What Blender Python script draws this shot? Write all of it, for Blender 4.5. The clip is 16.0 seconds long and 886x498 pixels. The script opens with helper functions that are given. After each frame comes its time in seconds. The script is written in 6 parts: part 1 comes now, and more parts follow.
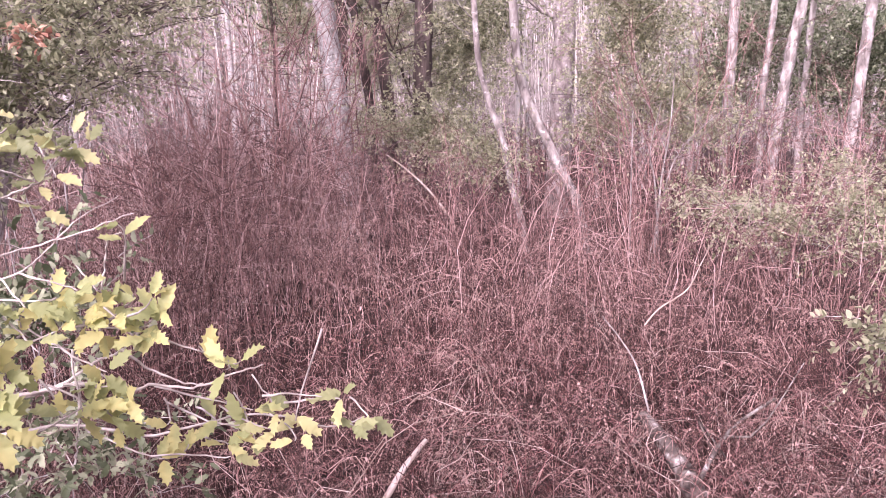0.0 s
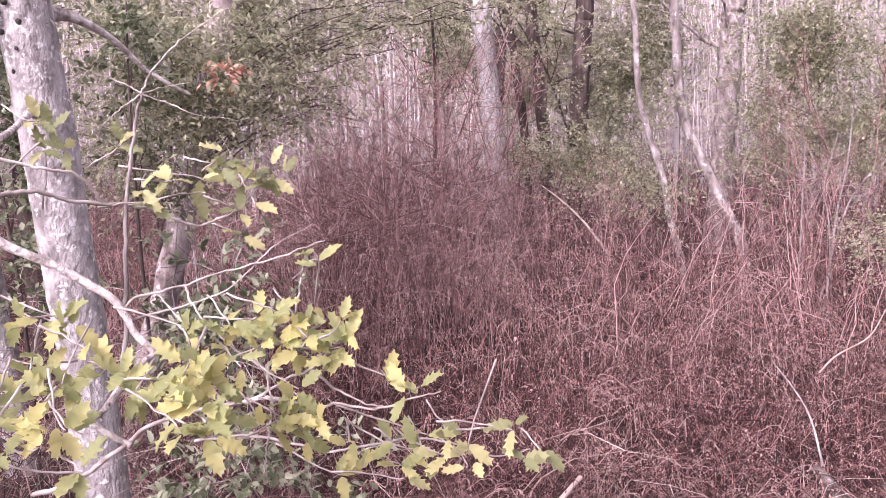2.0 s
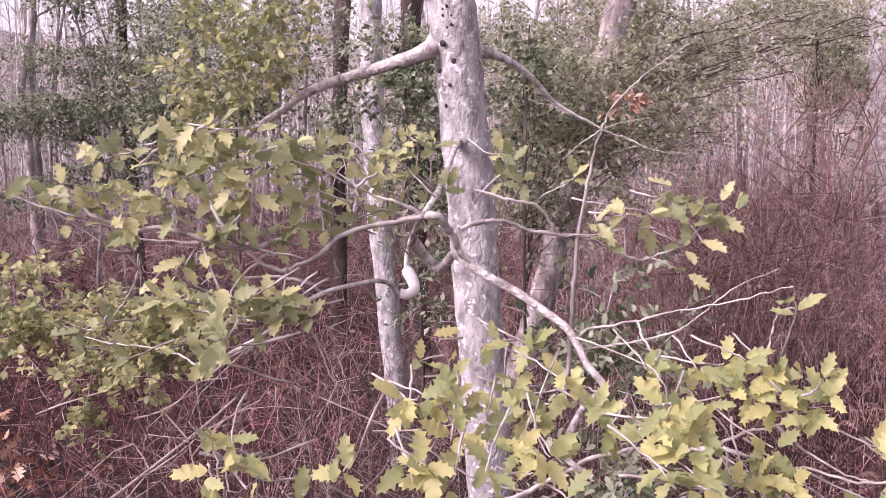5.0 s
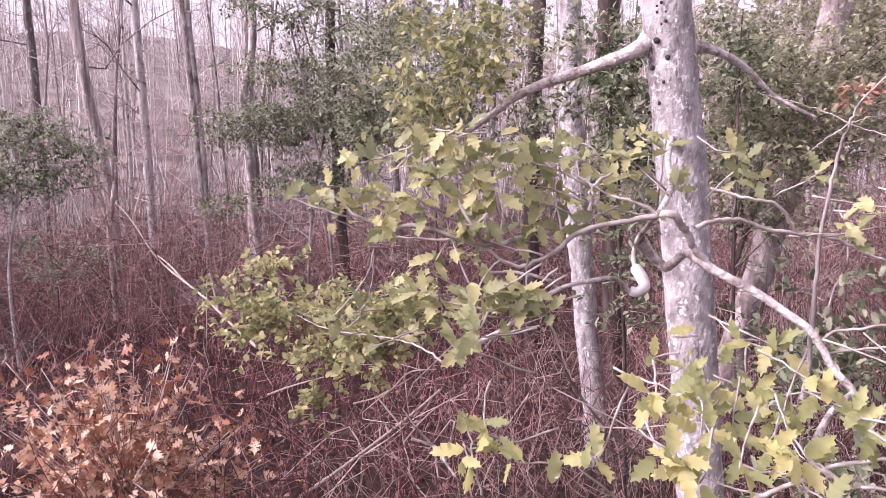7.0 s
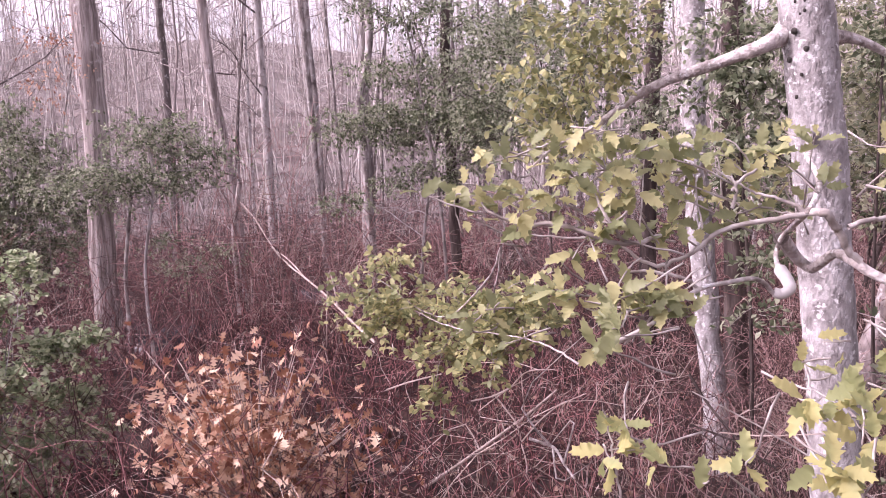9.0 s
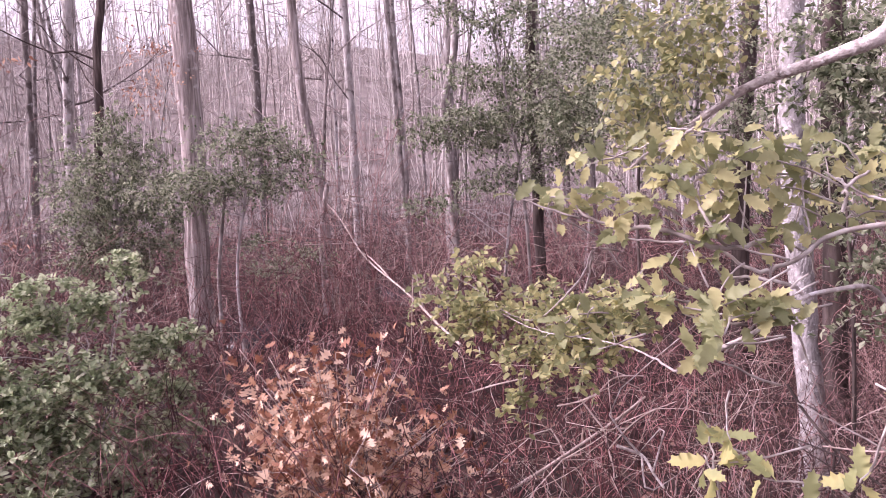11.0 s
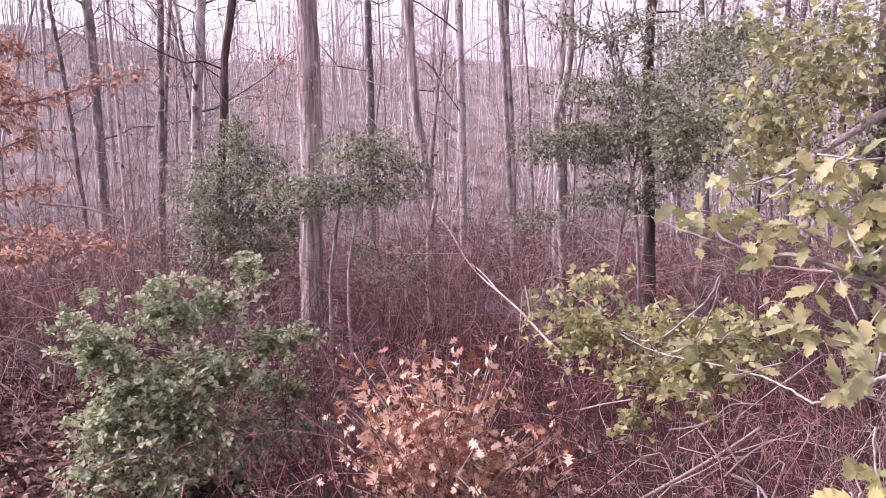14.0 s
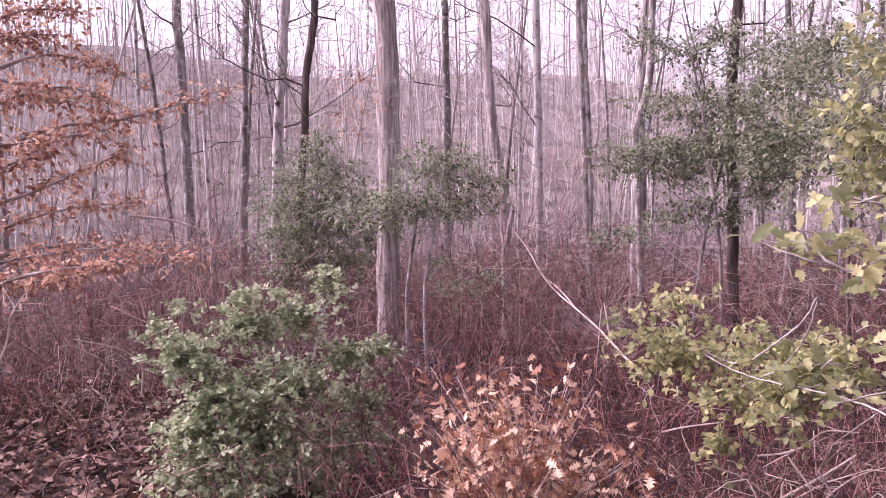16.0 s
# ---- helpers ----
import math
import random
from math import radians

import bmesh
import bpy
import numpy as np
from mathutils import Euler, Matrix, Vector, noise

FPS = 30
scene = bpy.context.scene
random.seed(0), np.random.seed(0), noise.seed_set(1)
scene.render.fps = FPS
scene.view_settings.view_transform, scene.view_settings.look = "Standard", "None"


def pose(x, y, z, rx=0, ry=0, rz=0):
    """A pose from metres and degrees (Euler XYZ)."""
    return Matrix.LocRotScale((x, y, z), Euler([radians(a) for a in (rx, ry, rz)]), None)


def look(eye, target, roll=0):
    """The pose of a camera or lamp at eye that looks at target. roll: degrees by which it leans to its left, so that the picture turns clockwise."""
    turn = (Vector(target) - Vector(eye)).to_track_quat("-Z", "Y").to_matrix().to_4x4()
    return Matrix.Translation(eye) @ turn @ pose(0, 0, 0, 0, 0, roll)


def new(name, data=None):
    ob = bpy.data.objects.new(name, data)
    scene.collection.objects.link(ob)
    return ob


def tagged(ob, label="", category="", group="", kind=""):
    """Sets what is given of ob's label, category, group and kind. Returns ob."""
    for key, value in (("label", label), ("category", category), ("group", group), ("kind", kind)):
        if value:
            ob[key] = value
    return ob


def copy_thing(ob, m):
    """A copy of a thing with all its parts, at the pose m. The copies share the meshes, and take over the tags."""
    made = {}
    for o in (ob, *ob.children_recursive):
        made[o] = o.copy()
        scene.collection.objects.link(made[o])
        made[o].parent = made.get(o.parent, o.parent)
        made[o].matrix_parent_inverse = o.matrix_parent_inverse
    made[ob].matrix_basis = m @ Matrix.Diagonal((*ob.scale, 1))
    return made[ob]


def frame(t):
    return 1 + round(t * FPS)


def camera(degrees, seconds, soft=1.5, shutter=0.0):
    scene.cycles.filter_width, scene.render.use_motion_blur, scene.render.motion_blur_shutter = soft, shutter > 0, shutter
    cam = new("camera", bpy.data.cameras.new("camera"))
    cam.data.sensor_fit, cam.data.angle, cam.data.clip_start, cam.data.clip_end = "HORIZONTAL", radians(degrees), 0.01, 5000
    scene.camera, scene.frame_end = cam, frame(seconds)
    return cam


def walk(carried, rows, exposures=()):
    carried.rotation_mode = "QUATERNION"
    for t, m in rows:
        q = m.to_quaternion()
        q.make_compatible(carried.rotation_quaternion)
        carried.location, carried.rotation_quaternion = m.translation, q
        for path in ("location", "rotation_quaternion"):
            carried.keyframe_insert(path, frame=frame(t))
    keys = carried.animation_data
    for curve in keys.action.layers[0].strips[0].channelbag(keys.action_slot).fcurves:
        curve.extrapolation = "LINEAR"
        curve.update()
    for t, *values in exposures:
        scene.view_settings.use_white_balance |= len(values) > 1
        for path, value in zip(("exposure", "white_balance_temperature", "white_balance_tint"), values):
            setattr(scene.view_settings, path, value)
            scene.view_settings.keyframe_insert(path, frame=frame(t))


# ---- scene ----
cam = camera(58.4, 16.0, soft=0.7)
LEVEL = pose(0, 0, 0, -2.0, -0.2, 0)
PATH = [
    (0, (-0.055, -0.748, 1.79), (-0.283, 1.211, 1.461), -1.3),
    (0.5, (-0.057, -0.77, 1.792), (-0.347, 1.184, 1.478), -1.3),
    (1, (-0.053, -0.795, 1.795), (-0.428, 1.148, 1.503), -1.2),
    (1.5, (-0.069, -0.792, 1.798), (-0.545, 1.131, 1.528), -1.1),
    (2, (-0.101, -0.777, 1.8), (-0.691, 1.118, 1.552), -0.9),
    (2.5, (-0.128, -0.788, 1.809), (-0.846, 1.064, 1.578), -0.7),
    (3, (-0.159, -0.802, 1.819), (-1.007, 0.997, 1.605), -0.4),
    (3.5, (-0.193, -0.809, 1.821), (-1.168, 0.926, 1.626), -0.1),
    (4, (-0.225, -0.817, 1.823), (-1.323, 0.845, 1.639), -0.0),
    (4.5, (-0.265, -0.831, 1.825), (-1.474, 0.751, 1.642), 0.1),
    (5, (-0.302, -0.851, 1.823), (-1.614, 0.647, 1.639), 0.2),
    (5.2, (-0.314, -0.859, 1.823), (-1.674, 0.598, 1.638), 0.15),
    (7.5, (-0.329, -0.981, 1.826), (-1.991, 0.115, 1.641), -0.7),
    (8, (-0.338, -0.992, 1.826), (-2.04, 0.042, 1.641), -0.8),
    (8.5, (-0.346, -0.999, 1.823), (-2.081, -0.02, 1.64), -0.7),
    (9, (-0.348, -1.004, 1.823), (-2.109, -0.075, 1.64), -0.8),
    (11.5, (-0.363, -1.032, 1.826), (-2.23, -0.335, 1.654), -0.7),
    (12, (-0.365, -1.047, 1.831), (-2.249, -0.396, 1.661), -0.4),
    (12.5, (-0.36, -1.063, 1.834), (-2.259, -0.457, 1.668), -0.1),
    (13, (-0.361, -1.073, 1.836), (-2.272, -0.504, 1.675), 0.3),
    (13.5, (-0.352, -1.086, 1.837), (-2.273, -0.55, 1.682), 0.7),
    (14, (-0.346, -1.095, 1.836), (-2.276, -0.593, 1.69), 0.9),
    (14.5, (-0.34, -1.1, 1.839), (-2.281, -0.636, 1.701), 1.0),
    (15, (-0.352, -1.107, 1.842), (-2.303, -0.683, 1.713), 1.0),
    (15.5, (-0.364, -1.111, 1.844), (-2.325, -0.737, 1.723), 1.1),
    (16, (-0.357, -1.12, 1.841), (-2.327, -0.799, 1.728), 1.2),
]
walk(cam, [(t, LEVEL @ look(eye, target, roll)) for t, eye, target, roll in PATH],
     [(0.0, 1.81, 6300, 41), (1.5, 1.68, 6300, 41), (2.0, 1.66, 6300, 41), (2.5, 1.54, 6300, 41), (3.5, 1.57, 6300, 41), (4.0, 1.39, 6300, 42), (5.0, 1.42, 6300, 42), (7.5, 1.58, 6300, 42), (9.0, 1.52, 6300, 43),
      (11.5, 1.58, 6300, 46), (12.0, 1.68, 6300, 46), (12.5, 1.69, 6300, 47), (13.0, 1.46, 6300, 48), (13.5, 1.38, 6300, 48), (14.0, 1.55, 6300, 49), (14.5, 1.63, 6300, 49), (15.0, 1.55, 6300, 50), (16.0, 1.56, 6300, 51)])

# ---------------------------------------------------------------- light
world = bpy.data.worlds.new("overcast_sky")
scene.world = world
world.use_nodes = True
wt = world.node_tree
wt.nodes.clear()
sky = wt.nodes.new("ShaderNodeTexSky")
sky.sky_type = "NISHITA"
sky.sun_disc = False
sky.sun_elevation = radians(38)
sky.sun_rotation = radians(200)
sky.air_density, sky.dust_density, sky.ozone_density = 1.0, 4.0, 1.0
soft_sky = wt.nodes.new("ShaderNodeHueSaturation")
soft_sky.inputs["Saturation"].default_value = 0.15
bg = wt.nodes.new("ShaderNodeBackground")
bg.inputs["Strength"].default_value = 0.15
wo = wt.nodes.new("ShaderNodeOutputWorld")
wt.links.new(sky.outputs[0], soft_sky.inputs["Color"])
wt.links.new(soft_sky.outputs[0], bg.inputs["Color"])
wt.links.new(bg.outputs[0], wo.inputs["Surface"])
sun = new("sun", bpy.data.lights.new("sun", "SUN"))
sun.data.energy = 1.0
sun.data.angle = radians(22)
sun.data.color = (1.0, 0.96, 0.9)
sun.matrix_world = look((0, 0, 20), (5.0, 14.0, 20 - 11.5))

# ---------------------------------------------------------------- materials
def material(name, colours, rough=0.8, scale=8.0, detail=6.0, spread=0.0, bump=0.0, stretch=(1, 1, 1), translucent=0.0,
             fleck=None, fleck_scale=20.0, fleck_at=0.62, by_object=False, hue=0.0, stops=(0.32, 0.5, 0.68), dark=None, dark_scale=20.0, dark_at=0.66):
    """Noise between two or three colours, with a change of value from piece to piece, relief, flecks and light shining through."""
    m = bpy.data.materials.new(name)
    m.use_nodes = True
    nt = m.node_tree
    n, k = nt.nodes, nt.links
    n.clear()
    out = n.new("ShaderNodeOutputMaterial")
    bsdf = n.new("ShaderNodeBsdfPrincipled")
    bsdf.inputs["Roughness"].default_value = rough
    bsdf.inputs["Specular IOR Level"].default_value = 0.3
    tc = n.new("ShaderNodeTexCoord")
    mp = n.new("ShaderNodeMapping")
    mp.inputs["Scale"].default_value = stretch
    geo = n.new("ShaderNodeNewGeometry")
    k.new(tc.outputs["Object"], mp.inputs["Vector"])
    nz = n.new("ShaderNodeTexNoise")
    nz.inputs["Scale"].default_value = scale
    nz.inputs["Detail"].default_value = detail
    k.new(mp.outputs[0], nz.inputs["Vector"])
    ramp = n.new("ShaderNodeValToRGB")
    els = ramp.color_ramp.elements
    els[0].position, els[1].position = stops[0], stops[2]
    els[0].color, els[1].color = (*colours[0], 1), (*colours[-1], 1)
    if len(colours) == 3:
        e = els.new(stops[1])
        e.color = (*colours[1], 1)
    rnd = geo.outputs["Random Per Island"]
    if by_object:
        rnd = n.new("ShaderNodeObjectInfo").outputs["Random"]
    mixf = nz.outputs["Fac"]
    if spread > 0:
        # pieces differ from one another along the same colours
        a = n.new("ShaderNodeMath")
        a.operation = "SUBTRACT"
        k.new(rnd, a.inputs[0])
        a.inputs[1].default_value = 0.5
        b = n.new("ShaderNodeMath")
        b.operation = "MULTIPLY_ADD"
        k.new(a.outputs[0], b.inputs[0])
        b.inputs[1].default_value = spread
        k.new(nz.outputs["Fac"], b.inputs[2])
        mixf = b.outputs[0]
    k.new(mixf, ramp.inputs["Fac"])
    col = ramp.outputs["Color"]
    for tone, tone_scale, tone_at, shift in ((fleck, fleck_scale, fleck_at, 0.0), (dark, dark_scale, dark_at, 7.3)):
        if not tone:
            continue
        fz = n.new("ShaderNodeTexNoise")
        fz.inputs["Scale"].default_value = tone_scale
        fz.inputs["Detail"].default_value = 7
        fz.inputs["Roughness"].default_value = 0.62
        fz.inputs["Distortion"].default_value = 0.25
        fm = n.new("ShaderNodeMapping")
        fm.inputs["Location"].default_value = (shift, shift, 0)
        k.new(tc.outputs["Object"], fm.inputs["Vector"])
        k.new(fm.outputs[0], fz.inputs["Vector"])
        fr = n.new("ShaderNodeValToRGB")
        fr.color_ramp.elements[0].position = tone_at
        fr.color_ramp.elements[1].position = tone_at + 0.08
        k.new(fz.outputs["Fac"], fr.inputs["Fac"])
        mx = n.new("ShaderNodeMix")
        mx.data_type = "RGBA"
        k.new(fr.outputs["Color"], mx.inputs["Factor"])
        k.new(col, mx.inputs["A"])
        mx.inputs["B"].default_value = (*tone, 1)
        col = mx.outputs["Result"]
    if hue > 0:
        hs = n.new("ShaderNodeHueSaturation")
        mr = n.new("ShaderNodeMapRange")
        mr.inputs["To Min"].default_value, mr.inputs["To Max"].default_value = 1 - hue, 1 + hue
        k.new(rnd, mr.inputs["Value"])
        k.new(mr.outputs[0], hs.inputs["Value"])
        k.new(col, hs.inputs["Color"])
        col = hs.outputs["Color"]
    k.new(col, bsdf.inputs["Base Color"])
    if bump > 0:
        bz = n.new("ShaderNodeTexNoise")
        bz.inputs["Scale"].default_value = scale * 3.1
        bz.inputs["Detail"].default_value = 5
        k.new(mp.outputs[0], bz.inputs["Vector"])
        bp = n.new("ShaderNodeBump")
        bp.inputs["Strength"].default_value = bump
        bp.inputs["Distance"].default_value = 0.02
        k.new(bz.outputs["Fac"], bp.inputs["Height"])
        k.new(bp.outputs[0], bsdf.inputs["Normal"])
    surf = bsdf.outputs[0]
    if translucent > 0:
        tl = n.new("ShaderNodeBsdfTranslucent")
        k.new(col, tl.inputs["Color"])
        ms = n.new("ShaderNodeMixShader")
        ms.inputs[0].default_value = translucent
        k.new(surf, ms.inputs[1])
        k.new(tl.outputs[0], ms.inputs[2])
        surf = ms.outputs[0]
    k.new(surf, out.inputs["Surface"])
    return m


M_GROUND = material("leaf_litter_soil", [(0.012, 0.008, 0.007), (0.036, 0.021, 0.018), (0.09, 0.053, 0.042)], 0.95, 9, 10, bump=0.7)
M_LITTER = material("dry_fallen_leaf", [(0.045, 0.023, 0.018), (0.14, 0.073, 0.055), (0.35, 0.225, 0.175)], 0.8, 6, 3, spread=0.9, stops=(0.3, 0.55, 0.85), translucent=0.15)
# The thicket's front canes: shade is put into this darker colour.
M_CANE_SHADED = material("shade_dark_briar_cane", [(0.024, 0.010, 0.009), (0.072, 0.031, 0.028), (0.28, 0.16, 0.145)], 0.7, 5, 3, spread=0.9, stops=(0.28, 0.56, 0.86))
M_CANE = material("briar_cane", [(0.06, 0.024, 0.022), (0.185, 0.08, 0.074), (0.46, 0.28, 0.255)], 0.7, 5, 3, spread=0.8, stops=(0.28, 0.54, 0.84))
# Canes and brush further back: lightened against the thicket's own shade.
M_BRUSH_LIT = material("reddish_twig_lightened", [(0.1, 0.052, 0.047), (0.27, 0.15, 0.137), (0.52, 0.37, 0.34)], 0.7, 5, 3, spread=0.8, stops=(0.28, 0.54, 0.84))
M_RACEME = material("dry_flower_spike", [(0.05, 0.025, 0.021), (0.16, 0.088, 0.078), (0.38, 0.255, 0.225)], 0.8, 7, 3, spread=0.8)
M_WAND = material("red_sapling_bark", [(0.04, 0.011, 0.012), (0.122, 0.036, 0.036), (0.38, 0.19, 0.18)], 0.7, 5, 3, spread=0.9, stops=(0.33, 0.64, 0.92))
M_TANGLE = material("grey_brown_stem", [(0.042, 0.019, 0.018), (0.12, 0.058, 0.055), (0.36, 0.23, 0.215)], 0.75, 5, 3, spread=0.9, stops=(0.3, 0.62, 0.9))
# Twigs of the tall bank, light put into the colour likewise.
M_BANK_LIT = material("pinkish_twig_lightened", [(0.2, 0.118, 0.108), (0.4, 0.262, 0.242), (0.6, 0.45, 0.42)], 0.75, 5, 3, spread=0.8)
# Leafy ground of the far slope, paled with distance as haze.
M_SLOPE = material("leafy_slope_haze_paled", [(0.1, 0.08, 0.072), (0.17, 0.14, 0.128), (0.27, 0.23, 0.21)], 0.95, 0.7, 12, bump=0.5)
M_DEAD = material("dead_grey_twig", [(0.22, 0.16, 0.13), (0.44, 0.36, 0.32)], 0.8, 12, 4, spread=0.5)
M_HOLLY_BARK = material("holly_bark", [(0.17, 0.152, 0.146), (0.3, 0.278, 0.268), (0.41, 0.388, 0.38)], 0.9, 24, 10, bump=0.8, stretch=(1, 1, 0.6),
                        fleck=(0.6, 0.585, 0.575), fleck_scale=34, fleck_at=0.565, dark=(0.11, 0.093, 0.09), dark_scale=26, dark_at=0.645)
M_TWIG = material("pale_holly_twig", [(0.17, 0.14, 0.125), (0.31, 0.27, 0.245), (0.5, 0.46, 0.43)], 0.75, 22, 5, spread=0.2)
M_LIMB = material("grey_limb_bark", [(0.2, 0.167, 0.15), (0.42, 0.372, 0.345), (0.6, 0.555, 0.525)], 0.85, 34, 7, bump=0.6, fleck=(0.62, 0.61, 0.6), fleck_scale=40, fleck_at=0.58,
                  dark=(0.07, 0.055, 0.05), dark_scale=38, dark_at=0.64)
M_PALE_BARK = material("pale_grey_bark", [(0.11, 0.09, 0.083), (0.24, 0.207, 0.193), (0.42, 0.39, 0.37)], 0.9, 16, 9, bump=0.6, stretch=(1, 1, 0.4), fleck=(0.52, 0.5, 0.48), fleck_scale=16, fleck_at=0.6, dark=(0.08, 0.065, 0.06), dark_scale=12, dark_at=0.62)
M_MOTTLED = material("mottled_flaking_bark", [(0.1, 0.08, 0.075), (0.22, 0.18, 0.17), (0.38, 0.335, 0.32)], 0.95, 16, 9, bump=0.7, stretch=(1, 1, 0.5), fleck=(0.5, 0.47, 0.46), fleck_scale=14, fleck_at=0.6, dark=(0.07, 0.055, 0.05), dark_scale=20, dark_at=0.62)
M_DARK_BARK = material("dark_furrowed_bark", [(0.025, 0.018, 0.016), (0.06, 0.043, 0.038), (0.13, 0.1, 0.09)], 0.95, 14, 8, bump=0.8, stretch=(1, 1, 0.18))
M_SHREDDY = material("shredding_grey_bark", [(0.15, 0.122, 0.112), (0.3, 0.252, 0.236), (0.5, 0.44, 0.42)], 0.95, 34, 10, bump=1.0, stretch=(1, 1, 0.09),
                     fleck=(0.52, 0.48, 0.46), fleck_scale=7, fleck_at=0.6, dark=(0.17, 0.138, 0.126), dark_scale=9, dark_at=0.6)
M_FAR_BARK = material("woodland_bark", [(0.08, 0.062, 0.056), (0.18, 0.148, 0.138), (0.36, 0.315, 0.3)], 0.95, 3, 6, spread=0.9, stretch=(1, 1, 0.3))
M_WOOD_BARK = material("grey_brown_trunk_bark", [(0.11, 0.092, 0.085), (0.24, 0.21, 0.196), (0.42, 0.385, 0.37)], 0.95, 14, 9, spread=0.5, stretch=(1, 1, 0.3), bump=0.8, by_object=True,
                       fleck=(0.48, 0.46, 0.45), fleck_scale=9, fleck_at=0.58, dark=(0.07, 0.055, 0.05), dark_scale=6, dark_at=0.58)
# Bark of the distant woods, paled in place of haze and skylight.
M_MIST_BARK = material("haze_paled_bark", [(0.22, 0.183, 0.17), (0.37, 0.325, 0.3), (0.55, 0.5, 0.47)], 0.95, 3, 6, spread=0.7, stretch=(1, 1, 0.3))
M_HAZE_POLE = material("haze_whitened_pole_bark", [(0.3, 0.262, 0.242), (0.47, 0.425, 0.395), (0.65, 0.605, 0.57)], 0.95, 3, 6, spread=0.8, stretch=(1, 1, 0.3))
M_HOLLY_LEAF = material("yellow_green_holly_leaf", [(0.3, 0.325, 0.145), (0.4, 0.41, 0.18), (0.5, 0.47, 0.2)], 0.5, 1.2, 2, spread=0.7, translucent=0.5, by_object=True)
M_HOLLY_LEAF2 = material("yellow_green_holly_foliage", [(0.23, 0.25, 0.12), (0.345, 0.355, 0.175), (0.47, 0.45, 0.22)], 0.45, 9, 3, spread=0.8, translucent=0.45)
M_EVERGREEN = material("dull_evergreen_leaf", [(0.2, 0.21, 0.125), (0.33, 0.34, 0.21), (0.48, 0.475, 0.33)], 0.55, 4, 3, spread=0.8, translucent=0.55)
M_DARKGREEN = material("dark_evergreen_leaf", [(0.1, 0.122, 0.068), (0.205, 0.235, 0.143), (0.37, 0.395, 0.275)], 0.45, 4, 3, spread=0.8, translucent=0.48)
M_BUSH = material("glossy_bush_leaf", [(0.2, 0.25, 0.135), (0.35, 0.42, 0.245), (0.52, 0.56, 0.38)], 0.55, 4, 3, spread=0.8, translucent=0.45)
M_OAK = material("tan_oak_leaf", [(0.24, 0.105, 0.062), (0.48, 0.28, 0.175), (0.7, 0.5, 0.36)], 0.6, 8, 3, spread=0.8, translucent=0.25)
M_BEECH = material("russet_beech_leaf", [(0.27, 0.125, 0.085), (0.46, 0.25, 0.17), (0.64, 0.42, 0.3)], 0.65, 8, 3, spread=0.8, translucent=0.35)
M_ROT = material("rotten_log_wood", [(0.03, 0.022, 0.02), (0.11, 0.085, 0.075), (0.3, 0.27, 0.25)], 0.95, 18, 7, bump=0.9, fleck=(0.5, 0.47, 0.45), fleck_scale=18, fleck_at=0.6)
M_HOLE = material("knot_scar", [(0.02, 0.018, 0.016), (0.08, 0.07, 0.06)], 0.95, 30, 4)

# ---------------------------------------------------------------- mesh helpers
rng = np.random.default_rng(11)


def ground_z(x, y):
    """The height of the woodland floor; a shallow hollow lies behind the holly, and far off the land rises."""
    x, y = np.asarray(x, float), np.asarray(y, float)
    r = np.hypot(x, y)
    z = 0.1 + 0.05 * np.sin(0.9 * x + 0.4) * np.sin(0.8 * y + 1.1) + 0.03 * np.sin(2.3 * x - 1.7 * y)
    z = z - 0.35 * np.exp(-((x + 4.3) ** 2 + (y - 3.4) ** 2) / 4.0)
    az = np.arctan2(-x, y)
    z = z + (0.225 + 0.035 * np.sin(az * 4.3 + 0.5) + 0.02 * np.sin(az * 11)) * np.clip(r - 30, 0, 75) * np.clip((r - 30) / 25, 0, 1)
    return z


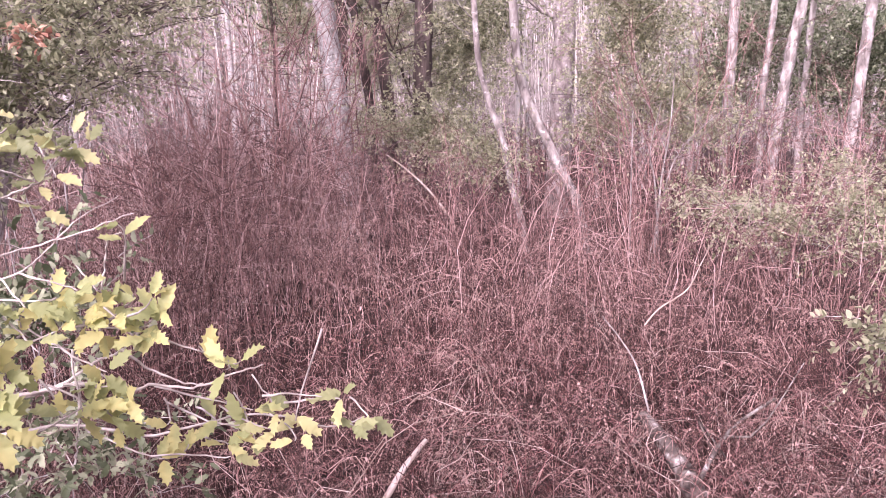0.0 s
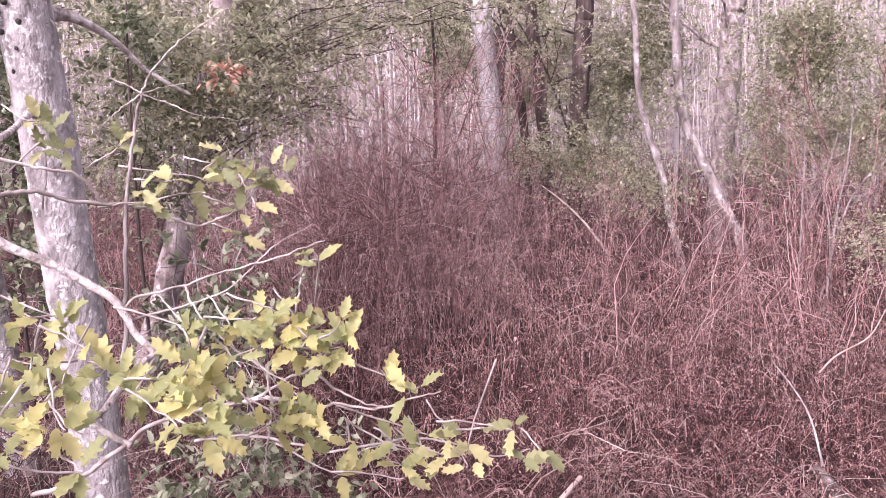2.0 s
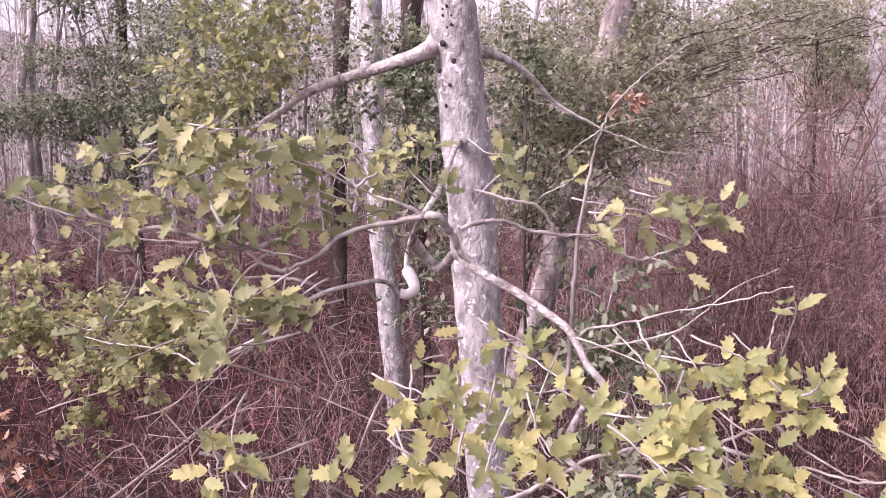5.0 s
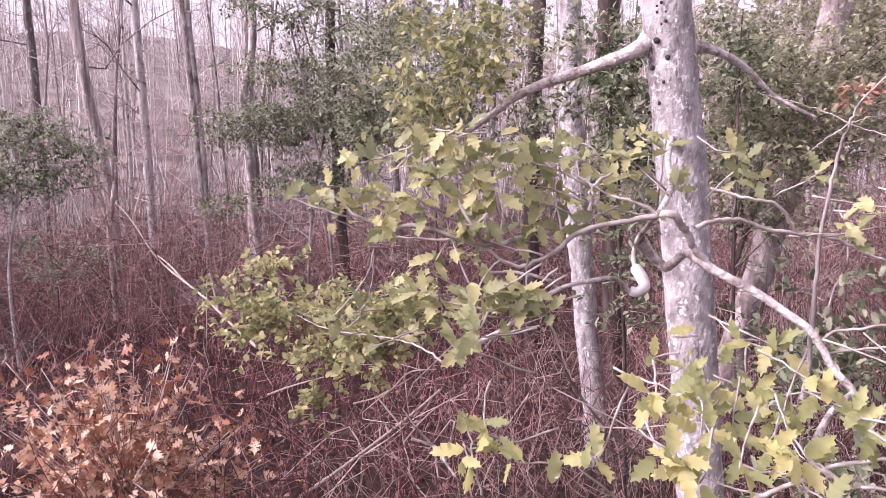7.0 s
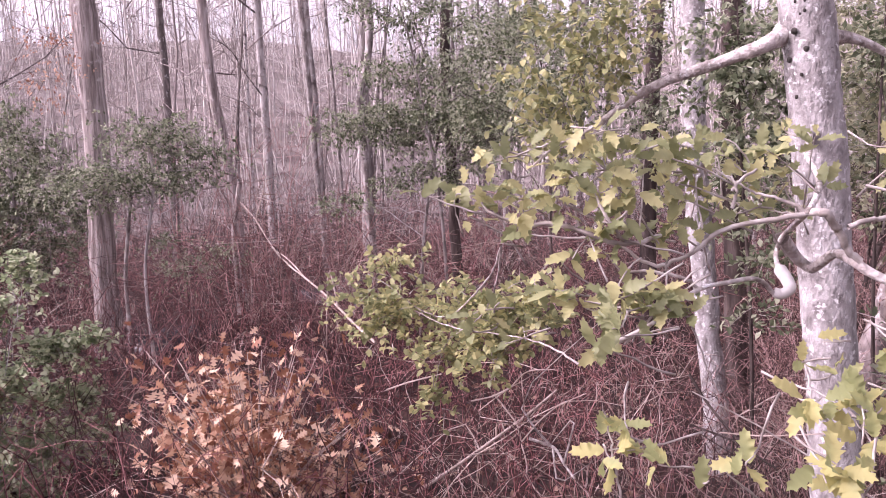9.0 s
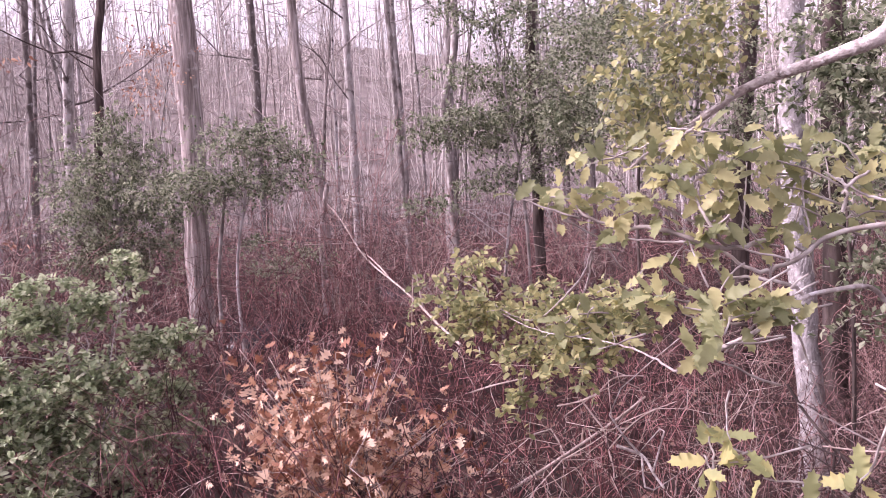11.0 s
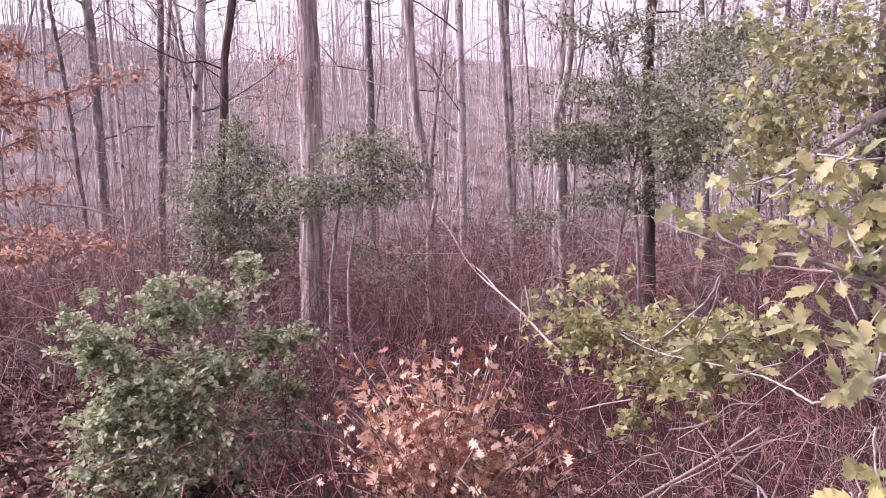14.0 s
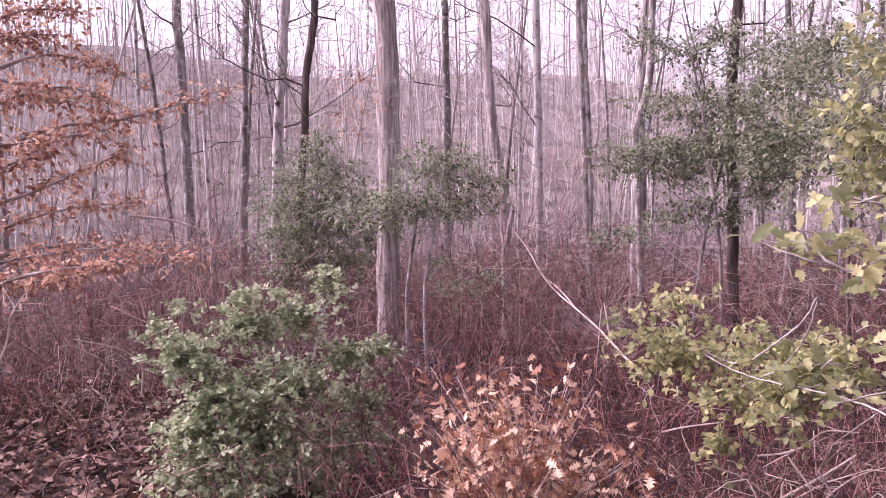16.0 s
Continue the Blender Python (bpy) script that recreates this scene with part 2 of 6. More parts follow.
class Pieces:
    """Gathers vertices and faces of one mesh."""

    def __init__(self):
        self.v, self.f4, self.f3, self.n = [], [], [], 0

    def add(self, v, f4=None, f3=None):
        v = np.asarray(v, np.float32).reshape(-1, 3)
        if f4 is not None and len(f4):
            self.f4.append(np.asarray(f4, np.int64).reshape(-1, 4) + self.n)
        if f3 is not None and len(f3):
            self.f3.append(np.asarray(f3, np.int64).reshape(-1, 3) + self.n)
        self.v.append(v)
        self.n += len(v)

    def tubes(self, p, r, sides=4, lumps=0.0):
        """p: (m, n, 3) lines of n points, r: (m, n) radii."""
        p, r = np.asarray(p, float), np.asarray(r, float)
        m, n, _ = p.shape
        t = np.gradient(p, axis=1)
        t /= np.linalg.norm(t, axis=2, keepdims=True) + 1e-9
        mean = t.mean(1)
        ref = np.where(np.abs(mean[:, 2:3]) > 0.75, np.array([[1.0, 0.13, 0.0]]), np.array([[0.11, 0.07, 1.0]]))
        a = np.cross(t, ref[:, None, :])
        a /= np.linalg.norm(a, axis=2, keepdims=True) + 1e-9
        b = np.cross(t, a)
        ang = np.arange(sides) * 2 * math.pi / sides
        ring = a[:, :, None, :] * np.cos(ang)[None, None, :, None] + b[:, :, None, :] * np.sin(ang)[None, None, :, None]
        wide = r[:, :, None] * np.ones(sides)
        if lumps:
            z = p[:, :, 2:3] + 0.7 * p[:, :, :1]
            wide = wide * (1 + lumps * (np.sin(2 * ang + z * 9 + 1) * np.sin(z * 5) + 0.6 * np.sin(3 * ang - z * 23) * np.sin(z * 17 + 2) + 0.4 * np.sin(5 * ang + z * 61)))
        v = p[:, :, None, :] + ring * wide[..., None]
        i = np.arange(m * n * sides).reshape(m, n, sides)
        q = np.stack([i[:, :-1], np.roll(i, -1, 2)[:, :-1], np.roll(i, -1, 2)[:, 1:], i[:, 1:]], -1)
        self.add(v, q)
        if sides == 4:
            self.f4.append(i[:, -1, :].reshape(-1, 4) + self.n - m * n * sides)

    def line(self, pts, r0, r1, sides=6, n=None, power=1.0, rough=0.0):
        pts = spline(pts, n or max(4, len(pts) * 3))
        if rough:
            pts[1:-1] += rng.normal(size=(len(pts) - 2, 3)) * rough
        s = np.linspace(0, 1, len(pts)) ** power
        self.tubes(pts[None], (r0 + (r1 - r0) * s)[None], sides)

    def leaves(self, template, at, way, up, size):
        """Copies of a leaf at points, along ways, with their faces towards up."""
        tv, tf = template
        at, way, up = np.asarray(at, float), np.asarray(way, float), np.asarray(up, float)
        x = way / (np.linalg.norm(way, axis=1, keepdims=True) + 1e-9)
        y = np.cross(up, x)
        y /= np.linalg.norm(y, axis=1, keepdims=True) + 1e-9
        z = np.cross(x, y)
        size = np.broadcast_to(size, len(at))[:, None, None]
        v = at[:, None, :] + size * (tv[None, :, 0:1] * x[:, None] + tv[None, :, 1:2] * y[:, None] + tv[None, :, 2:3] * z[:, None])
        f = tf[None] + (np.arange(len(at)) * len(tv))[:, None, None]
        self.add(v, f3=f)

    def mesh(self, name, mat, smooth=True):
        me = bpy.data.meshes.new(name)
        v = np.concatenate(self.v)
        q = np.concatenate(self.f4) if self.f4 else np.zeros((0, 4), np.int64)
        t = np.concatenate(self.f3) if self.f3 else np.zeros((0, 3), np.int64)
        me.vertices.add(len(v))
        me.vertices.foreach_set("co", v.ravel())
        loops = np.concatenate([q.ravel(), t.ravel()]).astype(np.int32)
        me.loops.add(len(loops))
        me.loops.foreach_set("vertex_index", loops)
        me.polygons.add(len(q) + len(t))
        starts = np.concatenate([np.arange(len(q)) * 4, len(q) * 4 + np.arange(len(t)) * 3]).astype(np.int32)
        me.polygons.foreach_set("loop_start", starts)
        me.polygons.foreach_set("use_smooth", np.full(len(q) + len(t), smooth, bool))
        me.update(calc_edges=True)
        me.validate()
        me.materials.append(mat)
        return me


def spline(pts, n):
    """A smooth line of n points through pts."""
    p = np.asarray(pts, float)
    if len(p) == 2:
        return p[0] + (p[1] - p[0]) * np.linspace(0, 1, n)[:, None]
    q = np.vstack([2 * p[0] - p[1], p, 2 * p[-1] - p[-2]])
    s = np.linspace(0, len(p) - 1 - 1e-6, n)
    i = s.astype(int)
    u = (s - i)[:, None]
    a, b, c, d = q[i], q[i + 1], q[i + 2], q[i + 3]
    return 0.5 * (2 * b + (c - a) * u + (2 * a - 5 * b + 4 * c - d) * u ** 2 + (3 * b - a - 3 * c + d) * u ** 3)


def part(name, pieces, mat, parent, label="", smooth=True):
    ob = new(name, pieces.mesh(name, mat, smooth))
    if parent is not None:
        ob.parent = parent
    if label:
        tagged(ob, label)
    return ob


def stuff(name, pieces, mat, label, category, smooth=True):
    ob = new(name, pieces.mesh(name, mat, smooth))
    return tagged(ob, label, category, kind="stuff")


def thing(name, label, category, group=""):
    return tagged(new(name), label, category, group)


def holly_leaf(seed, spines=4):
    """A stiff leaf with a folded midrib, scalloped between hooked spines: vertices along x from 0 to 1."""
    r = np.random.default_rng(seed)
    mid = [(0.0, 0, 0)]
    left, right = [(0.0, 0.014, 0)], [(0.0, -0.014, 0)]
    n = spines * 3
    curl = r.uniform(0.1, 0.3)
    for i in range(1, n + 1):
        s = i / (n + 0.7)
        w = 0.23 * math.sin(math.pi * min(1, s * 0.9 + 0.07)) ** 0.75
        out = i % 3 == 2
        k = 1.32 if out else 0.86
        bend = -curl * (s - 0.35) ** 2
        mid.append((s, 0, bend))
        for side, row in ((1, left), (-1, right)):
            j = r.uniform(0.88, 1.14)
            row.append((s + (0.07 if out else -0.01), side * w * k * j, bend + (0.085 if out else 0.045) * j * (1 if r.random() > 0.2 else -0.5)))
    v = mid + left + right + [(1.07, 0, -0.5 * curl)]
    m = len(mid)
    tip = len(v) - 1
    f = []
    for i in range(m - 1):
        f += [(i, i + 1, m + i + 1), (i, m + i + 1, m + i), (i + 1, i, 2 * m + i + 1), (2 * m + i + 1, i, 2 * m + i)]
    f += [(m - 1, tip, 2 * m - 1), (tip, m - 1, 3 * m - 1)]
    return np.array(v, float), np.array(f, int)


def lobed_leaf(seed):
    """A dry oak leaf: lobes on both sides, curled."""
    r = np.random.default_rng(seed)
    ss = [0.0, 0.12, 0.26, 0.36, 0.52, 0.62, 0.78, 0.88, 1.0]
    ww = [0.02, 0.04, 0.22, 0.07, 0.34, 0.09, 0.3, 0.07, 0.0]
    curl = r.uniform(-0.5, 0.6)
    mid = [(s, 0, curl * (s - 0.4) ** 2) for s in ss]
    left = [(s, w * r.uniform(0.8, 1.2), curl * (s - 0.4) ** 2 + abs(curl) * w * 0.9) for s, w in zip(ss, ww)]
    right = [(s, -w * r.uniform(0.8, 1.2), curl * (s - 0.4) ** 2 + abs(curl) * w * 0.6) for s, w in zip(ss, ww)]
    m = len(ss)
    f = []
    for i in range(m - 1):
        f += [(i, i + 1, m + i + 1), (i, m + i + 1, m + i), (i + 1, i, 2 * m + i + 1), (2 * m + i + 1, i, 2 * m + i)]
    return np.array(mid + left + right, float), np.array(f, int)


def plain_leaf(width=0.24, fold=0.08, droop=-0.12):
    v = [(0, 0, 0), (0.3, width, fold), (0.75, width * 0.75, fold + droop * 0.4), (1, 0, droop), (0.75, -width * 0.75, fold + droop * 0.4), (0.3, -width, fold),
         (0.5, 0, droop * 0.1)]
    return np.array(v, float), np.array([(0, 6, 1), (1, 6, 2), (2, 6, 3), (0, 5, 6), (5, 4, 6), (4, 3, 6)], int)


def tiny_leaf(width=0.27):
    return np.array([(0, 0, 0), (0.5, width, 0.09), (1, 0, -0.06), (0.5, -width, 0.09)], float), np.array([(0, 2, 1), (0, 3, 2)], int)


def unit(v):
    return v / (np.linalg.norm(v, axis=-1, keepdims=True) + 1e-9)


def twig_leaves(leafp, twigp, template, blobs, per_m3, leaf, per_twig=9, twig=0.16, twig_r=0.0022, lift=0.25, r=None):
    """Fills egg-shaped blobs (centre, half sizes) unevenly with short twigs that carry leaves all round."""
    r = r or rng
    for (cx, cy, cz), (hx, hy, hz) in blobs:
        n = max(30, int(per_m3 * hx * hy * hz * 4.2))
        q = unit(r.normal(size=(n, 3))) * np.clip(np.abs(r.normal(size=(n, 1))) * 0.62 + 0.12, 0, 1.5)
        keep = np.array([noise.noise(Vector((c[0] * 2.3 + cx * 3, c[1] * 2.3 + cy, c[2] * 2.3 + cz * 2))) for c in q]) > r.uniform(-0.45, 0.3, n)
        q = q[keep]
        at = np.array([cx, cy, cz]) + q * np.array([hx, hy, hz])
        way = unit(q * np.array([1, 1, 0.5]) + r.normal(size=q.shape) * 0.45 + np.array([0, 0, lift]))
        s = np.linspace(0, 1, 4)[None, :, None]
        lines = at[:, None] + way[:, None] * s * twig + np.array([0, 0, -0.25 * twig]) * s ** 2
        if twigp is not None and len(at):
            lines = lines[::4][:, [0, 1, 3]]
            twigp.tubes(lines, np.linspace(twig_r, twig_r * 0.5, 3)[None].repeat(len(lines), 0), 3)
        m = per_twig
        k = r.uniform(0.15, 1.05, (len(at), m, 1))
        pos = (at[:, None] + way[:, None] * k * twig + np.array([0, 0, -0.25 * twig]) * k ** 2).reshape(-1, 3)
        w = way[:, None].repeat(m, 1).reshape(-1, 3)
        out = unit(r.normal(size=w.shape))
        out -= (out * w).sum(1, keepdims=True) * w
        d = unit(unit(out) + w * 0.7 + np.array([0, 0, -0.15]))
        up = unit(np.array([0, 0, 1.0]) + r.normal(size=d.shape) * 0.45)
        leafp.leaves(template, pos, d, up, leaf * r.uniform(0.6, 1.2, len(pos)))


def limbs(parent, bark, trunk, r0, count, lo, hi, length, r, sides=4, droop=0.0, rise=0.5, twigs=3, joined=False):
    """Side limbs with twigs, along a trunk's line of points; each a part of its own."""
    pieces = Pieces()
    for _ in range(count):
        if not joined:
            pieces = Pieces()
        s = r.uniform(lo, hi)
        i = int(s * (len(trunk) - 1))
        p = trunk[i]
        a = r.uniform(0, 2 * math.pi)
        ln = length * r.uniform(0.5, 1.2) * (1.15 - 0.6 * s)
        d = np.array([math.cos(a), math.sin(a), r.uniform(0.5, 1.3) * rise])
        k = np.linspace(0, 1, 7)[:, None]
        line = p + d * ln * k + np.array([0, 0, rise * 0.5 - droop]) * ln * k ** 2 + np.cumsum(r.normal(size=(7, 3)) * ln * 0.045, 0) * (k > 0)
        rad = max(0.003, r0 * r.uniform(0.1, 0.24))
        pieces.tubes(line[None], np.linspace(rad, rad * 0.2, 7)[None], sides)
        for _ in range(twigs):
            j = r.integers(1, 6)
            e = unit(d + r.normal(size=3) * 0.7) * ln * r.uniform(0.25, 0.5)
            kk = np.linspace(0, 1, 5)[:, None]
            tw = line[j] + e * kk + np.cumsum(r.normal(size=(5, 3)), 0) * ln * 0.02 * kk
            pieces.tubes(tw[None], np.linspace(rad * 0.4, rad * 0.12, 5)[None], 3)
            for _ in range(2):
                e2 = unit(e + r.normal(size=3) * 0.25 * ln) * ln * 0.15
                pieces.tubes((tw[int(r.integers(1, 5))] + e2 * np.linspace(0, 1, 3)[:, None])[None], np.linspace(rad * 0.2, rad * 0.1, 3)[None], 3)
        if not joined:
            part("branch", pieces, bark, parent)
    if joined:
        part("branchwork", pieces, bark, parent)["kind"] = "stuff"


def trunk_tree(pts, r0, r1, bark, label, category="tree", group="", branches=8, top=None, length=1.2, seed=0, flare=True, lo=0.35, rise=0.5, sides=10,
               name="tree", droop=0.0, twigs=4, joined=False):
    """A tree from a line of points up its trunk; top: how far it goes on upwards beyond the last point."""
    r = np.random.default_rng(seed)
    p = [np.array(q, float) for q in pts]
    g = float(ground_z(p[0][0], p[0][1]))
    if p[0][2] > g:
        d = (p[0] - p[1]) / max(0.2, p[1][2] - p[0][2])
        h = p[0][2] - g
        p.insert(0, p[0] + np.array([d[0] * h * 0.5, d[1] * h * 0.5, -h - 0.06]))
    if top:
        d = unit(p[-1] - p[-2])
        d = unit(d * np.array([0.6, 0.6, 1]))
        for i in range(1, 5):
            p.append(p[-1] + d * top / 4 + np.array([*r.normal(size=2) * 0.04 * top / 4, 0]))
    n = 48
    line = spline(p, n)
    line[1:, :2] += r.normal(size=(n - 1, 2)) * r0 * 0.05
    s = np.linspace(0, 1, n)
    rad = r0 + (r1 - r0) * s
    if flare:
        rad = rad * (1 + 0.45 * np.exp(-(line[:, 2] - line[0, 2]) / (r0 * 2.5)))
    rad *= 1 + r.normal(size=n) * 0.03
    ob = thing(name, label, category, group)
    ob.location = Vector(line[0])
    line = line - line[0]
    tp = Pieces()
    tp.tubes(line[None], rad[None], sides, 0.05)
    part("trunk", tp, bark, ob)
    if branches:
        limbs(ob, bark, line, r0, branches, lo, 0.98, length, r, 4, droop, rise, twigs, joined)
    return ob


TINY = tiny_leaf()
PLAIN = plain_leaf()

# ---------------------------------------------------------------- ground
gx = np.concatenate([-np.geomspace(400, 14, 60), np.linspace(-13.5, 12, 110), np.geomspace(13, 400, 60)])
gy = np.concatenate([-np.geomspace(400, 9, 22), np.linspace(-8.5, 16, 110), np.geomspace(17, 400, 60)])
X, Y = np.meshgrid(gx, gy, indexing="ij")
Z = ground_z(X, Y)
near = np.hypot(X, Y) < 18
Z = Z + np.where(near, np.random.default_rng(3).normal(size=Z.shape) * 0.012, 0)
gp = Pieces()
idx = np.arange(X.size).reshape(X.shape)
gp.add(np.stack([X, Y, Z], -1), np.stack([idx[:-1, :-1], idx[1:, :-1], idx[1:, 1:], idx[:-1, 1:]], -1))
gm = gp.mesh("ground", M_GROUND)
# Ground beyond about 27 m takes the haze-paled colour.
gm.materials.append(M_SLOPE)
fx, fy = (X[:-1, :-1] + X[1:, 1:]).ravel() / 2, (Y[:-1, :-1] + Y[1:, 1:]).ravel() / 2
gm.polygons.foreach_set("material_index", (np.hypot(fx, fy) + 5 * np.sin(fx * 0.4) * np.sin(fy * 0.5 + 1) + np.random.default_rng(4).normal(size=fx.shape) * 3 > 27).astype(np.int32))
tagged(new("ground", gm), "dark woodland soil under a layer of brown leaf litter", "ground", kind="structure")

# ---------------------------------------------------------------- the near holly
HOLLY = thing("holly_tree", "slender grey holly trunk with white lichen and twisting limbs", "tree")
STEM_LINE = [(-2.05, 1.44, 0.53), (-2.06, 1.43, 0.79), (-2.07, 1.43, 1.01), (-2.08, 1.42, 1.26), (-2.09, 1.41, 1.47), (-2.1, 1.4, 1.73), (-2.12, 1.39, 1.99), (-2.13, 1.38, 2.18), (-2.15, 1.37, 2.38), (-2.16, 1.36, 2.53)]
base = np.array(STEM_LINE[0]) + np.array([0.03, -0.02, 0])
base[2] = float(ground_z(base[0], base[1])) - 0.08
HOLLY.location = Vector(base)


def own(pieces, name, mat, label=""):
    """A part of the holly, given in world places."""
    ob = part(name, pieces, mat, HOLLY, label)
    ob.matrix_parent_inverse = Matrix.Translation(-Vector(base))
    return ob


tp = Pieces()
line = spline([base, (base + np.array(STEM_LINE[0])) / 2] + STEM_LINE + [(STEM_LINE[-1][0] - 0.06, STEM_LINE[-1][1] + 0.05, 3.6), (STEM_LINE[-1][0] - 0.1, STEM_LINE[-1][1] + 0.1, 5.2)], 70)
hr = np.random.default_rng(5)
rad = 0.085 * (1 + hr.normal(size=70) * 0.018) * np.where(line[:, 2] > 2.5, np.clip(1 - (line[:, 2] - 2.5) * 0.16, 0.3, 1), 1) * (1 + 0.5 * np.exp(-(line[:, 2] - base[2]) / 0.18))
tp.tubes(line[None], rad[None], 24, 0.035)
own(tp, "trunk", M_HOLLY_BARK)


def limb(nm, pts, a, b):
    q = Pieces()
    ln = spline(pts, len(pts) * 6)
    run = np.concatenate([[0], np.cumsum(np.linalg.norm(np.diff(ln, axis=0), axis=1))])
    wide = a * 0.92 + (b * 0.8 - a * 0.92) * (run / run[-1]) ** 0.65
    wide *= 1 + (0.8 if nm == "limb" else 0.3) * np.exp(-run / 0.07) + 0.05 * np.sin(run * 60) * np.sin(run * 23 + 1)
    q.tubes(ln[None], wide[None], 12, 0.06)
    own(q, nm, M_LIMB)


def twig(pts, a, b, bark=M_TWIG):
    q = Pieces()
    q.line(pts, a * 0.6, b * 0.52, 6, n=len(pts) * 5, rough=0.0011)
    own(q, "twig", bark)


limb("limb", [(-2.19, 1.352, 2.229), (-2.176, 1.277, 2.204), (-2.2, 1.233, 2.181), (-2.264, 1.192, 2.159), (-2.356, 1.15, 2.133), (-2.463, 1.088, 2.103), (-2.548, 1.028, 2.062), (-2.628, 0.985, 2.006), (-2.702, 0.929, 1.949), (-2.758, 0.862, 1.876), (-2.808, 0.795, 1.842)], 0.03, 0.012)
limb("limb", [(-2.1, 1.43, 2.2), (-2.08, 1.51, 2.2), (-2.05, 1.59, 2.17), (-2.02, 1.67, 2.12), (-1.99, 1.76, 2.04), (-1.93, 1.8, 1.99), (-1.89, 1.88, 1.95)], 0.02, 0.007)
limb("twisted_limb", [(-2.089, 1.324, 1.889), (-1.81, 0.958, 1.827), (-1.43, 0.492, 1.791), (-1.309, 0.33, 1.767), (-1.27, 0.255, 1.743), (-1.333, 0.303, 1.714), (-1.443, 0.401, 1.671), (-1.467, 0.414, 1.639), (-1.424, 0.368, 1.618), (-1.378, 0.338, 1.597), (-1.363, 0.321, 1.583), (-1.381, 0.303, 1.579), (-1.38, 0.279, 1.599), (-1.377, 0.243, 1.613), (-1.368, 0.179, 1.616), (-1.364, 0.108, 1.614), (-1.349, 0.044, 1.605), (-1.328, -0.015, 1.591), (-1.344, -0.044, 1.568), (-1.359, -0.072, 1.553), (-1.416, -0.078, 1.524), (-1.471, -0.082, 1.491)], 0.0125, 0.004)
limb("twisted_limb", [(-1.45, 0.408, 1.67), (-1.46, 0.449, 1.641), (-1.462, 0.483, 1.613), (-1.439, 0.488, 1.602), (-1.388, 0.457, 1.626), (-1.308, 0.384, 1.653), (-1.243, 0.344, 1.646), (-1.22, 0.347, 1.632), (-1.189, 0.367, 1.612), (-1.153, 0.388, 1.589), (-1.117, 0.406, 1.561), (-1.074, 0.415, 1.534), (-1.053, 0.42, 1.505), (-1.026, 0.413, 1.47), (-0.992, 0.411, 1.441), (-0.99, 0.385, 1.432), (-0.989, 0.332, 1.416), (-0.976, 0.268, 1.393), (-0.968, 0.231, 1.383), (-0.941, 0.237, 1.361), (-0.916, 0.245, 1.347)], 0.0135, 0.006)
twig([(-1.12, 0.48, 1.38), (-1.12, 0.50, 1.44), (-1.12, 0.51, 1.52), (-1.12, 0.52, 1.60), (-1.12, 0.53, 1.68), (-1.11, 0.54, 1.76), (-1.10, 0.55, 1.83), (-1.08, 0.55, 1.89)], 0.0085, 0.0055, M_PALE_BARK)
twig([(-1.08, 0.55, 1.89), (-1.07, 0.57, 1.93), (-1.03, 0.58, 1.97), (-0.99, 0.61, 2.01), (-0.93, 0.63, 2.05)], 0.004, 0.0018)
twig([(-1.08, 0.55, 1.89), (-1.04, 0.58, 1.87), (-1.00, 0.60, 1.85), (-0.94, 0.63, 1.84)], 0.003, 0.0012)
twig([(-1.08, 0.55, 1.89), (-1.12, 0.53, 1.86), (-1.15, 0.51, 1.83)], 0.003, 0.0012)
twig([(-1.08, 0.55, 1.89), (-1.11, 0.54, 1.91), (-1.15, 0.51, 1.93), (-1.20, 0.48, 1.95)], 0.003, 0.0012)
twig([(-1.08, 0.55, 1.89), (-1.05, 0.57, 1.90), (-1.01, 0.60, 1.91)], 0.003, 0.0012)
twig([(-1.06, 0.42, 1.50), (-1.04, 0.43, 1.53), (-1.00, 0.45, 1.54), (-0.96, 0.48, 1.55), (-0.90, 0.50, 1.57), (-0.82, 0.54, 1.59), (-0.73, 0.57, 1.62)], 0.0055, 0.002)
twig([(-1.05, 0.43, 1.49), (-0.97, 0.47, 1.51), (-0.91, 0.50, 1.53), (-0.87, 0.52, 1.56), (-0.82, 0.54, 1.61), (-0.75, 0.56, 1.65)], 0.004, 0.0015)
twig([(-0.96, 0.47, 1.55), (-0.94, 0.46, 1.52), (-0.91, 0.45, 1.49), (-0.86, 0.46, 1.44)], 0.004, 0.003)
twig([(-0.73, 0.44, 1.51), (-0.72, 0.45, 1.57), (-0.71, 0.45, 1.60), (-0.68, 0.46, 1.61)], 0.0035, 0.002)
twig([(-1.29, 0.41, 1.14), (-1.20, 0.42, 1.17), (-1.13, 0.41, 1.22), (-1.06, 0.41, 1.27), (-1.00, 0.41, 1.31), (-0.92, 0.42, 1.34), (-0.82, 0.43, 1.36), (-0.77, 0.43, 1.37), (-0.70, 0.43, 1.36), (-0.65, 0.43, 1.37), (-0.58, 0.42, 1.37), (-0.53, 0.42, 1.39), (-0.47, 0.42, 1.41)], 0.009, 0.0025)
twig([(-0.91, 0.42, 1.34), (-0.85, 0.43, 1.35), (-0.80, 0.44, 1.37), (-0.75, 0.45, 1.40), (-0.71, 0.45, 1.42), (-0.67, 0.46, 1.46)], 0.006, 0.003)
twig([(-0.71, 0.45, 1.42), (-0.66, 0.44, 1.39), (-0.60, 0.44, 1.37), (-0.57, 0.44, 1.37)], 0.004, 0.002)
twig([(-0.78, 0.44, 1.37), (-0.78, 0.43, 1.33), (-0.79, 0.43, 1.28), (-0.80, 0.43, 1.23)], 0.004, 0.002)
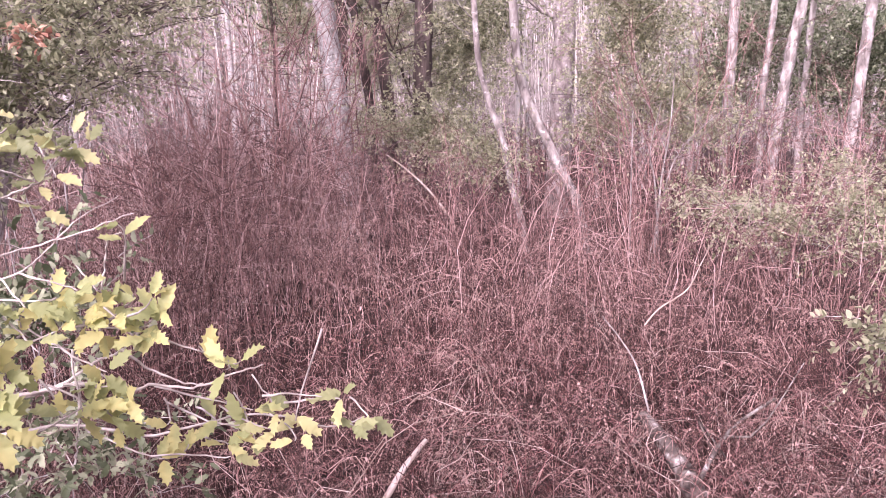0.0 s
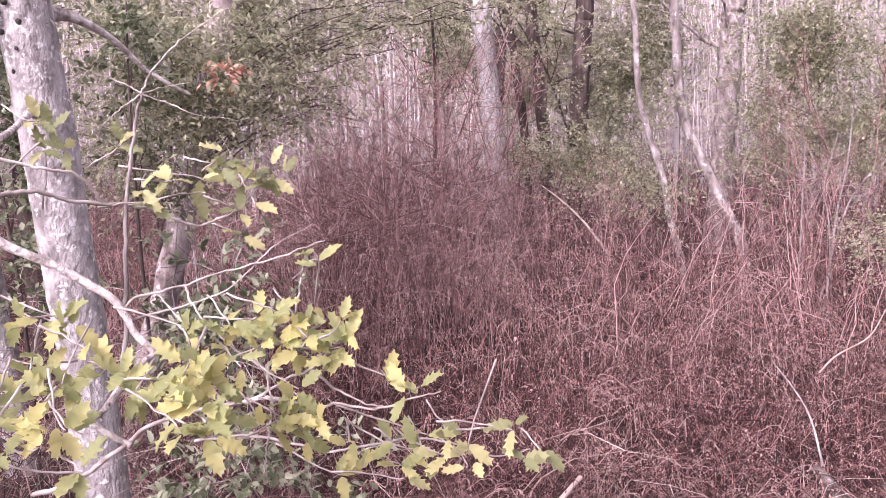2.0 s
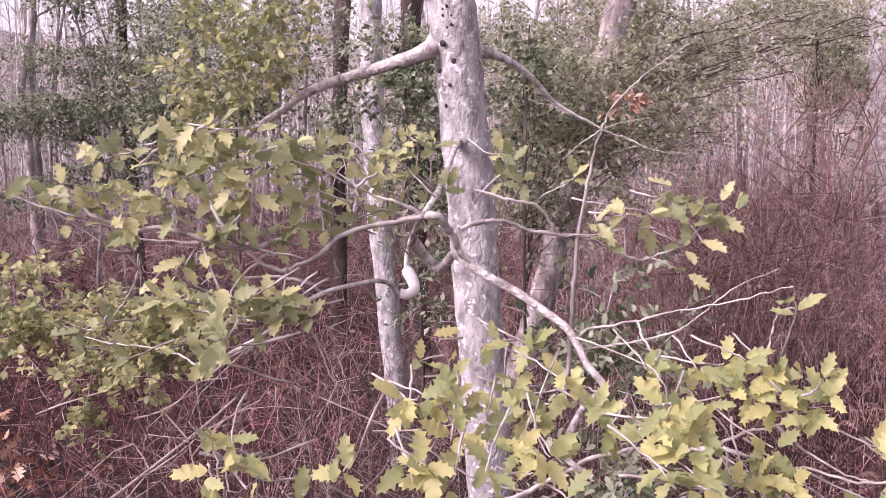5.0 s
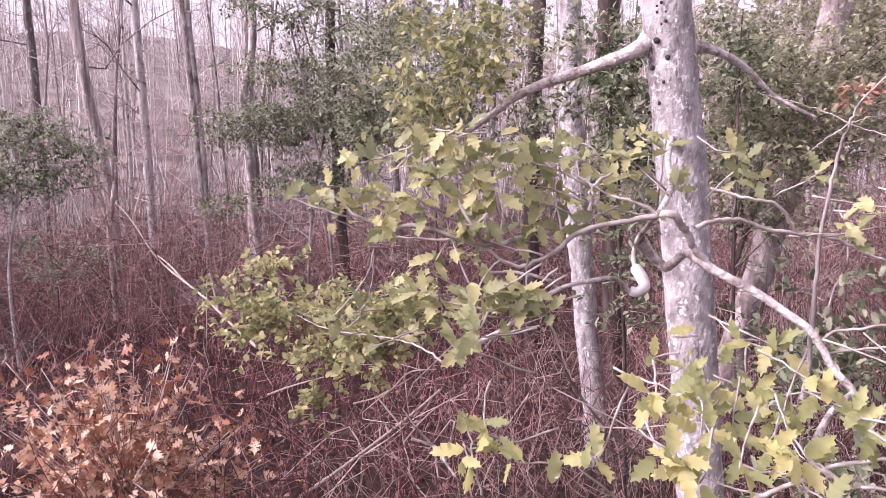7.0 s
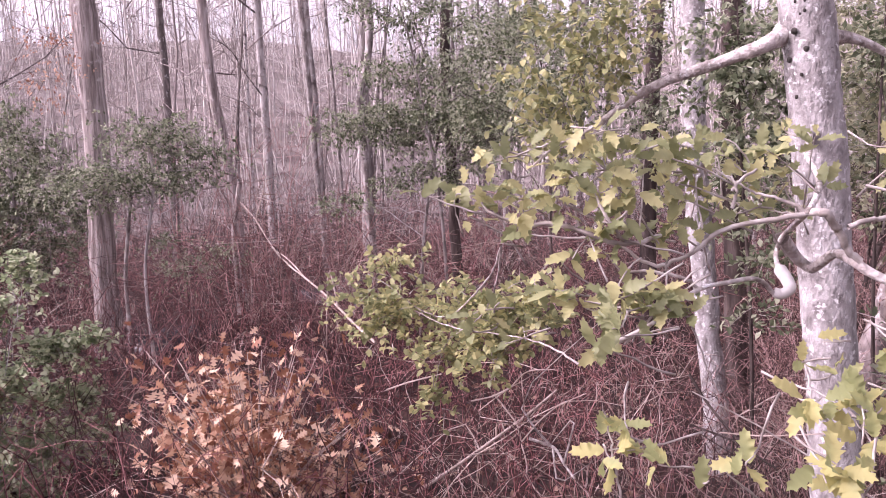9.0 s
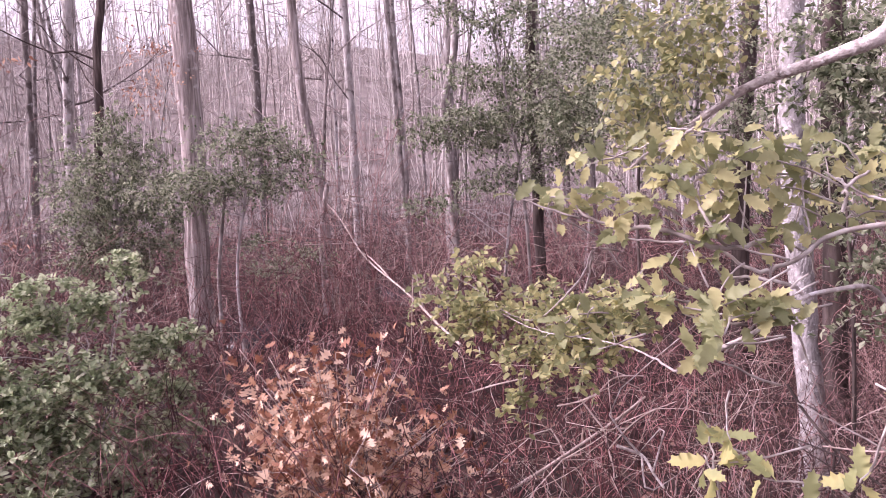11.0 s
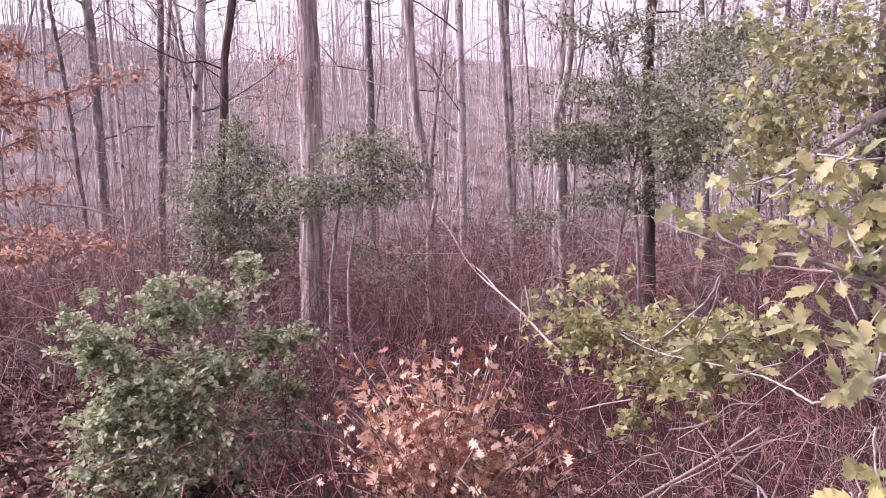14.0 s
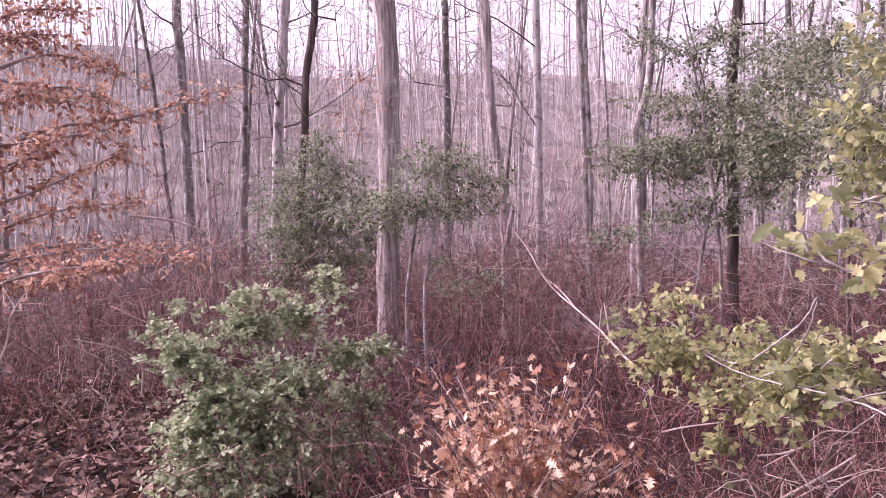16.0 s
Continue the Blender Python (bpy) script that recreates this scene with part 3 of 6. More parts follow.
twig([(-0.86, 0.46, 1.44), (-0.82, 0.47, 1.41), (-0.79, 0.49, 1.36)], 0.003, 0.0025)
twig([(-1.08, 0.63, 1.18), (-0.96, 0.64, 1.20), (-0.87, 0.67, 1.18), (-0.80, 0.69, 1.16), (-0.74, 0.71, 1.17), (-0.63, 0.76, 1.18), (-0.55, 0.79, 1.16), (-0.49, 0.80, 1.14), (-0.44, 0.82, 1.14), (-0.41, 0.83, 1.15)], 0.006, 0.002)
twig([(-2.14, 0.17, 1.62), (-2.32, 0.25, 1.53), (-2.61, 0.35, 1.41), (-2.92, 0.41, 1.28), (-3.19, 0.42, 1.27), (-3.33, 0.36, 1.35), (-3.41, 0.30, 1.40)], 0.006, 0.003)
twig([(-2.14, 0.17, 1.61), (-2.32, 0.26, 1.49), (-2.60, 0.37, 1.34), (-2.92, 0.41, 1.19), (-3.03, 0.42, 1.06), (-3.09, 0.41, 0.87)], 0.005, 0.002)
twig([(-3.15, 0.39, 1.27), (-2.74, 0.33, 1.28), (-2.32, 0.26, 1.34), (-1.97, 0.15, 1.40), (-1.73, 0.06, 1.43), (-1.55, -0.03, 1.46), (-1.44, -0.05, 1.51)], 0.003, 0.005)
twig([(-1.42, -0.07, 1.52), (-1.40, -0.01, 1.54), (-1.37, 0.05, 1.55)], 0.004, 0.003)
twig([(-1.51, -0.15, 1.84), (-1.49, -0.12, 1.87), (-1.46, -0.08, 1.89), (-1.44, -0.05, 1.91)], 0.004, 0.006)
twig([(-1.49, -0.11, 1.83), (-1.47, -0.10, 1.79), (-1.46, -0.09, 1.73), (-1.44, -0.06, 1.70)], 0.003, 0.004)
twig([(-1.48, 0.22, 1.79), (-1.52, 0.34, 1.75), (-1.46, 0.38, 1.73), (-1.42, 0.41, 1.72)], 0.002, 0.004)
twig([(-1.40, 0.07, 1.62), (-1.40, 0.02, 1.57), (-1.42, -0.03, 1.52)], 0.003, 0.004)
twig([(-1.30, 0.34, 1.39), (-1.26, 0.37, 1.37), (-1.22, 0.40, 1.37), (-1.13, 0.42, 1.40), (-1.05, 0.44, 1.42), (-1.02, 0.44, 1.41)], 0.002, 0.004)
twig([(-1.39, 0.10, 1.42), (-1.34, 0.16, 1.38), (-1.27, 0.23, 1.32), (-1.20, 0.32, 1.24), (-1.15, 0.39, 1.21)], 0.002, 0.004)
twig([(-1.27, -0.17, 1.33), (-1.26, -0.19, 1.39), (-1.26, -0.20, 1.45), (-1.26, -0.21, 1.48)], 0.0035, 0.002)
twig([(-1.33, -0.02, 1.59), (-1.32, 0.02, 1.58), (-1.33, 0.05, 1.54), (-1.33, 0.07, 1.49), (-1.33, 0.09, 1.45)], 0.0045, 0.002)
twig([(-1.27, 0.26, 1.74), (-1.24, 0.26, 1.74), (-1.24, 0.28, 1.72), (-1.24, 0.30, 1.70), (-1.24, 0.32, 1.67), (-1.23, 0.34, 1.65)], 0.0125, 0.013)
twig([(-1.27, 0.26, 1.74), (-1.30, 0.22, 1.73), (-1.35, 0.18, 1.72), (-1.38, 0.14, 1.70), (-1.40, 0.11, 1.67), (-1.43, 0.07, 1.65), (-1.45, 0.04, 1.66), (-1.48, 0.01, 1.69), (-1.53, -0.02, 1.70), (-1.59, -0.04, 1.70), (-1.64, -0.10, 1.71)], 0.0095, 0.0035)
twig([(-1.24, 0.32, 1.71), (-1.23, 0.35, 1.72), (-1.21, 0.41, 1.72), (-1.18, 0.46, 1.70), (-1.15, 0.51, 1.69), (-1.12, 0.56, 1.68), (-1.10, 0.61, 1.66), (-1.06, 0.66, 1.63), (-1.03, 0.69, 1.64), (-0.99, 0.72, 1.66), (-0.97, 0.75, 1.69)], 0.0085, 0.0035)
twig([(-1.25, 0.38, 1.78), (-1.20, 0.42, 1.76), (-1.17, 0.46, 1.75), (-1.16, 0.49, 1.72), (-1.15, 0.51, 1.69)], 0.005, 0.007)
twig([(-1.47, 0.01, 1.64), (-1.44, 0.05, 1.64), (-1.39, 0.08, 1.63), (-1.37, 0.10, 1.61)], 0.004, 0.007)
twig([(-1.36, 0.17, 1.78), (-1.35, 0.18, 1.80), (-1.35, 0.23, 1.82), (-1.35, 0.24, 1.83)], 0.006, 0.003)
twig([(-1.36, 0.17, 1.75), (-1.35, 0.17, 1.78), (-1.36, 0.17, 1.80), (-1.37, 0.16, 1.81)], 0.006, 0.003)
twig([(-1.27, 0.26, 1.74), (-1.30, 0.23, 1.76), (-1.32, 0.21, 1.77), (-1.34, 0.19, 1.78), (-1.38, 0.15, 1.82)], 0.007, 0.003)
twig([(-1.52, -0.17, 1.73), (-1.55, -0.17, 1.74), (-1.58, -0.20, 1.76), (-1.62, -0.21, 1.79), (-1.64, -0.24, 1.79), (-1.66, -0.28, 1.79)], 0.006, 0.002)
twig([(-1.52, -0.17, 1.73), (-1.48, -0.14, 1.74), (-1.42, -0.10, 1.72), (-1.40, -0.04, 1.70), (-1.39, 0.03, 1.71)], 0.007, 0.008)
twig([(-1.48, -0.10, 1.82), (-1.44, -0.08, 1.79), (-1.40, -0.08, 1.75), (-1.40, -0.04, 1.70)], 0.004, 0.006)

# knots and scars below the fork
for c, s in (((-2.12, 1.29, 2.22), 0.014), ((-2.09, 1.31, 2.16), 0.013), ((-2.13, 1.28, 2.13), 0.012), ((-2.1, 1.29, 2.34), 0.007), ((-2.11, 1.28, 2.31), 0.006), ((-2.09, 1.3, 2.28), 0.007), ((-2.11, 1.28, 2.33), 0.005), ((-2.1, 1.29, 2.27), 0.005), ((-2.09, 1.3, 2.31), 0.005), ((-2.1, 1.3, 2.08), 0.008), ((-2.11, 1.29, 2.01), 0.008)):
    q = Pieces()
    bmk = bmesh.new()
    bmesh.ops.create_icosphere(bmk, subdivisions=2, radius=s)
    q.add([(v.co.x * hr.uniform(0.55, 0.95) + c[0], v.co.y * hr.uniform(0.55, 0.95) + c[1], v.co.z * hr.uniform(0.7, 1.0) + c[2]) for v in bmk.verts],
          f3=[[v.index for v in f.verts] for f in bmk.faces])
    bmk.free()
    own(q, "knot", M_HOLE, "dark knot scar")

q = Pieces()
q.line([(-1.408, 0.354, 1.615), (-1.374, 0.334, 1.598), (-1.358, 0.319, 1.587), (-1.367, 0.309, 1.578), (-1.377, 0.299, 1.581)], 0.0125, 0.0095, 10, n=16)
own(q, "bare_elbow", material("stripped_white_wood", [(0.48, 0.45, 0.42), (0.66, 0.64, 0.61)], 0.8, 30, 4), "bare white elbow where bark is gone")

# leaves in whorls at the shoots' ends
LEAF_SETS = [holly_leaf(n) for n in range(6)]
leaf_meshes = []
for tv, tf in LEAF_SETS:
    q = Pieces()
    q.add(tv, f3=tf)
    leaf_meshes.append(q.mesh("leaf", M_HOLLY_LEAF))
far_leaves, petioles2 = Pieces(), Pieces()
made = 0
lr = np.random.default_rng(21)


def spray(places):
    """Shoots ending at (x, y, z) with a whorl of so many leaves each; most leaves turn their faces to the light of the clearing."""
    global made
    for cx, cy, cz, count in places:
        c = np.array([cx, cy, cz])
        open_side = unit(np.array([-0.3 - cx, -0.9 - cy, 0.0]))
        d0 = unit(open_side * 0.5 + lr.normal(size=3) * 0.6 + np.array([0, 0, 0.35]))
        back = unit(np.array([-1.5, 0.6, 1.6]) - c + lr.normal(size=3) * 0.35)
        kk = np.linspace(0, 1, 8)[:, None]
        shoot = c - d0 * 0.05 * kk + back * lr.uniform(0.04, 0.13) * kk ** 1.6 + np.cumsum(lr.normal(size=(8, 3)) * 0.0016, 0)
        q = Pieces()
        q.tubes(shoot[None], np.linspace(0.0011, 0.0021, 8)[None], 4)
        stalk = own(q, "shoot", M_TWIG)
        turn = lr.uniform(0, 6.28)
        side = unit(np.cross(d0, [0.1, 0.2, 1.0]))
        top = np.cross(side, d0)
        for j in range(count + int(lr.integers(0, 3))):
            a = turn + j * 2.4 + lr.normal() * 0.35
            w = unit(side * math.cos(a) + top * math.sin(a) + d0 * lr.uniform(0.2, 0.9) + np.array([0, 0, -0.1]))
            up = unit(open_side * 0.6 + np.array([0, 0, 0.7]) + lr.normal(size=3) * 0.3)
            size = lr.uniform(0.034, 0.052)
            at = c + d0 * lr.uniform(-0.03, 0.006) + w * 0.004
            if made < 300:
                y = unit(np.cross(up, w))
                z = np.cross(w, y)
                ob = new("leaf", leaf_meshes[made % 6])
                ob.parent = stalk
                ob.matrix_local = Matrix.Translation(Vector(at)) @ Matrix(np.stack([w, y, z], 1).tolist()).to_4x4() @ Matrix.Scale(size, 4)
                made += 1
            else:
                far_leaves.leaves(LEAF_SETS[int(lr.integers(6))], at[None], w[None], up[None], size)


# round the trunk
spray([(-1.24, 0.26, 1.51, 1), (-1.26, 0.23, 1.48, 1), (-1.19, 0.23, 1.49, 1), (-1.11, 0.24, 1.53, 2), (-1.08, 0.26, 1.52, 1), (-1.06, 0.28, 1.53, 2), (-1.04, 0.29, 1.52, 2), (-1.08, 0.25, 1.48, 1), (-1.07, 0.25, 1.47, 1)])
# the yellow shoot and the leaves below the elbow
spray([(-1.07, -0.01, 1.51, 2), (-1.05, 0.00, 1.51, 2), (-1.04, 0.02, 1.51, 3), (-1.02, 0.04, 1.51, 3), (-1.02, 0.03, 1.48, 2), (-1.00, 0.05, 1.50, 2), (-1.06, -0.01, 1.49, 1), (-0.98, 0.01, 1.47, 3), (-0.99, 0.00, 1.46, 1), (-1.00, 0.09, 1.45, 2), (-1.02, 0.15, 1.45, 3), (-1.00, 0.17, 1.45, 3), (-1.05, 0.20, 1.46, 2), (-0.98, 0.18, 1.44, 2), (-0.92, -0.01, 1.44, 2), (-0.90, 0.04, 1.45, 3), (-0.92, 0.04, 1.46, 2), (-0.88, 0.04, 1.43, 1)])
# under the elbow
spray([(-0.96, 0.20, 1.46, 2), (-0.93, 0.22, 1.47, 2), (-0.95, 0.22, 1.49, 1), (-0.88, 0.20, 1.48, 3), (-0.86, 0.20, 1.45, 3), (-0.88, 0.11, 1.42, 2), (-0.84, 0.06, 1.40, 3), (-0.90, 0.10, 1.43, 1), (-0.88, 0.35, 1.50, 1), (-0.86, 0.36, 1.50, 2), (-0.80, 0.18, 1.48, 3), (-0.78, 0.20, 1.50, 3), (-0.75, 0.19, 1.49, 3), (-0.74, 0.20, 1.49, 3), (-0.77, 0.17, 1.47, 2), (-0.73, 0.20, 1.47, 2), (-0.74, 0.15, 1.46, 3), (-0.71, 0.15, 1.44, 4), (-0.74, 0.13, 1.43, 3), (-0.70, 0.15, 1.42, 3)])
spray([(-0.70, 0.26, 1.39, 2), (-0.73, 0.16, 1.46, 2)])
# the outer clump
spray([(-0.81, 0.36, 1.49, 2), (-0.80, 0.37, 1.50, 2), (-0.77, 0.39, 1.52, 3), (-0.74, 0.40, 1.53, 4), (-0.72, 0.41, 1.51, 4), (-0.69, 0.42, 1.51, 3), (-0.67, 0.43, 1.52, 2), (-0.69, 0.41, 1.49, 3), (-0.73, 0.39, 1.48, 3), (-0.76, 0.38, 1.48, 2), (-0.71, 0.39, 1.46, 2), (-0.66, 0.42, 1.48, 2), (-0.63, 0.43, 1.49, 3), (-0.64, 0.43, 1.51, 2), (-0.64, 0.42, 1.47, 2), (-0.66, 0.40, 1.44, 2), (-0.76, 0.32, 1.46, 2)])
# below the outer clump and at the twig's end
spray([(-0.68, 0.35, 1.42, 2), (-0.68, 0.35, 1.40, 2), (-0.69, 0.34, 1.38, 3), (-0.65, 0.35, 1.38, 3), (-0.70, 0.33, 1.38, 2), (-0.66, 0.33, 1.35, 2), (-0.71, 0.32, 1.36, 2), (-0.56, 0.43, 1.42, 1), (-0.53, 0.42, 1.40, 1), (-0.51, 0.43, 1.41, 1), (-0.69, 0.44, 1.62, 1)])
# the lowest shoots
spray([(-1.26, -0.20, 1.46, 2), (-1.24, -0.18, 1.45, 2), (-1.25, -0.21, 1.42, 2), (-1.23, -0.19, 1.42, 1), (-1.17, -0.19, 1.42, 2), (-1.23, -0.21, 1.40, 2), (-1.08, -0.15, 1.43, 1), (-1.07, -0.13, 1.44, 1), (-1.09, -0.17, 1.42, 1), (-0.97, -0.09, 1.46, 4), (-0.95, -0.07, 1.45, 3), (-0.97, -0.10, 1.44, 2), (-0.94, -0.07, 1.43, 2)])
# the lower twig
spray([(-0.68, 0.52, 1.26, 2), (-0.68, 0.50, 1.21, 2), (-0.65, 0.52, 1.23, 2), (-0.60, 0.53, 1.27, 1), (-0.58, 0.52, 1.23, 2), (-0.54, 0.55, 1.28, 1), (-0.56, 0.54, 1.26, 2), (-0.50, 0.54, 1.28, 1), (-0.50, 0.54, 1.25, 1), (-0.46, 0.53, 1.27, 1), (-0.53, 0.53, 1.22, 1), (-0.46, 0.52, 1.24, 1), (-0.41, 0.52, 1.32, 1), (-0.38, 0.53, 1.31, 3), (-0.36, 0.52, 1.27, 2), (-0.33, 0.52, 1.27, 1), (-0.57, 0.51, 1.21, 1)])
# the high outer shoot
spray([(-0.96, 0.69, 1.76, 3), (-0.92, 0.71, 1.76, 2), (-0.94, 0.70, 1.72, 3), (-0.91, 0.71, 1.72, 3), (-0.89, 0.73, 1.73, 1), (-0.94, 0.69, 1.67, 1), (-1.00, 0.66, 1.77, 1), (-0.99, 0.67, 1.75, 2), (-1.02, 0.64, 1.72, 2), (-0.99, 0.67, 1.72, 2), (-1.03, 0.55, 1.73, 3), (-1.06, 0.51, 1.72, 2), (-1.04, 0.52, 1.70, 1), (-1.01, 0.62, 1.70, 1), (-0.97, 0.67, 1.67, 1), (-0.96, 0.67, 1.61, 1)])
# tips of the left bough
spray([(-1.66, -0.15, 1.87, 3), (-1.64, -0.12, 1.86, 3), (-1.65, -0.14, 1.85, 1), (-1.66, -0.30, 1.80, 1), (-1.63, -0.22, 1.81, 2), (-1.63, -0.24, 1.79, 2), (-1.62, -0.22, 1.75, 1), (-1.60, -0.18, 1.79, 3), (-1.59, -0.16, 1.80, 3), (-1.59, -0.17, 1.76, 3), (-1.55, -0.16, 1.78, 3), (-1.52, -0.17, 1.76, 3), (-1.53, -0.18, 1.74, 2), (-1.53, -0.20, 1.71, 1)])
# its dense middle
spray([(-1.53, -0.13, 1.87, 2), (-1.49, -0.12, 1.85, 4), (-1.48, -0.10, 1.87, 3), (-1.46, -0.08, 1.88, 4), (-1.45, -0.06, 1.89, 3), (-1.42, -0.03, 1.89, 3), (-1.42, 0.01, 1.89, 3), (-1.42, -0.02, 1.86, 3), (-1.43, -0.09, 1.85, 4), (-1.45, -0.11, 1.82, 3), (-1.41, -0.07, 1.83, 4), (-1.40, -0.05, 1.80, 3), (-1.38, -0.03, 1.79, 3), (-1.42, -0.08, 1.79, 3), (-1.47, -0.14, 1.79, 3), (-1.49, -0.15, 1.81, 2), (-1.46, -0.13, 1.76, 3), (-1.44, -0.10, 1.75, 3), (-1.41, -0.08, 1.74, 4), (-1.40, -0.07, 1.72, 3)])
spray([(-1.42, -0.10, 1.70, 2), (-1.41, -0.08, 1.69, 2), (-1.45, -0.12, 1.68, 3), (-1.46, -0.13, 1.67, 1), (-1.39, -0.05, 1.75, 2)])
# towards the trunk
spray([(-1.43, 0.05, 1.83, 3), (-1.41, 0.07, 1.80, 3), (-1.42, 0.06, 1.85, 3), (-1.43, 0.11, 1.84, 3), (-1.42, 0.14, 1.83, 2), (-1.40, 0.08, 1.77, 2), (-1.41, 0.07, 1.73, 2), (-1.40, 0.03, 1.71, 2), (-1.41, 0.15, 1.72, 2), (-1.43, 0.22, 1.76, 2), (-1.48, 0.26, 1.83, 2), (-1.39, 0.20, 1.84, 2), (-1.45, 0.21, 1.88, 1), (-1.45, 0.28, 1.72, 1), (-1.42, 0.15, 1.79, 1), (-1.38, 0.28, 1.85, 2), (-1.35, 0.30, 1.82, 2), (-1.37, 0.22, 1.79, 2), (-1.39, 0.41, 1.75, 2), (-1.36, 0.43, 1.78, 2)])
# the drooping shoots below
spray([(-1.50, -0.16, 1.63, 1), (-1.44, -0.16, 1.63, 3), (-1.43, -0.16, 1.62, 2), (-1.41, -0.13, 1.61, 2), (-1.34, -0.15, 1.60, 2), (-1.34, -0.13, 1.62, 2), (-1.34, -0.10, 1.63, 3), (-1.35, -0.06, 1.64, 2), (-1.34, -0.04, 1.62, 4), (-1.32, -0.03, 1.60, 3), (-1.31, -0.06, 1.59, 2), (-1.28, -0.17, 1.59, 2), (-1.34, -0.16, 1.55, 2), (-1.27, -0.16, 1.58, 1), (-1.30, -0.01, 1.62, 1), (-1.71, -0.17, 1.55, 3), (-1.69, -0.13, 1.55, 1), (-1.71, -0.17, 1.52, 1), (-1.67, -0.12, 1.49, 1), (-1.64, -0.07, 1.50, 1)])
# beside the trunk, higher up
spray([(-1.30, 0.53, 1.85, 2), (-1.28, 0.54, 1.83, 3), (-1.30, 0.53, 1.79, 3), (-1.24, 0.52, 1.79, 2), (-1.15, 0.57, 1.80, 3), (-1.34, 0.37, 1.88, 3), (-1.41, 0.37, 1.89, 3), (-1.41, 0.30, 1.85, 2), (-1.37, 0.35, 1.85, 2), (-1.36, 0.28, 1.80, 2)])
# the bough's far side
spray([(-1.46, 0.06, 1.84, 3), (-1.44, 0.10, 1.87, 3), (-1.40, 0.15, 1.85, 3), (-1.42, 0.12, 1.81, 3), (-1.45, 0.08, 1.79, 3), (-1.42, 0.21, 1.87, 2), (-1.39, 0.24, 1.81, 3), (-1.37, 0.27, 1.85, 2), (-1.40, 0.15, 1.77, 3), (-1.42, 0.03, 1.72, 3), (-1.39, 0.07, 1.73, 3), (-1.37, 0.18, 1.73, 2), (-1.38, 0.26, 1.74, 2), (-1.32, -0.03, 1.63, 3), (-1.33, -0.05, 1.60, 3), (-1.30, -0.00, 1.60, 2)])
SMALL = plain_leaf(0.34, 0.08, -0.1)
twig_leaves(far_leaves, petioles2, SMALL, [
    ((-3.38, 0.39, 1.41), (0.17, 0.17, 0.07)), ((-3.43, 0.26, 1.29), (0.12, 0.12, 0.06)), ((-3.26, 0.4, 1.24), (0.2, 0.2, 0.1)), ((-3.06, 0.47, 1.08), (0.13, 0.13, 0.11)),
    ((-3.08, 0.42, 0.91), (0.1, 0.1, 0.07)), ((-2.77, 0.48, 1.17), (0.17, 0.17, 0.11)), ((-2.69, 0.6, 1.29), (0.17, 0.17, 0.11)), ((-2.88, 0.48, 1.32), (0.15, 0.15, 0.08)), ((-3.32, 0.27, 1.17), (0.12, 0.12, 0.05))],
    13000, 0.031, 7, 0.07, lift=0.4)
twig_leaves(far_leaves, petioles2, SMALL, [((x, y, z), (w, w, h)) for x, y, z, w, h in
    [(-2.65, 0.68, 2.38, 0.08, 0.06), (-2.59, 0.78, 2.31, 0.09, 0.06), (-2.66, 0.71, 2.25, 0.09, 0.05), (-2.57, 0.82, 2.20, 0.08, 0.05), (-2.69, 0.69, 2.14, 0.09, 0.04), (-2.60, 0.80, 2.12, 0.09, 0.04), (-2.71, 0.66, 2.07, 0.09, 0.03), (-2.64, 0.76, 2.04, 0.08, 0.03), (-2.53, 0.85, 2.31, 0.08, 0.08), (-2.54, 0.87, 2.15, 0.07, 0.05), (-2.70, 0.68, 1.97, 0.09, 0.03), (-2.66, 0.74, 1.92, 0.07, 0.03), (-2.49, 0.92, 2.23, 0.08, 0.08), (-2.48, 0.90, 2.35, 0.08, 0.05)]],
    15000, 0.031, 6, 0.09, lift=-0.2)
# an unseen crown, added overhead out of view to shade the thicket
twig_leaves(far_leaves, None, TINY, [((-2.4, 1.6, 4.3), (1.3, 1.3, 0.8)), ((-3.2, 2.6, 5.2), (1.3, 1.3, 0.9)), ((-2.4, 2.0, 6.2), (1.0, 1.0, 0.7))], 25, 0.075, 9, 0.25)
own(petioles2, "fine_growth", M_TWIG)["kind"] = "stuff"
ob = own(far_leaves, "foliage", M_HOLLY_LEAF2)
ob["kind"] = "stuff"

# ---------------------------------------------------------------- trees standing near
trunk_tree([(-3.96, 2.91, -0.17), (-3.98, 2.9, 0.23), (-4.01, 2.87, 0.78), (-4.04, 2.84, 1.38), (-4.06, 2.82, 1.93), (-4.06, 2.81, 2.35), (-4.06, 2.82, 2.82), (-4.06, 2.81, 3.03)], 0.083, 0.07, M_HOLLY_BARK, "second slender grey holly trunk with pale lichen", branches=7, top=3.0, length=1.0, seed=2, lo=0.6)
trunk_tree([(-3.01, 2.89, 0.42), (-2.91, 2.97, 0.86), (-2.82, 3.04, 1.26), (-2.68, 3.13, 1.84), (-2.55, 3.21, 2.48), (-2.48, 3.25, 2.78)], 0.08, 0.075, M_MOTTLED, "leaning grey trunk with mottled bark", branches=6, top=2.5, length=0.9, seed=3, lo=0.5)
trunk_tree([(-4.83, 4.02, 1.58), (-4.84, 4.02, 2.18), (-4.84, 4.02, 2.81), (-4.83, 4.02, 3.26)], 0.09, 0.08, M_DARK_BARK, "dark furrowed trunk behind the holly", branches=6, top=4, seed=4)
trunk_tree([(-5.87, 4.1, 1.72), (-5.84, 4.13, 2.48), (-5.81, 4.16, 3.23), (-5.81, 4.17, 3.53)], 0.075, 0.065, M_DARK_BARK, "dark furrowed trunk behind the holly", branches=6, top=4, seed=5)
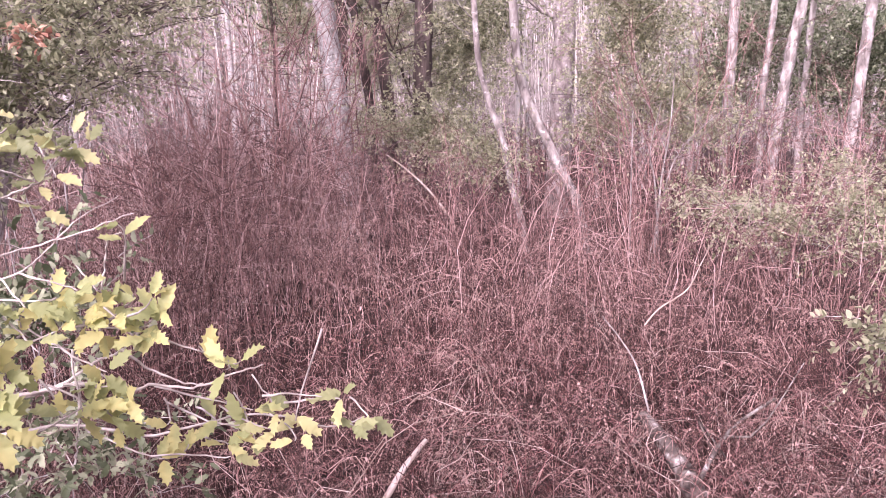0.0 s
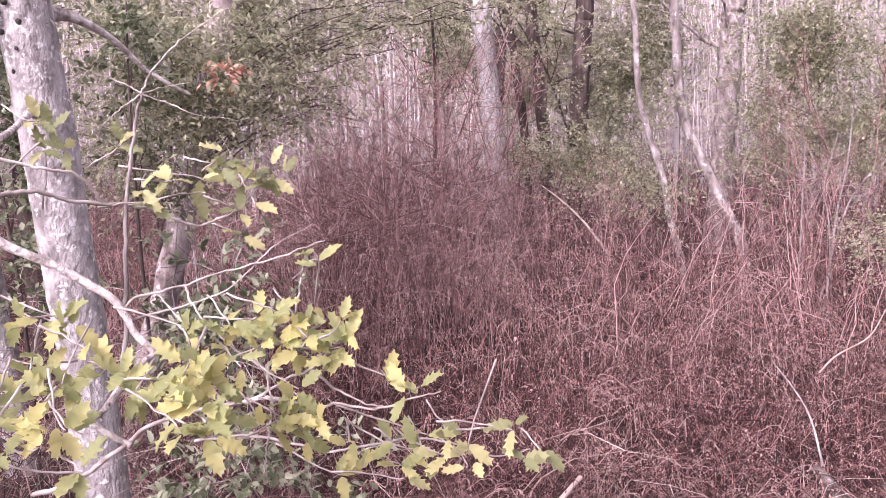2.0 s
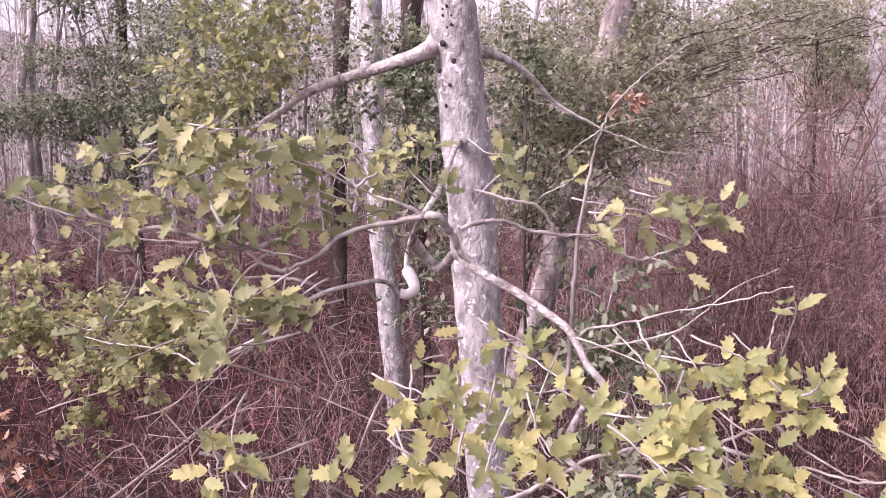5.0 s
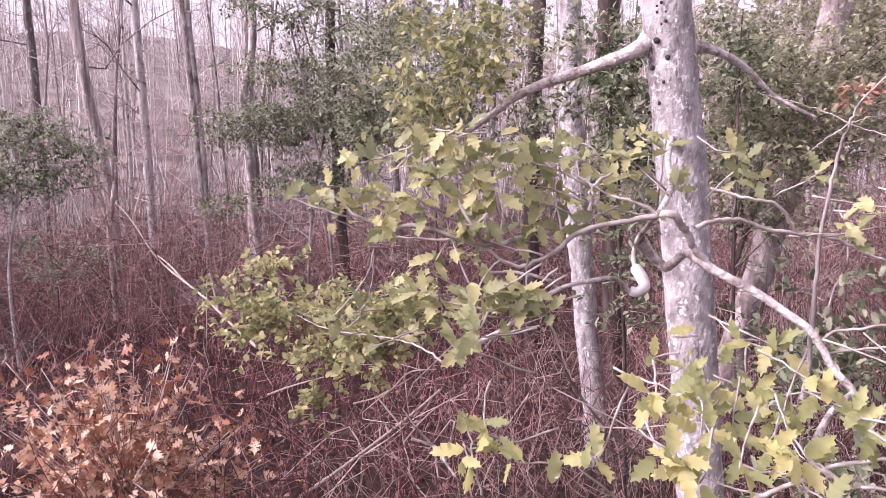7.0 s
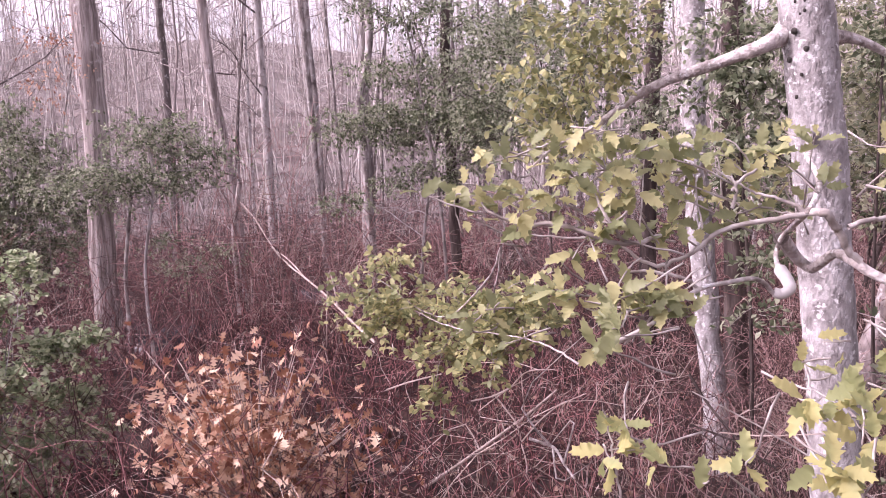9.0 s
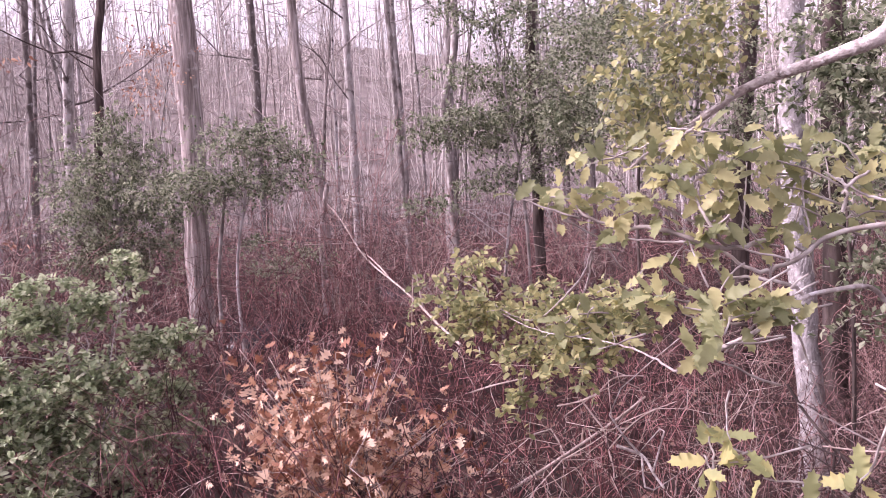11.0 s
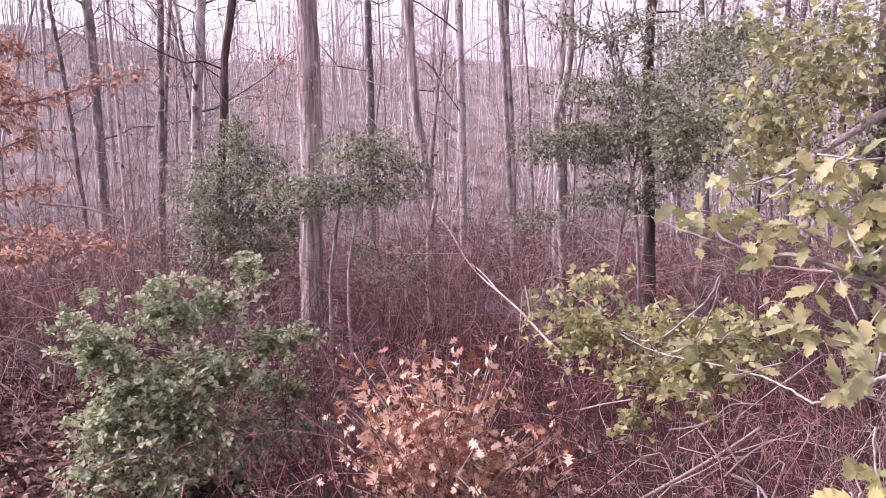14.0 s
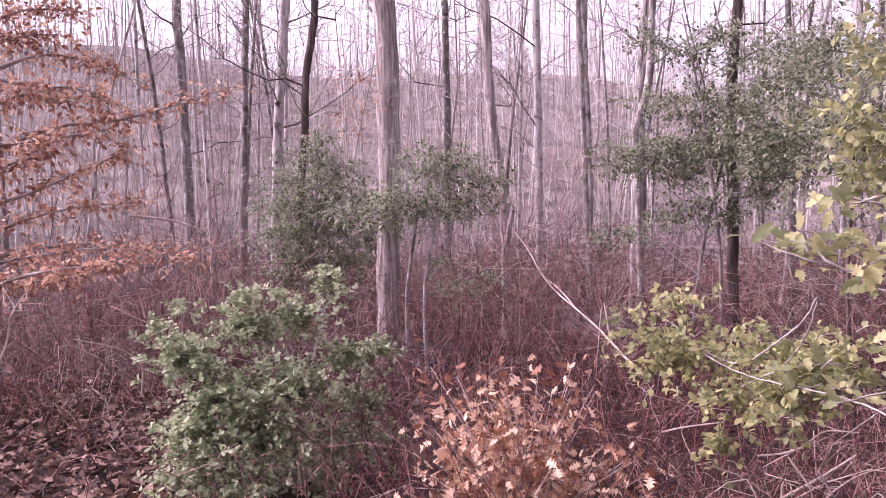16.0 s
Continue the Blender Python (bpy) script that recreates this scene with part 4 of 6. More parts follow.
trunk_tree([(-2.08, 7.78, 1.15), (-2.13, 7.76, 1.58), (-2.19, 7.75, 2.17), (-2.24, 7.74, 2.74), (-2.25, 7.73, 3.08)], 0.115, 0.1, M_HOLLY_BARK, "pale grey smooth leaning trunk rising from the briars", branches=5, top=6, length=1.6, seed=6, lo=0.6)
trunk_tree([(-1.5, 9.72, 1.36), (-1.47, 9.72, 2.22), (-1.44, 9.72, 2.92), (-1.42, 9.73, 3.26)], 0.125, 0.115, M_DARK_BARK, "stout dark furrowed trunk", branches=9, top=7, length=2, seed=7)
trunk_tree([(-1.88, 9.35, 1.59), (-1.95, 9.34, 2.36), (-2.01, 9.33, 2.9), (-2.04, 9.32, 3.23)], 0.085, 0.075, M_DARK_BARK, "dark leaning trunk among hollies", branches=6, top=6, length=1.6, seed=8)
trunk_tree([(-2.23, 9.9, 1.59), (-2.31, 9.88, 2.25), (-2.41, 9.86, 2.96), (-2.44, 9.85, 3.31)], 0.06, 0.05, M_DARK_BARK, "dark leaning trunk among hollies", branches=6, top=6, length=1.6, seed=9)
trunk_tree([(-2.64, 10.01, 1.67), (-2.61, 10.02, 2.41), (-2.57, 10.03, 2.99), (-2.55, 10.03, 3.34)], 0.085, 0.08, M_DARK_BARK, "dark trunk among hollies", branches=6, top=6, length=1.6, seed=10)
trunk_tree([(-0.15, 6.31, 0.57), (-0.25, 6.51, 0.9), (-0.34, 6.71, 1.32), (-0.47, 6.8, 1.67), (-0.57, 6.8, 2.09), (-0.6, 6.8, 2.59), (-0.63, 6.79, 2.93)], 0.03, 0.025, M_PALE_BARK, "thin pale crooked stem leaning over the briars", branches=7, top=1.5, length=0.8, seed=11, flare=False, lo=0.4)
trunk_tree([(0.38, 7.3, 0.64), (0.21, 7.41, 0.98), (0.03, 7.51, 1.35), (-0.16, 7.61, 1.77), (-0.24, 7.61, 2.22), (-0.27, 7.61, 2.66), (-0.3, 7.61, 2.99)], 0.05, 0.042, M_PALE_BARK, "pale curved trunk leaning out of the briars", branches=4, top=3, length=1.0, seed=12, flare=False, lo=0.6)
trunk_tree([(0.26, 9.81, 0.74), (0.31, 9.81, 1.75), (0.35, 9.81, 2.86), (0.37, 9.81, 3.2)], 0.145, 0.13, M_MOTTLED, "broad mottled grey trunk", branches=8, top=7, length=2, seed=13)
for n, (pts, r0) in enumerate([
        ([(2.98, 9.89, 0.88), (3.05, 9.87, 1.62), (3.12, 9.84, 2.24), (3.22, 9.81, 2.83)], 0.07), ([(2.98, 10.51, 0.94), (2.99, 10.51, 1.76), (3.07, 10.49, 2.84), (3.09, 10.48, 3.12)], 0.045), ([(3.56, 10.76, 0.9), (3.59, 10.75, 1.9), (3.63, 10.73, 2.85), (3.63, 10.73, 3.13)], 0.045),
        ([(3.79, 9.62, 0.85), (3.85, 9.6, 1.67), (3.92, 9.57, 2.72), (3.94, 9.56, 2.97)], 0.07), ([(2.41, 10.03, 1.2), (2.44, 10.03, 2.06), (2.45, 10.02, 2.81), (2.45, 10.02, 3.08)], 0.065), ([(2.28, 11.59, 1.37), (2.28, 11.59, 2.35), (2.32, 11.59, 3.13)], 0.06), ([(4.14, 8.94, 1.04), (4.19, 8.91, 2.04), (4.21, 8.91, 2.82)], 0.06)]):
    trunk_tree(pts, r0, r0 * 0.85, M_PALE_BARK, "slim pale grey trunk at the briars' edge", branches=6, top=5, length=1.3, seed=30 + n, group="slim pale trunks", lo=0.5)
for n, (pts, r0) in enumerate([([(1.02, 6.23, 0.95), (1.08, 6.22, 1.43), (1.11, 6.22, 2.07)], 0.013), ([(0.8, 6.46, 1.07), (0.8, 6.46, 1.32), (0.8, 6.46, 1.61)], 0.01), ([(0.99, 6.34, 0.94), (0.94, 6.34, 1.23), (1.02, 6.33, 1.66)], 0.009), ([(1.06, 6.22, 0.95), (1.19, 6.2, 1.28), (1.45, 6.15, 1.56)], 0.008)]):
    trunk_tree(pts, r0, 0.004, M_PALE_BARK, "thin pale bare sapling", "sapling", "bare saplings", branches=6, length=0.5, seed=40 + n, flare=False, sides=5, name="sapling")
# towards the swampy wood
trunk_tree([(-8.53, -0.32, 0.12), (-8.53, -0.32, 1), (-8.53, -0.29, 2.17), (-8.53, -0.3, 3.31), (-8.53, -0.32, 4.1)], 0.12, 0.112, M_SHREDDY, "large grey trunk with shredding striped bark", branches=10, top=8, length=2, seed=14, lo=0.55)
trunk_tree([(-11.06, 1.58, 0.32), (-11.06, 1.57, 1.15), (-11.08, 1.49, 2.09), (-11.11, 1.36, 3.09), (-11.12, 1.31, 4.21), (-11.13, 1.28, 4.66)], 0.075, 0.06, M_SHREDDY, "tall grey trunk with a broken side stub", branches=12, top=8, length=2, seed=15, lo=0.25)
trunk_tree([(-13.36, 2.67, 0.29), (-13.35, 2.69, 1.93), (-13.36, 2.67, 3.81), (-13.36, 2.66, 5.09)], 0.07, 0.06, M_WOOD_BARK, "tall straight grey woodland trunk", branches=15, top=8, length=2, seed=16, lo=0.25)
trunk_tree([(-14.35, -1.75, 0.77), (-14.35, -1.65, 3), (-14.36, -1.5, 4.81), (-14.36, -1.47, 5.16)], 0.085, 0.075, M_WOOD_BARK, "tall straight grey woodland trunk", branches=15, top=8, length=2.2, seed=17, lo=0.25)
trunk_tree([(-13.36, -1.29, 1.79), (-13.37, -1.19, 2.91), (-13.37, -1.15, 3.77), (-13.37, -1.01, 4.61), (-13.37, -0.98, 4.86)], 0.07, 0.045, M_DARK_BARK, "reddish dark broken snag", branches=12, top=3, length=1.5, seed=18, lo=0.25)
trunk_tree([(-16.18, -3.42, 0.93), (-16.18, -3.45, 2.66), (-16.17, -3.51, 4.64), (-16.16, -3.54, 5.41)], 0.095, 0.08, M_WOOD_BARK, "tall grey trunk leaning in the wood", branches=15, top=8, length=2.2, seed=19, lo=0.25)
trunk_tree([(-15.3, -2.38, 0.63), (-15.31, -2.3, 2.6), (-15.32, -2.21, 4.99), (-15.32, -2.2, 5.27)], 0.06, 0.05, M_WOOD_BARK, "tall straight grey woodland trunk", branches=15, top=8, length=2.2, seed=20, lo=0.25)
trunk_tree([(-9.12, 2.7, 0.65), (-9.13, 2.67, 1.87), (-9.14, 2.64, 2.6), (-9.1, 2.74, 2.99), (-9.08, 2.79, 3.44), (-9.07, 2.8, 4.02)], 0.048, 0.038, M_PALE_BARK, "slim trunk with a kink", branches=12, top=4, length=1.2, seed=21, lo=0.5, flare=False)
trunk_tree([(-17.14, 1.75, 0.33), (-17.14, 1.77, 3.19), (-17.14, 1.75, 5.5), (-17.14, 1.75, 5.84)], 0.08, 0.07, M_WOOD_BARK, "tall straight grey woodland trunk", branches=15, top=8, length=2.2, seed=22, lo=0.25)
trunk_tree([(-12.62, 3.34, 0.41), (-12.65, 3.26, 1.9), (-12.67, 3.21, 3.71), (-12.68, 3.16, 4.78)], 0.045, 0.04, M_PALE_BARK, "slim grey woodland trunk", branches=15, top=6, length=1.6, seed=23, lo=0.25)
trunk_tree([(-7.71, 3.08, 0.42), (-7.72, 3.07, 1.14), (-7.72, 3.06, 1.9), (-7.73, 3.04, 2.65), (-7.72, 3.07, 3.44)], 0.06, 0.04, M_DARK_BARK, "dark trunk of a spreading holly", branches=10, top=1.5, length=1.2, seed=24, lo=0.45)
trunk_tree([(-10.1, 1.3, 0.5), (-10.1, 1.29, 1.07), (-10.07, 1.4, 1.71)], 0.045, 0.03, M_SHREDDY, "short leaning dead stem", branches=3, seed=25, length=0.8, flare=False)
trunk_tree([(-7.92, -0.2, 0.28), (-7.92, -0.2, 0.88), (-7.92, -0.15, 1.31), (-7.91, -0.09, 1.68)], 0.022, 0.015, M_PALE_BARK, "thin holly stem beside the large trunk", branches=6, length=0.6, seed=26, flare=False, lo=0.6, sides=6)
trunk_tree([(-11.47, 3.62, 1.38), (-11.46, 3.65, 2.47), (-11.45, 3.68, 3.5), (-11.43, 3.72, 4.22)], 0.075, 0.065, M_WOOD_BARK, "tall grey woodland trunk", branches=8, top=7, length=2, seed=27, lo=0.4)
trunk_tree([(-12.64, 3.32, 0.52), (-12.63, 3.33, 2.25), (-12.66, 3.26, 3.94), (-12.66, 3.25, 4.72)], 0.05, 0.045, M_WOOD_BARK, "tall grey woodland trunk", branches=8, top=7, length=2, seed=28, lo=0.4)
trunk_tree([(-10.05, 3.09, 0.66), (-10.04, 3.11, 1.78), (-10.05, 3.1, 3.02), (-10, 3.2, 4.09)], 0.05, 0.04, M_WOOD_BARK, "tall grey woodland trunk", branches=8, top=7, length=2, seed=29, lo=0.4)

# ---------------------------------------------------------------- evergreens


def evergreen(name, label, category, blobs, density, leaf, mat, seed, stems=1, stem_r=0.02, bark=M_WOOD_BARK, per_twig=9, twig=0.18, group="", template=TINY, lift=0.25, foot=None):
    """A holly or bush: stems from the ground to each egg of foliage, and leaves on twigs."""
    r = np.random.default_rng(seed)
    c = np.array([b[0] for b in blobs])
    bx, by = foot or (c[:, 0].mean(), c[:, 1].mean())
    root = np.array([bx, by, float(ground_z(bx, by)) - 0.03])
    ob = thing(name, label, category, group)
    ob.location = Vector(root)
    lp, kp = Pieces(), Pieces()
    rise = None
    if name == "holly_tree":
        # one trunk, from which the boughs reach out to the sprays
        high = blobs[int(np.argmax(c[:, 2]))][0]
        e = (np.array(high) - root) * np.array([0.5, 0.5, 1.05])
        rise = spline([np.zeros(3), e * np.array([0.2, 0.2, 0.4]) + np.array([*r.normal(size=2) * 0.05, 0]), e * np.array([0.6, 0.6, 0.75]) + np.array([*r.normal(size=2) * 0.06, 0]), e], 24)
        tp = Pieces()
        tp.tubes(rise[None], np.linspace(stem_r * 1.5, stem_r * 0.4, 24)[None], 8, 0.06)
        part("trunk", tp, bark, ob)
    for (cx, cy, cz), (hx, hy, hz) in blobs:
        for _ in range(stems):
            tp = Pieces()
            e = np.array([cx, cy, cz]) - root + r.normal(size=3) * np.array([hx, hy, hz]) * 0.3
            if rise is None:
                s = r.normal(size=3) * 0.1 * np.array([1, 1, 0])
                mid = s + (e - s) * np.array([0.35, 0.35, 0.6]) + np.array([*r.normal(size=2) * 0.12, 0.1])
            else:
                s = rise[int(np.argmin(np.abs(rise[:, 2] - e[2] * r.uniform(0.7, 0.92))))]
                mid = s + (e - s) * np.array([0.5, 0.5, 0.7]) + r.normal(size=3) * 0.06
            way = spline([s, mid, e], 14)
            way[1:-1] += r.normal(size=(12, 3)) * 0.012
            tp.tubes(way[None], np.linspace(stem_r * r.uniform(0.3, 0.5), stem_r * 0.12, 14)[None], 5)
            for _ in range(6):
                p0 = way[int(r.integers(7, 14))]
                tp.line([p0, p0 + r.normal(size=3) * np.array([hx, hy, hz]) * 0.45, p0 + r.normal(size=3) * np.array([hx, hy, hz]) * 0.8], stem_r * 0.16, stem_r * 0.07, 3, n=6)
            part("stem" if rise is None else "bough", tp, bark, ob)
    rel = [((b[0][0] - root[0], b[0][1] - root[1], b[0][2] - root[2]), b[1]) for b in blobs]
    twig_leaves(lp, kp, template, rel, density * 6.5, leaf * 0.7, per_twig, twig, lift=lift, r=r)
    part("fine_growth", kp, M_LIMB, ob)["kind"] = "stuff"
    part("crown", lp, mat, ob)["kind"] = "stuff"
    return ob


def eggs(rows):
    """Flattened eggs of foliage from (x, y, z, half width, half height)."""
    return [((x, y, z), (w, w, h)) for x, y, z, w, h in rows]


G = "evergreen hollies"
evergreen("holly_tree", "dense dull-green holly behind the leaning trunks", "tree", [
    ((-3.43, 4.1, 2.44), (0.6, 0.6, 0.45)), ((-3.08, 4.53, 2.28), (0.5, 0.5, 0.35)), ((-3.57, 3.76, 2.65), (0.5, 0.5, 0.4)), ((-3.12, 4.51, 2.8), (0.6, 0.6, 0.4)), ((-2.9, 4.62, 1.97), (0.35, 0.35, 0.18)),
    ((-3.56, 4.01, 1.84), (0.5, 0.5, 0.35)), ((-3.71, 3.66, 1.61), (0.4, 0.4, 0.4)), ((-4.34, 3.66, 1.77), (0.4, 0.4, 0.5)), ((-2.42, 2.84, 1.9), (0.3, 0.3, 0.2)), ((-2.49, 2.8, 2.19), (0.35, 0.35, 0.25)), ((-2.35, 3, 2.3), (0.3, 0.3, 0.2)), ((-2.62, 2.84, 1.66), (0.25, 0.25, 0.2)), ((-2.32, 3.35, 2.05), (0.3, 0.3, 0.15)), ((-2.78, 4.9, 2.48), (0.4, 0.4, 0.3)), ((-2.53, 5.21, 2.8), (0.5, 0.4, 0.22)), ((-2.16, 5.55, 2.84), (0.45, 0.4, 0.18)), ((-2.8, 4.89, 1.91), (0.25, 0.25, 0.12)), ((-3.13, 4.05, 2.63), (0.5, 0.5, 0.4))] + eggs(
    [(-2.21, 3.82, 2.33, 0.14, 0.12), (-2.06, 3.86, 2.52, 0.21, 0.06), (-2.12, 3.87, 2.06, 0.16, 0.09), (-2.00, 3.91, 2.26, 0.14, 0.07), (-1.76, 3.95, 2.59, 0.21, 0.04), (-1.48, 4.03, 2.55, 0.21, 0.03), (-1.26, 4.09, 2.52, 0.14, 0.04), (-2.28, 3.81, 1.95, 0.14, 0.06), (-2.46, 3.73, 1.85, 0.14, 0.06), (-2.34, 3.78, 2.14, 0.14, 0.09), (-1.91, 3.92, 2.40, 0.12, 0.05), (-1.65, 4.00, 2.49, 0.16, 0.03)]), 190, 0.05, M_EVERGREEN, 50, group=G, stem_r=0.018, bark=M_DARK_BARK, foot=(-3.75, 3.7))
evergreen("holly_tree", "dull green holly with hanging branches", "tree", [
    ((-5.42, 2.73, 2.3), (0.7, 0.7, 0.5)), ((-6.37, 2.72, 2.22), (0.7, 0.7, 0.45)), ((-5.21, 3.01, 2.8), (0.6, 0.6, 0.5)), ((-5.11, 3.45, 2.05), (0.4, 0.4, 0.5)), ((-6.28, 2.86, 2.86), (0.7, 0.7, 0.4))], 150, 0.055, M_DARKGREEN, 51, group=G, stem_r=0.012, bark=M_DARK_BARK)
evergreen("holly_tree", "grey-green spreading holly in the wood", "tree", eggs(
    [(-7.77, 1.96, 2.27, 0.31, 0.09), (-7.64, 2.26, 2.31, 0.37, 0.11), (-7.48, 2.61, 2.28, 0.43, 0.14), (-7.29, 2.94, 2.34, 0.37, 0.14), (-7.13, 3.20, 2.44, 0.31, 0.15), (-7.86, 1.75, 2.19, 0.22, 0.07), (-7.20, 3.13, 2.07, 0.31, 0.11), (-7.56, 2.47, 2.06, 0.31, 0.07), (-7.74, 2.06, 2.13, 0.26, 0.07), (-7.13, 3.23, 2.17, 0.26, 0.14), (-7.82, 1.84, 1.46, 0.22, 0.07), (-7.75, 2.03, 1.51, 0.22, 0.05), (-7.53, 2.51, 1.75, 0.26, 0.06), (-7.25, 3.04, 1.85, 0.22, 0.09), (-7.38, 2.80, 1.66, 0.29, 0.07), (-7.63, 2.31, 1.67, 0.23, 0.06)]), 760, 0.058, M_DARKGREEN, 52, group=G, stem_r=0.014, lift=0.1, twig=0.13)
evergreen("holly_tree", "high grey-green holly sprays against the pale wood", "tree", eggs(
    [(-7.60, 2.02, 3.39, 0.14, 0.14), (-7.54, 2.23, 3.25, 0.16, 0.14), (-7.41, 2.52, 3.21, 0.26, 0.11), (-7.26, 2.74, 3.35, 0.26, 0.10), (-7.19, 2.94, 3.13, 0.22, 0.10), (-7.61, 2.25, 2.75, 0.26, 0.11), (-7.41, 2.64, 2.79, 0.31, 0.11), (-7.25, 2.97, 2.66, 0.31, 0.13), (-7.09, 3.18, 2.91, 0.31, 0.13), (-6.94, 3.35, 3.15, 0.31, 0.13), (-7.48, 2.55, 2.58, 0.31, 0.09), (-6.81, 3.52, 3.21, 0.26, 0.13)]), 640, 0.058, M_DARKGREEN, 69, group=G, stem_r=0.014, lift=0.1, twig=0.13)
evergreen("holly_tree", "shaded holly foliage between the two grey trunks", "tree", eggs(
    [(-2.95, 1.95, 2.20, 0.14, 0.13), (-2.88, 2.03, 2.04, 0.13, 0.15), (-2.94, 1.99, 1.79, 0.13, 0.14), (-2.82, 2.08, 1.91, 0.10, 0.15), (-2.87, 2.03, 1.55, 0.10, 0.14), (-2.84, 2.02, 1.32, 0.10, 0.10), (-2.86, 1.96, 1.11, 0.08, 0.10), (-2.97, 1.91, 2.38, 0.11, 0.11), (-2.83, 2.05, 2.31, 0.11, 0.13), (-3.09, 1.83, 2.08, 0.08, 0.08)]), 1700, 0.06, M_DARKGREEN, 71, group=G, stem_r=0.008, twig=0.13, bark=M_DARK_BARK)
evergreen("holly_tree", "shaded holly foliage behind the near trunk", "tree", eggs(
    [(-2.53, 2.41, 2.21, 0.14, 0.13), (-2.51, 2.43, 1.99, 0.13, 0.14), (-2.56, 2.40, 1.74, 0.09, 0.13), (-2.48, 2.44, 1.54, 0.11, 0.11), (-2.55, 2.38, 2.33, 0.11, 0.10)]), 1200, 0.06, M_DARKGREEN, 72, group=G, stem_r=0.008, twig=0.13, bark=M_DARK_BARK)
evergreen("holly_tree", "green holly sprays round the pale and dark trunks", "tree", eggs(
    [(-3.43, 6.71, 2.94, 0.29, 0.15), (-3.06, 6.85, 3.03, 0.29, 0.11), (-2.65, 7.00, 2.96, 0.29, 0.11), (-2.40, 7.10, 2.74, 0.18, 0.13), (-1.84, 7.21, 2.97, 0.29, 0.11), (-1.44, 7.30, 2.84, 0.29, 0.13), (-1.59, 7.31, 2.49, 0.19, 0.18), (-1.38, 7.37, 2.11, 0.19, 0.18), (-0.95, 7.39, 2.51, 0.22, 0.20), (-0.58, 7.42, 2.49, 0.26, 0.20), (-0.79, 7.43, 1.99, 0.22, 0.15), (-0.42, 7.45, 1.98, 0.22, 0.20), (-1.12, 7.40, 1.78, 0.28, 0.09), (-0.82, 7.42, 1.42, 0.32, 0.12), (-0.44, 7.44, 1.42, 0.22, 0.12), (-1.51, 7.35, 1.62, 0.28, 0.08)]), 300, 0.06, M_EVERGREEN, 75, group=G, stem_r=0.015, bark=M_DARK_BARK, foot=(-1.2, 9.4), lift=0.0)
evergreen("holly_tree", "far dull-green holly beside the pale gap", "tree", eggs(
    [(-2.91, 7.78, 2.75, 0.19, 0.29), (-2.75, 7.86, 2.30, 0.18, 0.26), (-3.61, 7.53, 2.80, 0.16, 0.29), (-2.57, 7.86, 2.95, 0.26, 0.14), (-2.37, 7.95, 2.45, 0.19, 0.26), (-2.86, 7.75, 3.13, 0.26, 0.12)]), 330, 0.07, M_DARKGREEN, 74, group=G, stem_r=0.02, bark=M_DARK_BARK)
evergreen("holly_tree", "dark pyramidal young holly", "tree", eggs(
    [(-9.73, -1.01, 2.55, 0.25, 0.20), (-9.75, -1.11, 2.33, 0.40, 0.15), (-9.75, -0.83, 2.25, 0.29, 0.13), (-9.75, -1.27, 2.05, 0.52, 0.15), (-9.75, -0.81, 2.07, 0.44, 0.15), (-9.75, -1.41, 1.80, 0.48, 0.15), (-9.76, -0.92, 1.79, 0.52, 0.15), (-9.75, -0.53, 1.88, 0.29, 0.13), (-9.75, -1.30, 1.51, 0.52, 0.15), (-9.75, -0.80, 1.53, 0.52, 0.15), (-9.73, -0.49, 1.39, 0.37, 0.15), (-9.73, -1.13, 1.21, 0.59, 0.17), (-9.72, -0.63, 1.13, 0.44, 0.17), (-9.71, -1.38, 1.03, 0.37, 0.15), (-9.70, -0.89, 0.86, 0.52, 0.17)]), 250, 0.065, M_DARKGREEN, 53, group=G, lift=0.1, twig=0.12)
evergreen("holly_tree", "young holly with flat dark sprays before the large trunk", "tree", eggs(
    [(-7.78, -0.00, 2.29, 0.32, 0.09), (-7.74, 0.25, 2.21, 0.38, 0.10), (-7.70, 0.48, 2.07, 0.35, 0.09), (-7.77, 0.09, 2.10, 0.35, 0.09), (-7.80, -0.16, 2.17, 0.20, 0.06), (-7.83, -0.33, 1.89, 0.38, 0.09), (-7.79, -0.02, 1.82, 0.44, 0.10), (-7.75, 0.26, 1.74, 0.32, 0.10), (-7.84, -0.53, 1.81, 0.32, 0.09), (-7.85, -0.74, 1.73, 0.26, 0.09), (-7.69, 0.56, 1.93, 0.24, 0.09), (-7.81, -0.18, 1.70, 0.35, 0.07), (-7.84, -0.46, 1.69, 0.32, 0.09), (-7.73, 0.35, 1.87, 0.26, 0.09)]), 380, 0.06, M_DARKGREEN, 54, group=G, stem_r=0.012, lift=0.05, twig=0.14, per_twig=8)
evergreen("holly_bush", "low green holly under the trunks", "bush", [
    ((-1.17, 7.84, 1.41), (0.7, 0.6, 0.28)), ((-1.85, 8.14, 1.41), (0.5, 0.5, 0.2)), ((-0.55, 6.7, 1.12), (0.45, 0.5, 0.22)), ((-0.87, 7.27, 1.24), (0.5, 0.5, 0.25))], 330, 0.055, M_EVERGREEN, 55, group=G)
